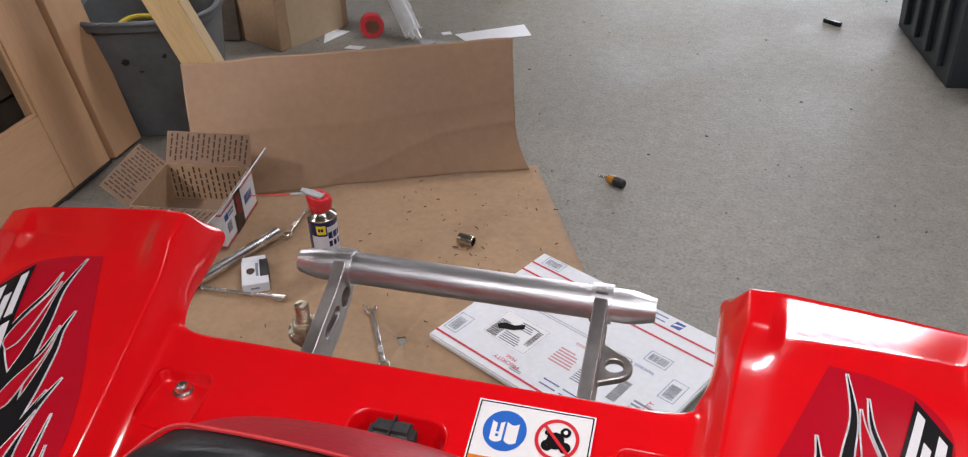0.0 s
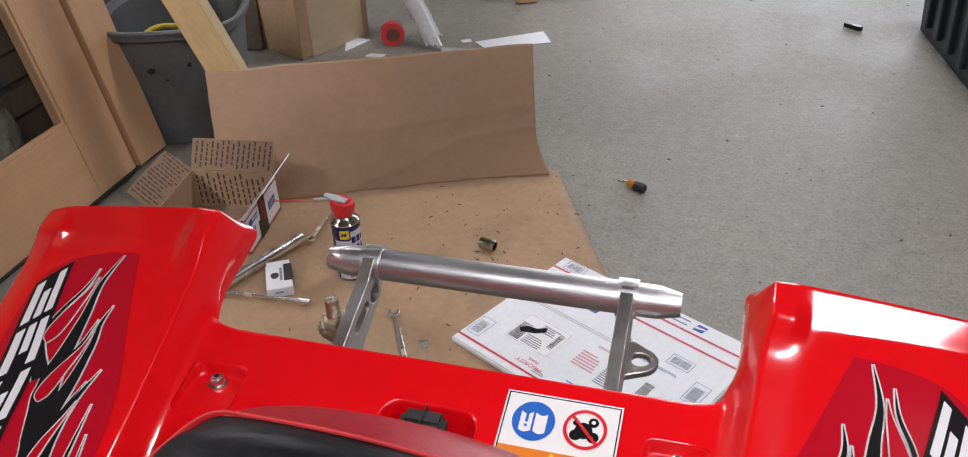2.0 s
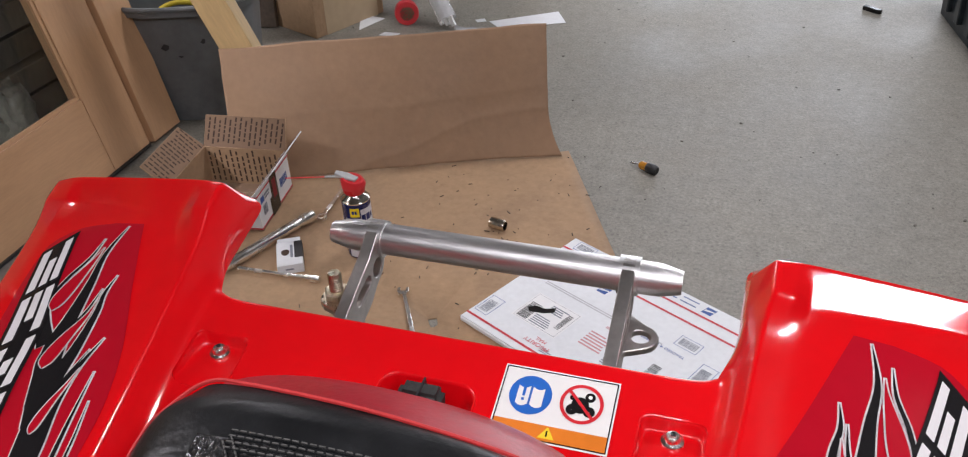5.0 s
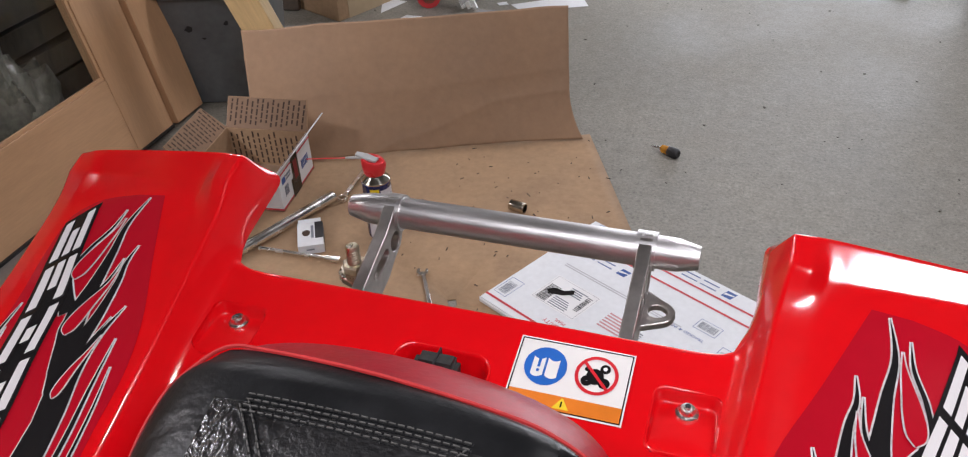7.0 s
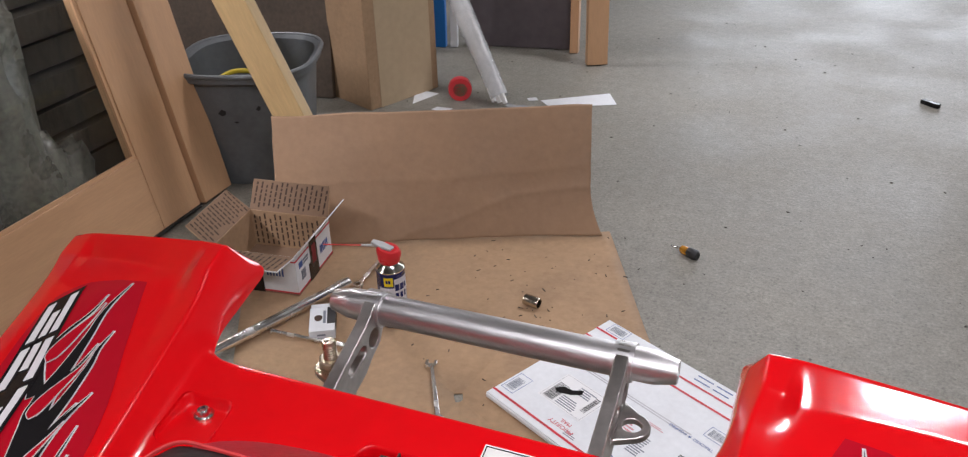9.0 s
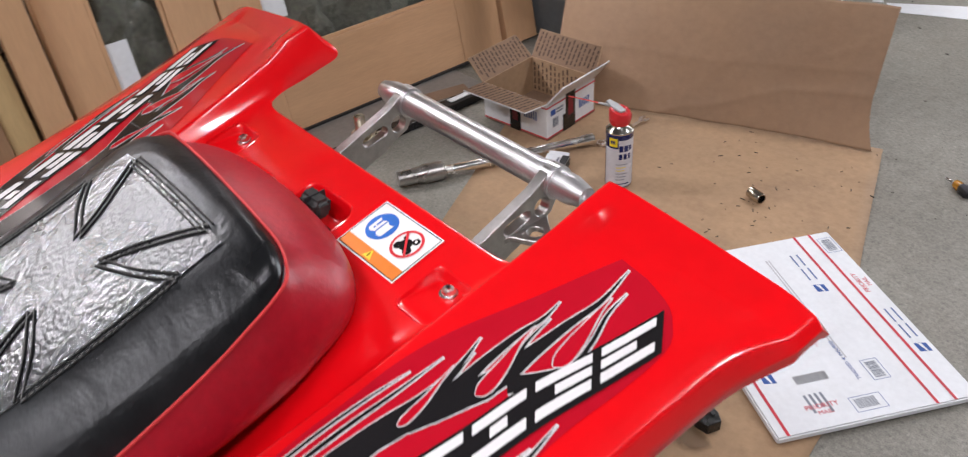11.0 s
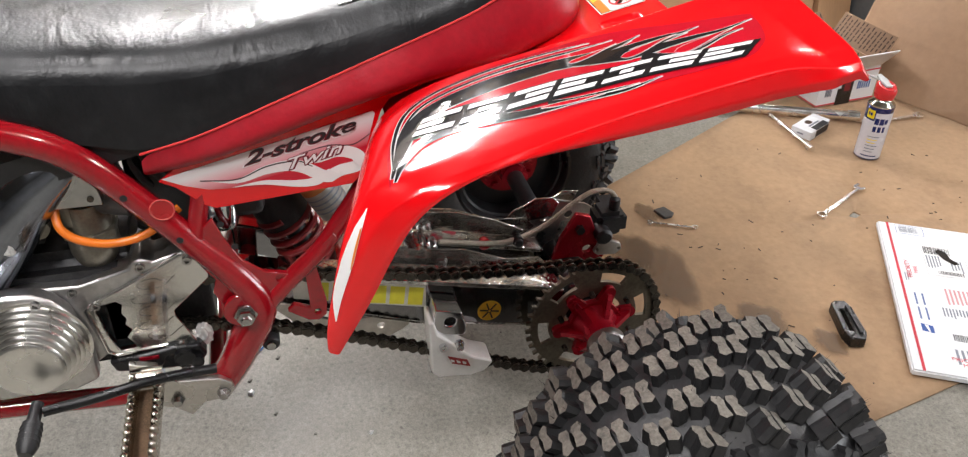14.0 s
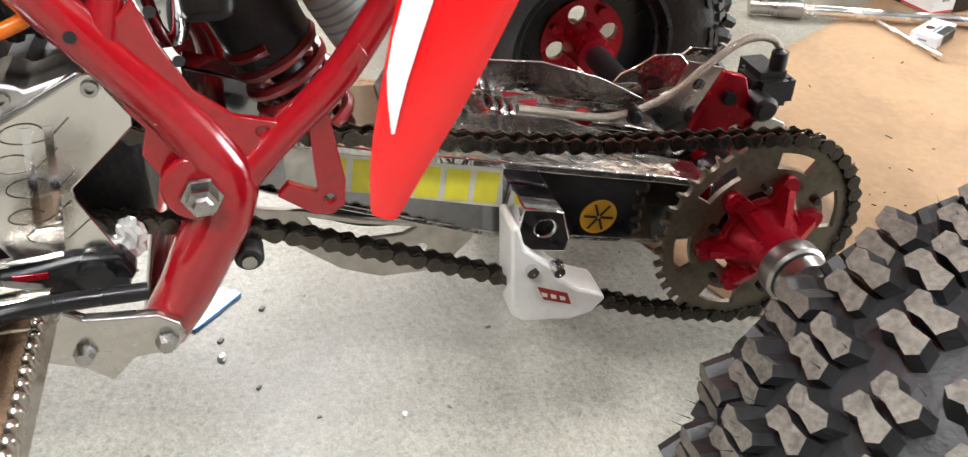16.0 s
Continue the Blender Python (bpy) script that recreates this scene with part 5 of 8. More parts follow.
    for y, z, r in ((-0.072, 0.304, 0.014), (-0.058, 0.296, 0.009), (-0.074, 0.286, 0.006)):
        part("linkage_bolt", bm_lathe([(0, 0), (r, 0), (r, 0.008), (r * 0.6, 0.010), (0, 0.010)], 14, "x", (0.133, y, z)), black_metal if r > 0.008 else steel, e, "linkage bolt")
    foil = bmesh.new()
    bmesh.ops.create_icosphere(foil, subdivisions=3, radius=1.0)
    for v in foil.verts:
        k = 0.8 + 0.5 * noise.noise(v.co * 2.1 + Vector((4, 0, 0)))
        v.co = Vector((0.112 + 0.006 * v.co.x * k, -0.046 + 0.013 * v.co.y * k, 0.318 + 0.022 * v.co.z * k))
    part("foil", foil, mat("silver_foil", (0.75, 0.75, 0.74), 0.35, 0.6), e, "crumpled silver tape", smooth=False)
    return e


engine_ob = engine()


def carburettor():
    zinc = mat("zinc_cast", (0.2, 0.185, 0.15), 0.45, 0.8, vary=0.2, scale=30, stain=0.4, stain_colour=(0.12, 0.1, 0.07), stain_scale=30)
    b = bm_lathe([(0, -0.04), (0.024, -0.038), (0.030, -0.02), (0.030, 0.0), (0.026, 0.01), (0.026, 0.05), (0, 0.05)], 24, "z", (0.075, -0.155, 0.475))
    c = part("carburettor", b, zinc, quad, "worn grey carburettor body")
    part("bowl_flange", bm_lathe([(0, 0), (0.034, 0), (0.035, 0.006), (0.034, 0.01), (0, 0.01)], 6, "z", (0.075, -0.155, 0.478)), zinc, c, "float bowl flange", bevel=0.001)
    horn = bm_lathe([(0.020, -0.03), (0.022, 0.0), (0.028, 0.025), (0.026, 0.026), (0.018, 0.0), (0.016, -0.03)], 24, "y", (0.075, -0.13, 0.525))
    part("intake_horn", horn, mat("grey_rubber", (0.06, 0.06, 0.06), 0.5), c, "grey intake horn")
    part("slide_body", bm_tube([(0.075, -0.165, 0.50), (0.075, -0.175, 0.575)], 0.022, 20), zinc, c, "slide housing")
    pl = bm_prism([(p[0], p[1]) for p in curve([(-0.192, 0.535, 0), (-0.191, 0.566, 0), (-0.176, 0.583, 0), (-0.15, 0.581, 0), (-0.131, 0.566, 0), (-0.126, 0.535, 0)], 4)], "x", 0.066, 0.112)
    part("cover_cap", pl, mat("satin_alu", (0.38, 0.38, 0.37), 0.25, 1.0, vary=0.1, scale=12), c, "bent aluminium throttle cover", bevel=0.001)
    for y in (-0.180, -0.138):
        part("cap_screw", bm_lathe([(0, 0), (0.004, 0), (0.004, 0.002), (0, 0.002)], 12, "x", (0.112, y, 0.545)), dark_steel, c, "small screw")
    part("choke_knob", bm_lathe([(0, -0.012), (0.014, -0.012), (0.014, 0.0), (0, 0.0)], 16, "x", (0.11, -0.205, 0.51)), zinc, c, "round knob")
    part("fuel_hose", bm_tube(curve([(0.10, -0.183, 0.532), (0.118, -0.178, 0.514), (0.124, -0.160, 0.498), (0.126, -0.125, 0.489), (0.122, -0.085, 0.494), (0.10, -0.045, 0.512)], 8), 0.0052, 12), mat("orange_hose", (0.85, 0.2, 0.015), 0.3, vary=0.05), quad, "bright orange rubber hose")
    pipe = curve([(0.05, -0.12, 0.60), (0.085, -0.165, 0.585), (0.10, -0.215, 0.545), (0.10, -0.265, 0.48), (0.09, -0.32, 0.42)], 8)
    part("exhaust_pipe", bm_tube(pipe, [0.026 + 0.014 * min(1, k / 20) for k in range(len(pipe))], 24), mat("pipe_chrome", (0.26, 0.28, 0.32), 0.10, 1.0, vary=0.12, scale=14, stain=0.4, stain_colour=(0.06, 0.06, 0.07), stain_scale=12), quad, "chromed expansion pipe")
    # dark hoses and cables behind
    for k in range(6):
        y = -0.12 + 0.018 * k
        part("cable", bm_tube(curve([(0.07, y, 0.60), (0.085 - 0.006 * k, y + 0.015, 0.555), (0.06, y + 0.03, 0.515), (0.05, y + 0.02, 0.46)], 6), 0.0045 if k % 2 else 0.007, 8), black_plastic, c, "black hose")
    part("chrome_reservoir", bm_lathe([(0, 0), (0.018, 0), (0.021, 0.01), (0.021, 0.05), (0.016, 0.058), (0, 0.058)], 24, "z", (0.06, 0.0, 0.455)), chrome, quad, "small chromed canister")
    part("junction_block", bm_box(0.10, 0.14, -0.275, -0.225, 0.495, 0.525, m=None), mat("clear_plug", (0.5, 0.5, 0.48), 0.2, 0.0, vary=0.4, scale=60), quad, "translucent connector block", bevel=0.005)


carburettor()
# added black block: gives the shade behind the hoses, hides the bright room
part("airbox", bm_box(-0.09, 0.070, -0.105, 0.055, 0.465, 0.615), black_plastic, quad, "black block added to keep the space under the seat dark", bevel=0.012)


def foot_controls():
    o = [(-0.138, 0.322), (-0.106, 0.312), (-0.100, 0.292), (-0.085, 0.280), (-0.034, 0.275), (-0.019, 0.264), (-0.017, 0.250), (-0.026, 0.238), (-0.056, 0.237), (-0.076, 0.217), (-0.094, 0.234), (-0.118, 0.244), (-0.140, 0.29)]
    br = part("footpeg_bracket", bm_prism(o, "x", 0.146, 0.156), mat("peg_alu", (0.55, 0.53, 0.5), 0.28, 1.0, vary=0.1, scale=14), quad, "polished footpeg bracket", bevel=0.0015)
    for y, z in ((-0.090, 0.250), (-0.031, 0.250)):
        part("bracket_bolt", bm_lathe([(0, 0.010), (0.006, 0.010), (0.009, 0.002), (0.009, 0), (0, 0)], 6, "x", (0.156, y, z)), steel, br, "hex bolt", smooth=False)
    peg = None
    nick = mat("peg_steel", (0.5, 0.46, 0.4), 0.22, 1.0, vary=0.2, scale=20)
    for y in (-0.131, -0.101):
        bm = bm_box(0.168, 0.328, y - 0.003, y + 0.003, 0.305, 0.326)
        for k in range(13):
            x = 0.172 + k * 0.0122
            bm_lathe([(0.0, 0.011), (0.0045, 0.008), (0.0058, 0.0), (0, 0.0)], 8, "z", (x, y, 0.325), bm)
        pb = part("footpeg", bm, nick, quad, "serrated chromed footpeg bar", bevel=0.0008)
        peg = peg or pb
        pb.matrix_local = Matrix.Translation((0.166, -0.117, 0.306)) @ Matrix.Rotation(radians(-2), 4, "Y") @ Matrix.Translation((-0.165, 0.116, -0.322))
    part("peg_root", bm_lathe([(0, -0.02), (0.013, -0.02), (0.014, 0), (0.013, 0.02), (0, 0.02)], 20, "y", (0.165, -0.116, 0.322)), nick, peg, "peg hinge")
    part("peg_tip", bm_prism([(-0.140, 0.298), (-0.092, 0.298), (-0.092, 0.328), (-0.104, 0.334), (-0.128, 0.334), (-0.140, 0.328)], "x", 0.324, 0.345), mat("satin_tip", (0.5, 0.49, 0.47), 0.35, 1.0), peg, "cast peg end", bevel=0.004)
    part("peg_floor", bm_box(0.172, 0.325, -0.128, -0.104, 0.304, 0.308), mat("rusty", (0.16, 0.1, 0.06), 0.6, 0.6, vary=0.4, scale=60), peg, "brown grimy peg floor")
    lever = part("shift_lever", bm_tube(curve([(0.19, -0.03, 0.325), (0.205, -0.10, 0.335), (0.218, -0.17, 0.332), (0.228, -0.225, 0.333)], 6), [0.0065] * 19, 10), black_metal, quad, "black shift lever")
    b = bm_tube([(0.215, -0.232, 0.336), (0.238, -0.236, 0.328), (0.239, -0.236, 0.3275), (0.268, -0.241, 0.317), (0.275, -0.2425, 0.3145)], [0.007, 0.008, 0.0115, 0.0115, 0.008], 16)
    tip = part("toe_rubber", b, black_plastic, lever, "ribbed black rubber toe piece")
    for k in range(4):
        t = 0.25 + 0.2 * k
        p = Vector((0.239, -0.236, 0.3275)).lerp(Vector((0.268, -0.241, 0.317)), t)
        part("toe_rib", bm_lathe([(0.0112, -0.002), (0.0127, 0), (0.0112, 0.002)], 16, "x", tuple(p)), black_plastic, lever, "rubber rib")
    o = [(0.040, 0.248), (0.099, 0.236), (0.144, 0.221), (0.212, 0.206), (0.241, 0.206), (0.264, 0.202), (0.260, 0.178), (0.241, 0.160), (0.207, 0.144), (0.161, 0.145), (0.121, 0.162), (0.080, 0.196), (0.045, 0.236)]
    w = [(0.091, 0.231), (0.136, 0.216), (0.200, 0.202), (0.187, 0.195), (0.135, 0.195), (0.098, 0.217)]
    part("skid_plate", bm_prism(o, "x", -0.024, -0.018, holes=[w, circle(0.205, 0.174, 0.0065, 14)]), mat("dull_alu", (0.52, 0.49, 0.45), 0.40, 0.9, vary=0.2, stain=0.4, stain_colour=(0.25, 0.23, 0.2), stain_scale=20), quad, "dull aluminium linkage guard with a window", bevel=0.0015)
    part("linkage_arm", bm_tube(curve([(-0.03, 0.085, 0.262), (-0.034, 0.12, 0.228), (-0.036, 0.165, 0.212), (-0.034, 0.215, 0.218)], 5), 0.013, 12), mat("greasy_black", (0.02, 0.018, 0.017), 0.45, 0.4, vary=0.4, scale=40, bump=0.2, bump_scale=90), quad, "greasy black shock linkage arm")


foot_controls()


def side_panels():
    """Flat panel under the seat, white to red, with flame shapes and its model words."""
    pts = [(-0.058, 0.566), (-0.03, 0.588), (0.06, 0.640), (0.18, 0.692), (0.27, 0.712), (0.27, 0.665), (0.215, 0.645), (0.204, 0.630), (0.172, 0.542), (0.165, 0.535), (0.0, 0.522), (-0.012, 0.528), (-0.04, 0.556)]
    for s in (1, -1):
        o = [(y, z) for y, z in pts]
        p = part("side_panel", bm_prism(o, "x", s * 0.126 - 0.002, s * 0.126 + 0.002), red_plastic, quad, "red side panel with white flame sticker", bevel=0.001)
        if s < 0:
            continue
        X = 0.1284
        fade = bpy.data.materials.new("white_to_red")
        fade.use_nodes = True
        nt = fade.node_tree
        co, sep, rmp = nt.nodes.new("ShaderNodeTexCoord"), nt.nodes.new("ShaderNodeVectorMath"), nt.nodes.new("ShaderNodeValToRGB")
        mpn = nt.nodes.new("ShaderNodeMapRange")
        mpn.inputs["From Min"].default_value, mpn.inputs["From Max"].default_value = -0.5834, -0.5334
        sep.operation = "DOT_PRODUCT"
        sep.inputs[1].default_value = (0, 0.248, -1)
        nt.links.new(co.outputs["Object"], sep.inputs[0])
        nt.links.new(sep.outputs["Value"], mpn.inputs[0])
        nt.links.new(mpn.outputs[0], rmp.inputs[0])
        r = rmp.color_ramp
        r.elements[0].position, r.elements[0].color = 0.2, (0.78, 0.76, 0.76, 1)
        r.elements[1].position, r.elements[1].color = 0.86, (0.52, 0.012, 0.03, 1)
        e = r.elements.new(0.5)
        e.color = (0.72, 0.36, 0.39, 1)
        nt.links.new(rmp.outputs[0], nt.nodes["Principled BSDF"].inputs["Base Color"])
        nt.nodes["Principled BSDF"].inputs["Roughness"].default_value = 0.25
        st = [(-0.054, 0.570), (0.194, 0.6315), (0.1965, 0.628), (0.176, 0.555), (0.150, 0.547), (0.135, 0.541), (-0.004, 0.5495), (-0.03, 0.558)]
        part("sticker_ground", bm_prism(st, "x", X, X + 0.0004), fade, p, "white to red faded sticker")

        def flame(name, mid, wid, material, off):
            c = curve([(y, z, 0) for y, z in mid], 8)
            n = len(c)
            up, lo = [], []
            for i, q in enumerate(c):
                a, b = c[max(0, i - 1)], c[min(n - 1, i + 1)]
                d = (b - a).normalized()
                w = float(np.interp(i / (n - 1), np.linspace(0, 1, len(wid)), wid))
                up.append((q.x - d.y * w, q.y + d.x * w))
                lo.append((q.x + d.y * w, q.y - d.x * w))
            bm = bmesh.new()
            bm_loft([[(X + off, *a), (X + off, *b)] for a, b in zip(up, lo)], bm)
            part(name, bm, material, p, "flame shape")
        wv = mat("white_vinyl", (0.78, 0.76, 0.75), 0.25, vary=0.02)
        flame("flame", [(-0.008, 0.562), (0.03, 0.557), (0.065, 0.568), (0.10, 0.569), (0.13, 0.551), (0.142, 0.547)], [0.0, 0.003, 0.006, 0.008, 0.008, 0.006], wv, 0.0006)
        flame("flame", [(0.022, 0.549), (0.06, 0.551), (0.095, 0.545), (0.12, 0.545), (0.14, 0.556)], [0.0, 0.003, 0.0045, 0.006, 0.005], wv, 0.0007)
        flame("flame", [(0.10, 0.572), (0.125, 0.575), (0.15, 0.583), (0.172, 0.575), (0.172, 0.561), (0.150, 0.556), (0.135, 0.548)], [0.0, 0.005, 0.008, 0.008, 0.008, 0.008, 0.008], wv, 0.0008)
        flame("flame_line", [(-0.012, 0.5625), (0.03, 0.5595), (0.065, 0.5725), (0.10, 0.5755), (0.118, 0.566)], [0.0006, 0.0007, 0.0008, 0.0006], black_ink, 0.0009)
        flame("flame_line", [(0.105, 0.585), (0.14, 0.592), (0.168, 0.590), (0.192, 0.604)], [0.0003, 0.0006, 0.0006, 0.0003], black_ink, 0.0009)
        a = math.degrees(math.atan2(0.062, 0.25))
        pale = mat("pale_grey_film", (0.75, 0.74, 0.74), 0.3)
        for txt, size, y, z, mtl, off, grow in (("2-stroke", 0.0225, 0.1030, 0.5985, wv, 0.0010, 0.0017), ("2-stroke", 0.0225, 0.1036, 0.5992, mat("ink_dark_red", (0.16, 0.01, 0.02), 0.4), 0.0013, 0.0010), ("2-stroke", 0.0225, 0.1042, 0.6000, black_ink, 0.0016, 0.0002), ("Twin", 0.0205, 0.1170, 0.5775, mat("ink_dark_red", (0.16, 0.01, 0.02), 0.4), 0.0010, 0.0012), ("Twin", 0.0205, 0.1165, 0.5782, pale, 0.0016, 0.0001)):
            m = Matrix.Translation((X + off, y, z)) @ Matrix.Rotation(radians(a), 4, "X") @ Matrix(((0, 0, 1, 0), (1, 0, 0, 0), (0, 1, 0, 0), (0, 0, 0, 1))) @ Matrix.Diagonal((1.72, 1, 1, 1))
            words("model_lettering", txt, size, m, mtl, p, "slanted lettering", shear=0.5, depth=0.0001, grow=grow)


side_panels()


# ---- stickers laid on the curved plastic and the seat ----
from mathutils.bvhtree import BVHTree

bpy.context.view_layer.update()
deps = bpy.context.evaluated_depsgraph_get()


def tree_of(ob):
    ev = ob.evaluated_get(deps)
    me = ev.to_mesh()
    t = BVHTree.FromPolygons([ob.matrix_world @ v.co for v in me.vertices], [tuple(p.vertices) for p in me.polygons])
    ev.to_mesh_clear()
    return t


fender_tree, seat_tree = tree_of(fender), tree_of(seat_ob)


def lay(tree, x, y, off):
    hit, nor, _, _ = tree.ray_cast(Vector((x, y, 1.2)), Vector((0, 0, -1)))
    if hit is None:
        return None
    if nor.z < 0:
        nor = -nor
    return hit + nor * off


def laid_strip(name, a, b, material, parent, tree, off, label="", n=None, across=4):
    """A sheet between two lines of (x, y), pressed on a surface."""
    bm = bmesh.new()
    rows = []
    for p, q in zip(a, b):
        row = []
        for k in range(across + 1):
            t = k / across
            row.append(lay(tree, p[0] + (q[0] - p[0]) * t, p[1] + (q[1] - p[1]) * t, off))
        if None not in row:
            rows.append(row)
    if len(rows) < 2:
        return None
    bm_loft(rows, bm)
    bmesh.ops.remove_doubles(bm, verts=bm.verts, dist=1e-5)
    ob = part(name, bm, material, parent, label)
    return ob


def line2(pts, n=8):
    return [(p.x, p.y) for p in curve([(x, y, 0) for x, y in pts], n)]


def ribbon(name, mid, widths, material, parent, tree, off, label="", n=8, extra=0.0):
    c = line2(mid, n)
    ws = [p.x for p in curve([(w, 0, 0) for w in widths], 8)]
    up, lo = [], []
    for i, (x, y) in enumerate(c):
        p, q = c[max(0, i - 1)], c[min(len(c) - 1, i + 1)]
        l = math.hypot(q[0] - p[0], q[1] - p[1]) or 1
        dx, dy = (q[0] - p[0]) / l, (q[1] - p[1]) / l
        w = max(0.0, float(np.interp(i / (len(c) - 1), np.linspace(0, 1, len(ws)), ws))) + extra
        up.append((x - dy * w, y + dx * w))
        lo.append((x + dy * w, y - dx * w))
    return laid_strip(name, up, lo, material, parent, tree, off, label, across=2)


patch_red = mat("sticker_dark_red", (0.43, 0.005, 0.016), 0.07, vary=0.04, coat=0.15)
white_film = mat("white_film", (0.72, 0.69, 0.69), 0.07, vary=0.02, coat=0.15)
grey_film = mat("grey_film", (0.60, 0.57, 0.57), 0.07, vary=0.3, scale=60, coat=0.15)
black_film = mat("black_film", (0.012, 0.011, 0.012), 0.07, vary=0.05, coat=0.15)


def resample(pts, n):
    """n points evenly spaced along a smooth line."""
    c = line2(pts, 8)
    d = np.r_[0, np.cumsum([math.hypot(q[0] - p[0], q[1] - p[1]) for p, q in zip(c, c[1:])])]
    u = np.linspace(0, d[-1], n)
    return list(zip(np.interp(u, d, [p[0] for p in c]), np.interp(u, d, [p[1] for p in c])))


def wing_sticker(s):
    """Dark red ground, black tongues with pale edges, red drops between the prongs, and a row of plain slanted blocks."""
    top = resample([(0.358, 0.178), (0.3224, 0.182), (0.286, 0.190), (0.240, 0.207), (0.212, 0.232), (0.208, 0.266), (0.206, 0.300), (0.207, 0.337), (0.211, 0.377), (0.2145, 0.4166), (0.2265, 0.4587), (0.2492, 0.5077), (0.268, 0.5503), (0.278, 0.5734)], 64)
    low = resample([(0.364, 0.178), (0.3457, 0.184), (0.325, 0.193), (0.3085, 0.2085), (0.3027, 0.2322), (0.305, 0.2577), (0.3155, 0.2873), (0.3311, 0.3255), (0.3351, 0.3547), (0.338, 0.394), (0.341, 0.433), (0.3435, 0.4623), (0.3496, 0.500), (0.3515, 0.537), (0.3400, 0.5545), (0.328, 0.5635), (0.3036, 0.571)], 64)
    st = laid_strip("flame_sticker", [(s * x, y) for x, y in top], [(s * x, y) for x, y in low], patch_red, fender, fender_tree, 0.0005, "dark red flame sticker with black and white tongues", across=10)

    def tongue(mid, wd, k, edge=0.0012, ink=black_film):
        m = [(s * x, y) for x, y in mid]
        ribbon("flame_edge", m, wd, grey_film, st, fender_tree, 0.0007 + 0.00003 * k, extra=edge)
        ribbon("flame_tongue", m, wd, ink, st, fender_tree, 0.0011 + 0.00003 * k)

    def drop(mid, wd, k):
        m = [(s * x, y) for x, y in mid]
        ribbon("flame_edge", m, wd, grey_film, st, fender_tree, 0.0017 + 0.00003 * k, extra=0.0011)
        ribbon("flame_drop", m, wd, patch_red, st, fender_tree, 0.0020 + 0.00003 * k)
    # hair lines sweeping along the upper side
    tongue([(0.345, 0.184), (0.285, 0.195), (0.237, 0.214), (0.217, 0.244), (0.213, 0.290), (0.215, 0.340), (0.221, 0.385), (0.228, 0.418)], [0.0002, 0.0016, 0.0022, 0.0020, 0.0016, 0.0012, 0.0008, 0.0], 0)
    tongue([(0.330, 0.189), (0.275, 0.204), (0.238, 0.228), (0.226, 0.262), (0.223, 0.310), (0.227, 0.360), (0.233, 0.400), (0.238, 0.440)], [0.0002, 0.0012, 0.0018, 0.0016, 0.0016, 0.0018, 0.0012, 0.0], 1)
    # main black body with its three claws
    tongue([(0.352, 0.182), (0.316, 0.196), (0.276, 0.213), (0.252, 0.240), (0.2445, 0.285), (0.2445, 0.330), (0.2495, 0.375), (0.2535, 0.410), (0.2525, 0.440), (0.2467, 0.4669)], [0.0010, 0.0055, 0.0100, 0.0120, 0.0125, 0.0120, 0.0100, 0.0055, 0.0022, 0.0], 2)
    tongue([(0.256, 0.385), (0.2590, 0.410), (0.2565, 0.432), (0.2525, 0.456)], [0.0035, 0.0022, 0.0012, 0.0], 3)
    tongue([(0.2510, 0.360), (0.2585, 0.395), (0.2640, 0.425), (0.2640, 0.455), (0.2665, 0.485), (0.2705, 0.503), (0.2697, 0.5209)], [0.0060, 0.0072, 0.0066, 0.0042, 0.0024, 0.0014, 0.0], 4)
    tongue([(0.268, 0.405), (0.2785, 0.426), (0.2868, 0.443), (0.2820, 0.463), (0.2755, 0.484), (0.2745, 0.507)], [0.0050, 0.0036, 0.0018, 0.0014, 0.0011, 0.0], 5)
    tongue([(0.2600, 0.390), (0.2720, 0.425), (0.2815, 0.453), (0.2845, 0.480), (0.2880, 0.510), (0.2925, 0.538), (0.2893, 0.5691)], [0.0055, 0.0090, 0.0086, 0.0056, 0.0034, 0.0018, 0.0], 6)
    tongue([(0.290, 0.452), (0.3040, 0.470), (0.3128, 0.489), (0.3105, 0.510), (0.3035, 0.532), (0.3020, 0.553)], [0.0068, 0.0046, 0.0018, 0.0015, 0.0011, 0.0], 7)
    head = [0.0, 0.0036, 0.0052, 0.0056, 0.0050, 0.0038, 0.0024, 0.0012, 0.0005, 0.0]
    drop([(0.2795, 0.4335), (0.2800, 0.4420), (0.2770, 0.4600), (0.2722, 0.4800), (0.2712, 0.4960)], head, 0)
    drop([(0.3040, 0.4800), (0.3045, 0.4900), (0.3015, 0.5090), (0.2978, 0.5300), (0.2968, 0.5440)], [w * 1.12 for w in head], 1)
    drop([(0.2555, 0.3860), (0.2560, 0.3930), (0.2550, 0.4080), (0.2520, 0.4250), (0.2498, 0.4400)], [w * 0.6 for w in head], 2)
    # lower tongues
    tongue([(0.358, 0.184), (0.328, 0.200), (0.3085, 0.222), (0.3050, 0.252), (0.3120, 0.288), (0.3225, 0.330), (0.3290, 0.372), (0.3375, 0.415), (0.3355, 0.4541)], [0.0008, 0.0045, 0.0062, 0.0060, 0.0065, 0.0050, 0.0030, 0.0018, 0.0], 8)
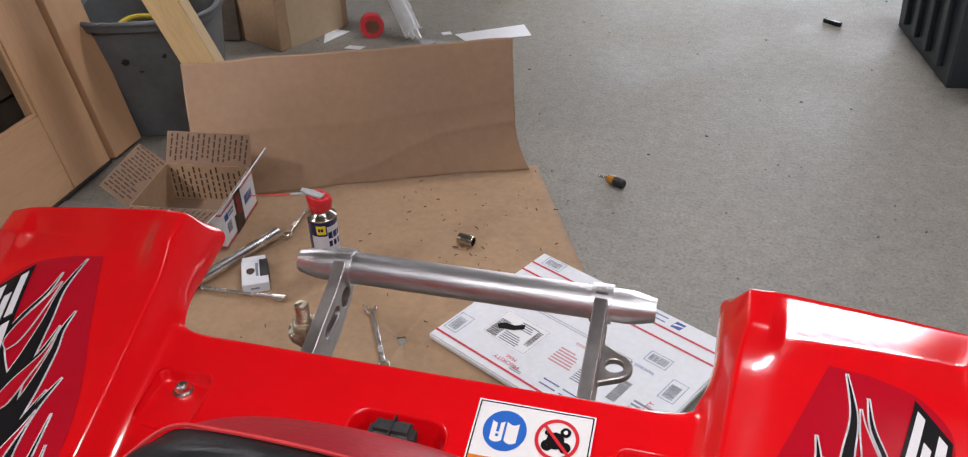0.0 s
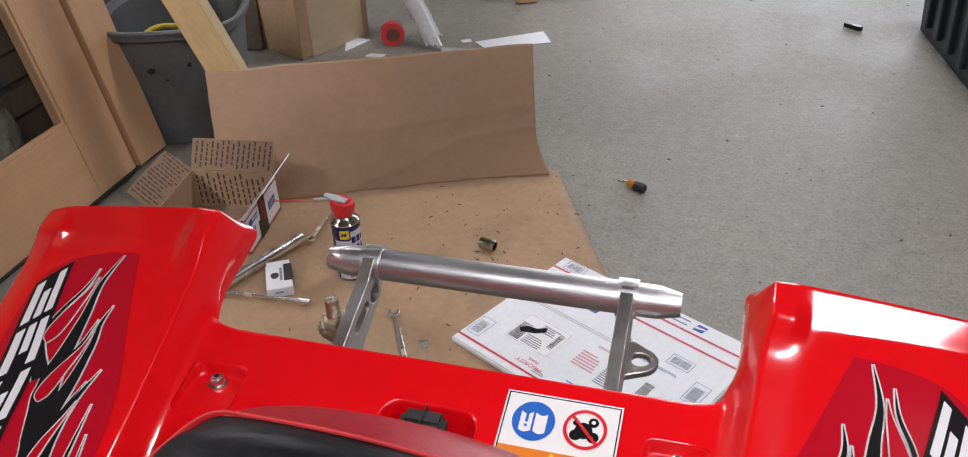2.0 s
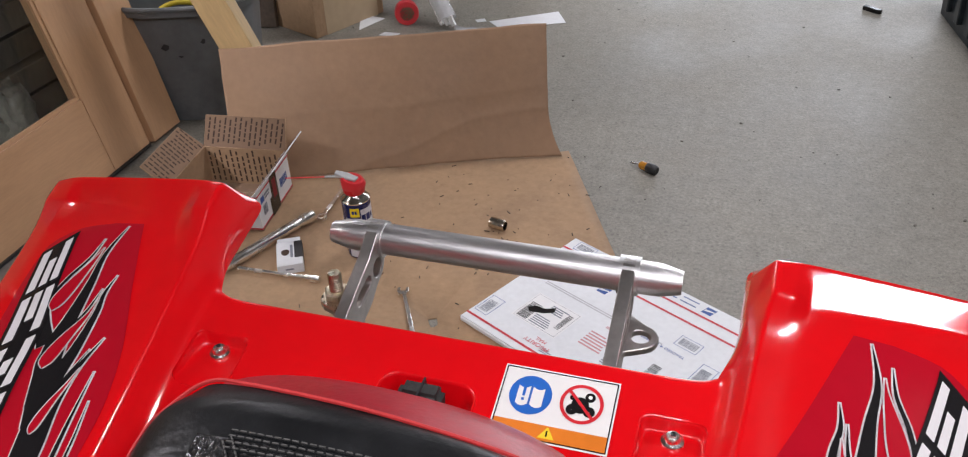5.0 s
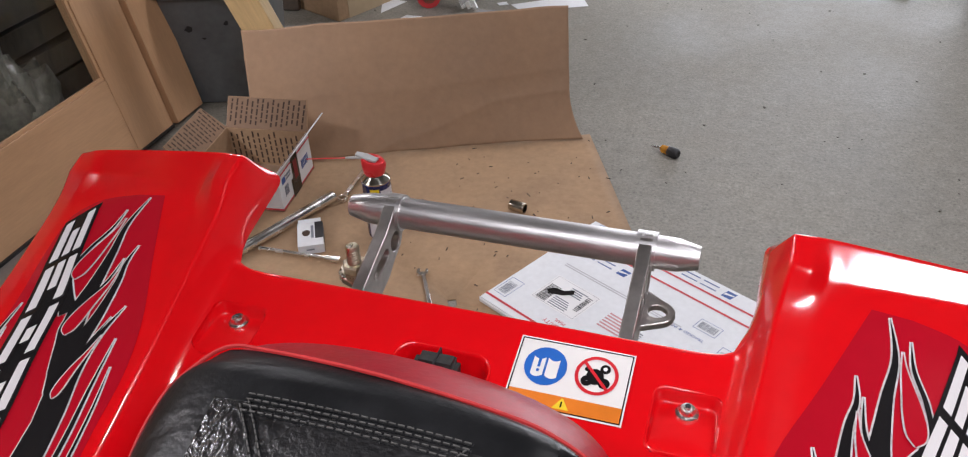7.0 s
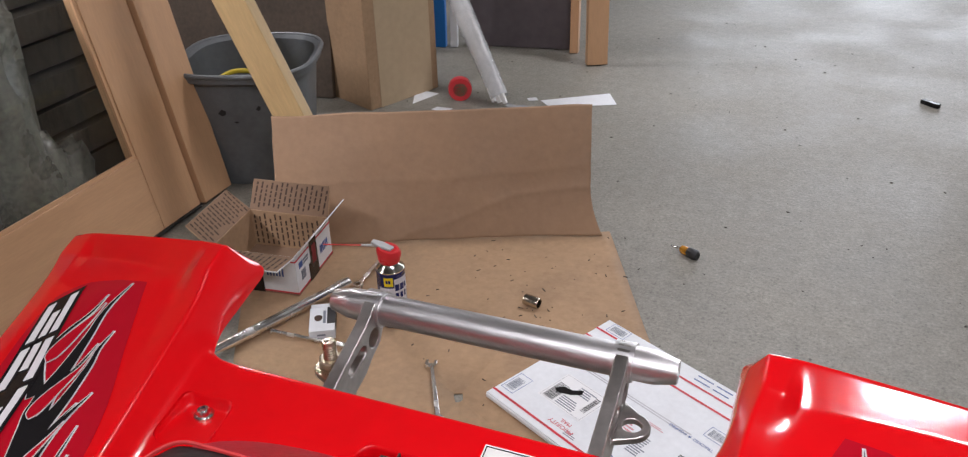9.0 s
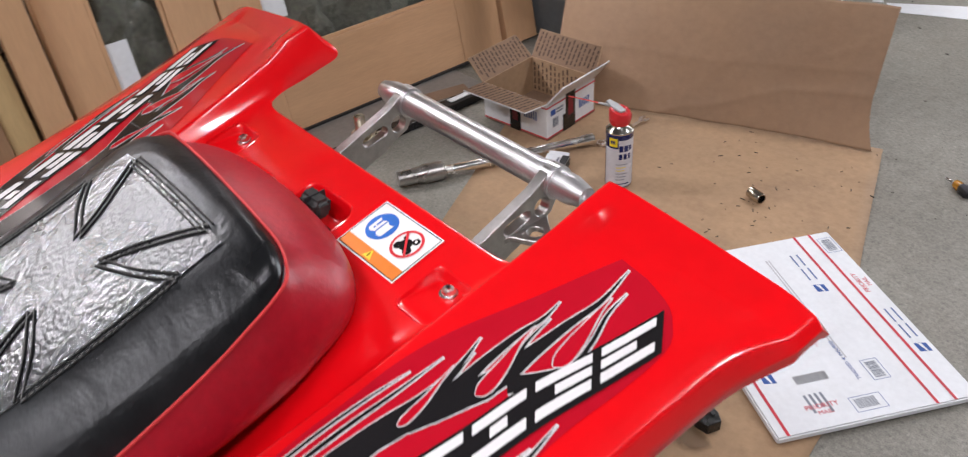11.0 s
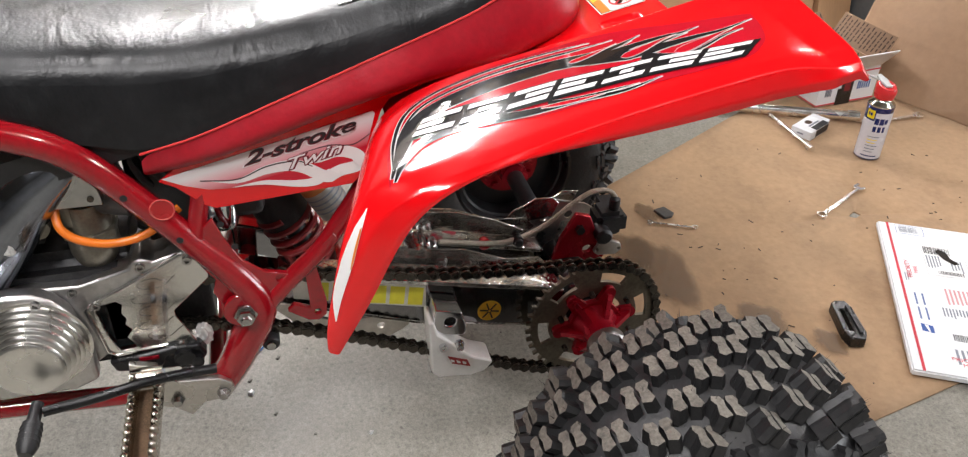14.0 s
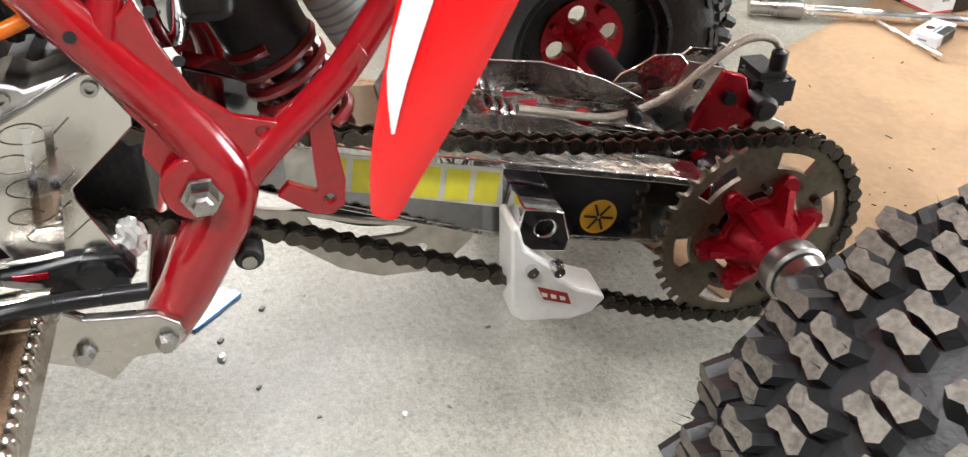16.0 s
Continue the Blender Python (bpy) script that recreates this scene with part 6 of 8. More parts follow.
    tongue([(0.316, 0.345), (0.3235, 0.366), (0.3290, 0.395), (0.3345, 0.432)], [0.0030, 0.0024, 0.0014, 0.0], 9)
    drop([(0.3215, 0.336), (0.3250, 0.352), (0.3290, 0.372), (0.3330, 0.398)], [0.0004, 0.0024, 0.0020, 0.0], 3)
    # the row of plain slanted blocks, white on a black surround
    upper = resample([(0.2610, 0.2290), (0.2634, 0.2601), (0.2732, 0.3126), (0.2791, 0.3647), (0.2907, 0.4150), (0.3003, 0.4647), (0.3165, 0.5111), (0.3300, 0.5560)], 71)
    lower = resample([(0.2950, 0.2080), (0.3032, 0.2480), (0.3072, 0.2990), (0.3124, 0.3490), (0.3196, 0.3990), (0.3276, 0.4480), (0.3398, 0.4940), (0.3495, 0.5310)], 71)

    def on_row(u, v):
        i = max(0.0, min(70.0, u * 10))
        a, b = (np.interp(i, range(71), [p[0] for p in upper]), np.interp(i, range(71), [p[1] for p in upper])), (np.interp(i, range(71), [p[0] for p in lower]), np.interp(i, range(71), [p[1] for p in lower]))
        over = u - i / 10
        return s * (b[0] + (a[0] - b[0]) * v), b[1] + (a[1] - b[1]) * v + over * 0.046

    def sheet(name, u0, u1, v0, v1, mtl, off):
        laid_strip(name, [on_row(u, v0) for u in np.linspace(u0, u1, 7)], [on_row(u, v1) for u in np.linspace(u0, u1, 7)], mtl, st, fender_tree, off, across=3)
    for i in range(7):
        o = 0.00002 * i
        sheet("block_shadow", i - 0.03, i + 1.05, -0.06, 0.98, black_film, 0.0014 + o)
        sheet("white_block", i + 0.06, i + 0.92, 0.08, 0.31, white_film, 0.0023 + o)
        sheet("white_block", i + 0.06, i + 0.92, 0.68, 0.89, white_film, 0.0023 + o)
        for q in ((0.06, 0.62), (0.34, 0.62), (0.36, 0.92))[i % 3:i % 3 + 1]:
            sheet("white_block", i + q[0], i + q[1], 0.40, 0.60, white_film, 0.0023 + o)


wing_sticker(1)
wing_sticker(-1)


def warning_label():
    x0, x1, y0, y1 = 0.0495, 0.1315, 0.4690, 0.5240

    def sheet(name, ax, ay, bx, by, mtl, off, n=6, par=None):
        a = [(ax + (bx - ax) * t, by) for t in np.linspace(0, 1, n)]
        b = [(ax + (bx - ax) * t, ay) for t in np.linspace(0, 1, n)]
        return laid_strip(name, a, b, mtl, par or fender, fender_tree, off)

    def disc(name, cx, cy, r, mtl, off, par, r0=0.0):
        bm = bmesh.new()
        n = 40
        rows = [[lay(fender_tree, cx + q * math.cos(2 * math.pi * k / n), cy + q * math.sin(2 * math.pi * k / n), off) for k in range(n)] for q in (max(r0, 0.0002), r)]
        bm_loft(rows, bm, closed=True)
        return part(name, bm, mtl, par)
    white, blue = mat("label_white", (0.8, 0.79, 0.76), 0.35, vary=0.03), mat("label_blue", (0.02, 0.13, 0.5), 0.35)
    red, orange, yellow = mat("label_red", (0.62, 0.02, 0.03), 0.35), mat("label_orange", (0.72, 0.2, 0.02), 0.35), mat("label_yellow", (0.8, 0.6, 0.03), 0.35)
    lab = sheet("warning_label", x0, y0, x1, y1, white, 0.0012)
    lab["label"] = "white warning label with blue and red symbols"
    for nm, q in (("border", (x0 + 0.0012, y0 + 0.0012, x1 - 0.0012, y0 + 0.0020)), ("border", (x0 + 0.0012, y1 - 0.0020, x1 - 0.0012, y1 - 0.0012)), ("border", (x0 + 0.0012, y0 + 0.0012, x0 + 0.0020, y1 - 0.0012)), ("border", (x1 - 0.0020, y0 + 0.0012, x1 - 0.0012, y1 - 0.0012))):
        sheet(nm, *q, black_film, 0.0016, par=lab)
    sheet("orange_band", x0 + 0.002, y0 + 0.002, x1 - 0.002, y0 + 0.013, orange, 0.0015, par=lab)
    c = (x0 + 0.0225, y1 - 0.0215)
    disc("blue_disc", *c, 0.0150, blue, 0.0015, lab)
    for sx in (-1, 1):
        a = [(c[0] + sx * (0.0008 + 0.0085 * t), c[1] + 0.0065 - 0.002 * math.sin(3 * t)) for t in np.linspace(0, 1, 5)]
        b = [(c[0] + sx * (0.0008 + 0.0085 * t), c[1] - 0.0075 - 0.002 * math.sin(3 * t)) for t in np.linspace(0, 1, 5)]
        laid_strip("book_page", a, b, white, lab, fender_tree, 0.0019)
    sheet("exclamation", c[0] - 0.0056, c[1] - 0.002, c[0] - 0.0036, c[1] + 0.005, blue, 0.0023, par=lab)
    sheet("exclamation_dot", c[0] - 0.0056, c[1] - 0.0055, c[0] - 0.0036, c[1] - 0.0035, blue, 0.0023, par=lab)
    c = (x1 - 0.0235, y1 - 0.0215)
    disc("quad_symbol", c[0] - 0.001, c[1] - 0.001, 0.0062, black_film, 0.0015, lab)
    for dx, dy, r in ((-0.006, -0.005, 0.004), (0.006, -0.005, 0.004), (0.005, 0.006, 0.0036), (-0.007, 0.004, 0.002)):
        disc("symbol_wheel", c[0] + dx, c[1] + dy, r, black_film, 0.0016, lab)
    disc("symbol_eye", c[0] + 0.005, c[1] + 0.006, 0.0014, white, 0.0019, lab)
    disc("red_ring", *c, 0.0150, red, 0.0018, lab, r0=0.0126)
    a = [(c[0] - 0.0100 + 0.0195 * t, c[1] + 0.0105 - 0.0195 * t) for t in np.linspace(0, 1, 6)]
    b = [(c[0] - 0.0116 + 0.0195 * t, c[1] + 0.0090 - 0.0195 * t) for t in np.linspace(0, 1, 6)]
    laid_strip("red_bar", a, b, red, lab, fender_tree, 0.0022)
    m = (x0 + x1) / 2 - 0.001
    a = [(m - 0.0005, y0 + 0.0115), (m + 0.0005, y0 + 0.0115)]
    b = [(m - 0.0058, y0 + 0.0035), (m + 0.0058, y0 + 0.0035)]
    laid_strip("caution_triangle", a, b, yellow, lab, fender_tree, 0.0019)
    sheet("caution_mark", m - 0.0005, y0 + 0.0048, m + 0.0005, y0 + 0.009, black_film, 0.0023, par=lab)


warning_label()


def leg_sticker():
    """White and orange strip on the low front of each wing."""
    wv, org = mat("white_vinyl", (0.78, 0.76, 0.75), 0.25, vary=0.02), mat("label_orange", (0.72, 0.2, 0.02), 0.35)
    for s in (1, -1):
        def press(y, z, off):
            hit, nor, _, _ = fender_tree.ray_cast(Vector((s * 0.517, y - 0.142, z)), Vector((-s * 0.707, 0.707, 0)))
            if hit is None:
                return None
            nor = nor if nor.x * s > nor.y else -nor
            return hit + nor * off
        st = None
        wedge = [((0.1165, 0.530), (0.1182, 0.530)), ((0.1130, 0.545), (0.1215, 0.543)), ((0.1115, 0.5557), (0.1245, 0.554)), ((0.1135, 0.570), (0.1300, 0.570)), ((0.1180, 0.586), (0.1365, 0.588)), ((0.1210, 0.598), (0.1405, 0.599)), ((0.1270, 0.615), (0.1440, 0.618)), ((0.1340, 0.632), (0.1460, 0.635)), ((0.1445, 0.650), (0.1455, 0.650))]
        stripe = [((0.1365, 0.592), (0.1380, 0.592)), ((0.1375, 0.600), (0.1405, 0.601)), ((0.1400, 0.615), (0.1435, 0.617)), ((0.1430, 0.632), (0.1455, 0.634))]
        for nm, mtl, off, rows in (("leg_sticker", wv, 0.0012, wedge), ("orange_stripe", org, 0.0016, stripe)):
            pts = [[press(*a, off), press((a[0] + b[0]) / 2, (a[1] + b[1]) / 2, off), press(*b, off)] for a, b in rows]
            pts = [p for p in pts if None not in p]
            if len(pts) > 1:
                ob = part(nm, bm_loft(pts), mtl, st or fender, "white and orange strip sticker" if st is None else "")
                st = st or ob


leg_sticker()


def seat_patch():
    """Wrinkled glossy panel with a cross outlined by raised double seams and their stitches."""
    a = [(-0.0885, y) for y in np.linspace(0.168, 0.362, 44)]
    b = [(0.0885, y) for y in np.linspace(0.168, 0.362, 44)]
    p = laid_strip("cross_panel", a, b, patch_vinyl, seat_ob, seat_tree, 0.0010, "glossy wrinkled black cross panel", across=34)
    yc = 0.2645
    lines = []
    for sx in (-1, 1):
        for sy in (-1, 1):
            lines.append([(sx * x, yc + sy * (y - yc)) for x, y in line2([(0.068, 0.361), (0.053, 0.342), (0.034, 0.315), (0.0215, 0.291)], 7)])
            lines.append([(sx * x, yc + sy * (y - yc)) for x, y in line2([(0.0215, 0.291), (0.040, 0.2985), (0.062, 0.3085), (0.0885, 0.325)], 7)])
        lines.append([(sx * 0.0885, y) for y in np.linspace(0.205, 0.324, 24)])
    for y in (0.361, 0.168):
        lines.append([(x, y) for x in np.linspace(-0.068, 0.068, 26)])
    pale = mat("grey_thread", (0.10, 0.098, 0.092), 0.6)
    for k, ln in enumerate(lines):
        ridge, dash = bmesh.new(), bmesh.new()
        for off in ((-0.0052, -0.0018, 0.0018, 0.0052) if k > 9 else (-0.0026, 0.0026)):
            pts = []
            for i, (x, y) in enumerate(ln):
                q, r = ln[max(0, i - 1)], ln[min(len(ln) - 1, i + 1)]
                d = math.hypot(r[0] - q[0], r[1] - q[1])
                hit = lay(seat_tree, x - (r[1] - q[1]) / d * off, y + (r[0] - q[0]) / d * off, 0.0014)
                if hit is not None:
                    pts.append(hit)
            if len(pts) < 3:
                continue
            bm_tube(pts, 0.0008, 6, ridge)
            for u, v in zip(pts, pts[1:]):
                n = max(1, round((v - u).length / 0.0042))
                for j in range(n):
                    bm_tube([u.lerp(v, (j + 0.15) / n) + Vector((0, 0, 0.0012)), u.lerp(v, (j + 0.85) / n) + Vector((0, 0, 0.0012))], 0.0006, 4, dash)
        part("raised_seam", ridge, black_vinyl, p, "raised black seam")
        part("stitching", dash, pale, p, "grey stitching")


seat_patch()


# ---- loose things on the floor ----
def barcode(name, x0, y0, w, h, z, n, material, parent, rnd, along="x"):
    """Upright bars in one mesh: too small to pick apart."""
    bm = bmesh.new()
    p = 0.0
    while p < 1:
        t = rnd.uniform(0.012, 0.045)
        r = rect(x0 + p * w, y0, x0 + min(1, p + t) * w, y0 + h) if along == "x" else rect(x0, y0 + p * h, x0 + w, y0 + min(1, p + t) * h)
        flat([r], z, bm)
        p += t + rnd.uniform(0.012, 0.035)
    return part(name, bm, material, parent, "unreadable bar code")


def print_lines(name, x0, y0, w, h, n, z, material, parent, rnd, along="x"):
    bm = bmesh.new()
    for k in range(n):
        f = rnd.uniform(0.6, 1.0)
        if along == "x":
            flat([rect(x0, y0 + k * h / n, x0 + w * f, y0 + (k + 0.5) * h / n)], z, bm)
        else:
            flat([rect(x0 + k * w / n, y0, x0 + (k + 0.5) * w / n, y0 + h * f)], z, bm)
    return part(name, bm, material, parent, "unreadable print")


def frame_line(name, x0, y0, x1, y1, t, z, material, parent):
    bm = flat([rect(x0, y0, x1, y0 + t), rect(x0, y1 - t, x1, y1), rect(x0, y0 + t, x0 + t, y1 - t), rect(x1 - t, y0 + t, x1, y1 - t)], z)
    return part(name, bm, material, parent, "printed frame")


def mailing_carton():
    a = math.degrees(math.atan2(-0.233, 0.438))
    o = pose(-0.298, 1.366, 0.007, 0, 0, a)
    t = thing("mailing_carton", "flat white mailing carton with red stripes lying on cardboard", "carton", at=o)
    L, W, H = 0.497, 0.372, 0.014
    body = bm_box(0, L, 0, W, 0, H)
    bmesh.ops.bevel(body, geom=body.edges[:], offset=0.003, segments=2, affect="EDGES")
    part("carton_body", body, white_card, t, "scuffed white card")
    rnd = random.Random(3)
    z = H + 0.0004
    for v in (0.018, 0.290, 0.324):
        part("red_stripe", flat([rect(0.002, v, L - 0.002, v + 0.0055)], z), red_ink, t, "printed red stripe")
    for x, y in ((0.008, 0.036), (0.022, 0.334), (0.37, 0.222), (0.445, 0.155)):
        frame_line("code_frame", x, y, x + 0.034 if y < 0.2 else x + 0.05, y + 0.058 if y < 0.2 else y + 0.032, 0.001, z, blue_ink, t)
        if y < 0.2:
            barcode("bar_code", x + 0.005, y + 0.007, 0.022, 0.038, z, 9, grey_ink, t, rnd, "y")
        else:
            barcode("bar_code", x + 0.006, y + 0.006, 0.038, 0.02, z, 9, grey_ink, t, rnd, "x")
    # lettering: near edge, reading away along the edge
    for u, v, rot in ((0.175, 0.047, 180), (0.455, 0.105, 90), (0.175, 0.350, 180)):
        m = Matrix.Translation((u, v, z)) @ Matrix.Rotation(radians(rot), 4, "Z")
        words("print_word", "PRIORITY", 0.0145, m @ Matrix.Translation((0, 0.006, 0)), red_ink, t, "red print", depth=0.0001)
        words("print_word", "MAIL", 0.0125, m @ Matrix.Translation((0, -0.008, 0)), red_ink, t, "red print", depth=0.0001)
    for u, v in ((0.30, 0.047), (0.30, 0.350), (0.10, 0.262)):
        for dv, ln in ((-0.007, 0.085), (0.007, 0.085)):
            for a, b in ((-0.042, -0.004), (0.004, 0.042)):
                part("name_bar", flat([rect(u + a, v + dv - 0.0018, u + b, v + dv + 0.0018)], z), mat("blue_grey_ink", (0.12, 0.17, 0.33), 0.6), t, "plain dark blue bar")
        part("blue_mark", flat([[(u + 0.056, v - 0.011), (u + 0.078, v - 0.011), (u + 0.082, v + 0.011), (u + 0.060, v + 0.011)]], z), blue_ink, t, "plain blue square mark")
        part("white_slash", flat([[(u + 0.058, v - 0.005), (u + 0.080, v + 0.001), (u + 0.080, v + 0.004), (u + 0.060, v + 0.002)]], z + 0.0003), white_card, t, "plain white slash")
    m = Matrix.Translation((0.36, 0.200, z)) @ Matrix.Rotation(radians(180), 4, "Z")
    words("print_word", "TRACKED \u2605 INSURED", 0.010, m, blue_ink, t, "blue print", depth=0.0001)
    # address label with bars only
    lab = part("address_label", flat([rect(0.075, 0.075, 0.19, 0.165)], z + 0.0003), mat("label_paper", (0.82, 0.82, 0.82), 0.5, vary=0.03), t, "white address label")
    barcode("bar_code", 0.083, 0.082, 0.026, 0.052, z + 0.0006, 12, black_ink, t, rnd, "y")
    print_lines("print", 0.115, 0.083, 0.05, 0.03, 5, z + 0.0006, grey_ink, t, rnd)
    print_lines("print", 0.125, 0.13, 0.05, 0.025, 4, z + 0.0006, grey_ink, t, rnd)
    barcode("bar_code", 0.168, 0.10, 0.012, 0.05, z + 0.0006, 8, black_ink, t, rnd, "y")
    part("tape_scrap", moved(bm_prism([(0, 0), (0.03, -0.004), (0.052, 0.001), (0.054, 0.014), (0.032, 0.010), (0.012, 0.018), (-0.004, 0.012)], "z", 0, 0.0008), Matrix.Translation((0.098, 0.105, z + 0.0008)) @ Matrix.Rotation(radians(35), 4, "Z")), black_tape, t, "torn scrap of black tape")
    print_lines("print", 0.295, 0.085, 0.035, 0.055, 9, z, grey_ink, t, rnd)
    frame_line("label_frame", 0.078, 0.078, 0.187, 0.162, 0.0006, z + 0.0006, grey_ink, t)
    print_lines("print", 0.19, 0.03, 0.028, 0.014, 3, z, grey_ink, t, rnd)
    print_lines("print", 0.245, 0.170, 0.09, 0.008, 2, z, mat("pale_red_ink", (0.6, 0.3, 0.32), 0.6), t, rnd)
    print_lines("print", 0.06, 0.198, 0.40, 0.012, 2, z, mat("faint_ink", (0.5, 0.5, 0.52), 0.6), t, rnd)
    barcode("bar_code", 0.375, 0.09, 0.02, 0.06, z, 8, black_ink, t, rnd, "y")
    print_lines("print", 0.23, 0.10, 0.055, 0.05, 6, z, mat("pale_red_ink", (0.6, 0.3, 0.32), 0.6), t, rnd)
    print_lines("print", 0.42, 0.085, 0.05, 0.04, 4, z, grey_ink, t, rnd)


mailing_carton()


def shipping_box():
    t = thing("shipping_box", "open white mailing box with brown inside and black tape", "box", at=pose(-0.857, 1.560, 0.006, 0, 0, 7))
    W, D, H, k = 0.222, 0.205, 0.107, 0.0035
    part("bottom", bm_box(-W, 0, 0, D, 0, k), card_inside, t, "brown inside")
    for nm, q in (("front_wall", (-W, 0, 0, k, k, H)), ("back_wall", (-W, 0, D - k, D, k, H)), ("left_wall", (-W, -W + k, k, D - k, k, H)), ("right_wall", (-k, 0, k, D - k, k, H))):
        part(nm, bm_box(*q), white_card if nm in ("front_wall", "right_wall") else cardboard, t, "card wall")
    part("inner_lining", bm_box(-W + k, -k, k, k + 0.0008, k, H - 0.001), card_inside, t, "brown inner face")
    part("inner_lining", bm_box(-k - 0.0008, -k, k + 0.001, D - k, k, H - 0.001), card_inside, t, "brown inner face")
    rnd = random.Random(5)

    def flap(name, m, w, d, outer):
        f = part(name, bm_prism([(0, 0), (w, 0), (w - 0.004, d), (0.004, d)], "z", -0.0017, 0.0013, None), outer, t, "open flap with printed inside")
        f.matrix_local = m
        inn = part("flap_lining", bm_prism([(0.001, 0), (w - 0.001, 0), (w - 0.005, d - 0.001), (0.005, d - 0.001)], "z", 0.0014, 0.0020), card_inside, f, "brown printed lining")
        bm = bmesh.new()
        n = int(w / 0.0145)
        for j in range(n):
            x = 0.008 + j * (w - 0.012) / n
            y = rnd.uniform(0.0, 0.02)
            while y < d - 0.012:
                l = rnd.uniform(0.006, 0.018)
                e = min(y + l, d - 0.004)
                flat([[(x + y * 0.10, y), (x + 0.0046 + y * 0.10, y), (x + 0.0046 + e * 0.10, e), (x + e * 0.10, e)]], 0.0024, bm)
                y += l + 0.0035
        part("printed_pattern", bm, brown_ink, f, "rows of unreadable brown print")
    # hinge frames: x along the hinge, y outwards, z towards the inner face
    def hinge(p, along, out, lift):
        a, o = Vector(along).normalized(), Vector(out).normalized()
        y = (o * math.cos(radians(lift)) + Vector((0, 0, 1)) * math.sin(radians(lift)))
        z = a.cross(y)
        return Matrix(((a.x, y.x, z.x, p[0]), (a.y, y.y, z.y, p[1]), (a.z, y.z, z.z, p[2]), (0, 0, 0, 1)))
    flap("flap", hinge((0, 0, H), (-1, 0, 0), (0, -1, 0), 6), W, 0.080, white_card)
    flap("flap", hinge((-W, D, H), (1, 0, 0), (0, 1, 0), 62), W, 0.080, cardboard)
    flap("flap", hinge((-W, 0, H), (0, 1, 0), (-1, 0, 0), 42), D, 0.078, cardboard)
    flap("flap", hinge((0, D, H), (0, -1, 0), (1, 0, 0), 50), D, 0.078, white_card)
    # printed inner walls
    bm = bmesh.new()
    for j in range(14):
        x = -W + 0.010 + j * 0.0148
        z = 0.01
        while z < H - 0.02:
            l = rnd.uniform(0.008, 0.02)
            vs = [bm.verts.new(p) for p in ((x, D - k - 0.0006, z), (x + 0.0046, D - k - 0.0006, z), (x + 0.0046, D - k - 0.0006, z + l), (x, D - k - 0.0006, z + l))]
            bm.faces.new(vs)
            z += l + 0.005
    part("printed_pattern", bm, brown_ink, t, "rows of unreadable brown print")
    # outside print
    for z0 in (0.004, 0.092):
        part("red_stripe", bm_box(-W, 0.0005, -0.0005, 0, z0, z0 + 0.004), red_ink, t, "printed red stripe")
        part("red_stripe", bm_box(0, 0.0005, 0, D, z0, z0 + 0.004), red_ink, t, "printed red stripe")
    part("tape", bm_box(-0.128, -0.090, -0.0012, -0.0006, 0.0, H), black_tape, t, "black parcel tape")
    part("tape", bm_box(0.0006, 0.0012, 0.078, 0.118, 0.0, H), black_tape, t, "black parcel tape")
    part("tape", bm_box(0.0008, 0.0016, 0.066, 0.105, 0.0, 0.05), black_tape, t, "black parcel tape end")
    part("tape_mark", bm_box(-0.118, -0.10, -0.0018, -0.0013, 0.03, 0.085), mat("dark_red_print", (0.2, 0.01, 0.02), 0.4), t, "dark red mark")
    part("tape_mark", bm_box(0.0013, 0.0018, 0.088, 0.108, 0.04, 0.09), mat("dark_red_print", (0.2, 0.01, 0.02), 0.4), t, "dark red mark")
    part("blue_mark", bm_box(0.0004, 0.001, 0.016, 0.036, 0.066, 0.082), blue_ink, t, "plain blue mark")
    part("name_bar", bm_box(0.0004, 0.001, 0.040, 0.068, 0.075, 0.081), grey_ink, t, "plain grey bar")
    part("name_bar", bm_box(0.0004, 0.001, 0.040, 0.066, 0.067, 0.072), grey_ink, t, "plain grey bar")
    for y in (0.024, 0.028, 0.033, 0.038, 0.043):
        part("code_bar", bm_box(0.0004, 0.001, y, y + 0.003, 0.03, 0.056), grey_ink, t, "plain grey bar")
    for y in (0.135, 0.142, 0.150, 0.158, 0.166, 0.174):
        part("code_bar", bm_box(0.0004, 0.001, y, y + 0.004, 0.04, 0.064), blue_ink, t, "plain blue bar")
    for x in (-0.078, -0.07, -0.062, -0.054, -0.046, -0.038):
        part("code_bar", bm_box(x, x + 0.004, -0.001, -0.0004, 0.05, 0.076), blue_ink, t, "plain blue bar")


shipping_box()


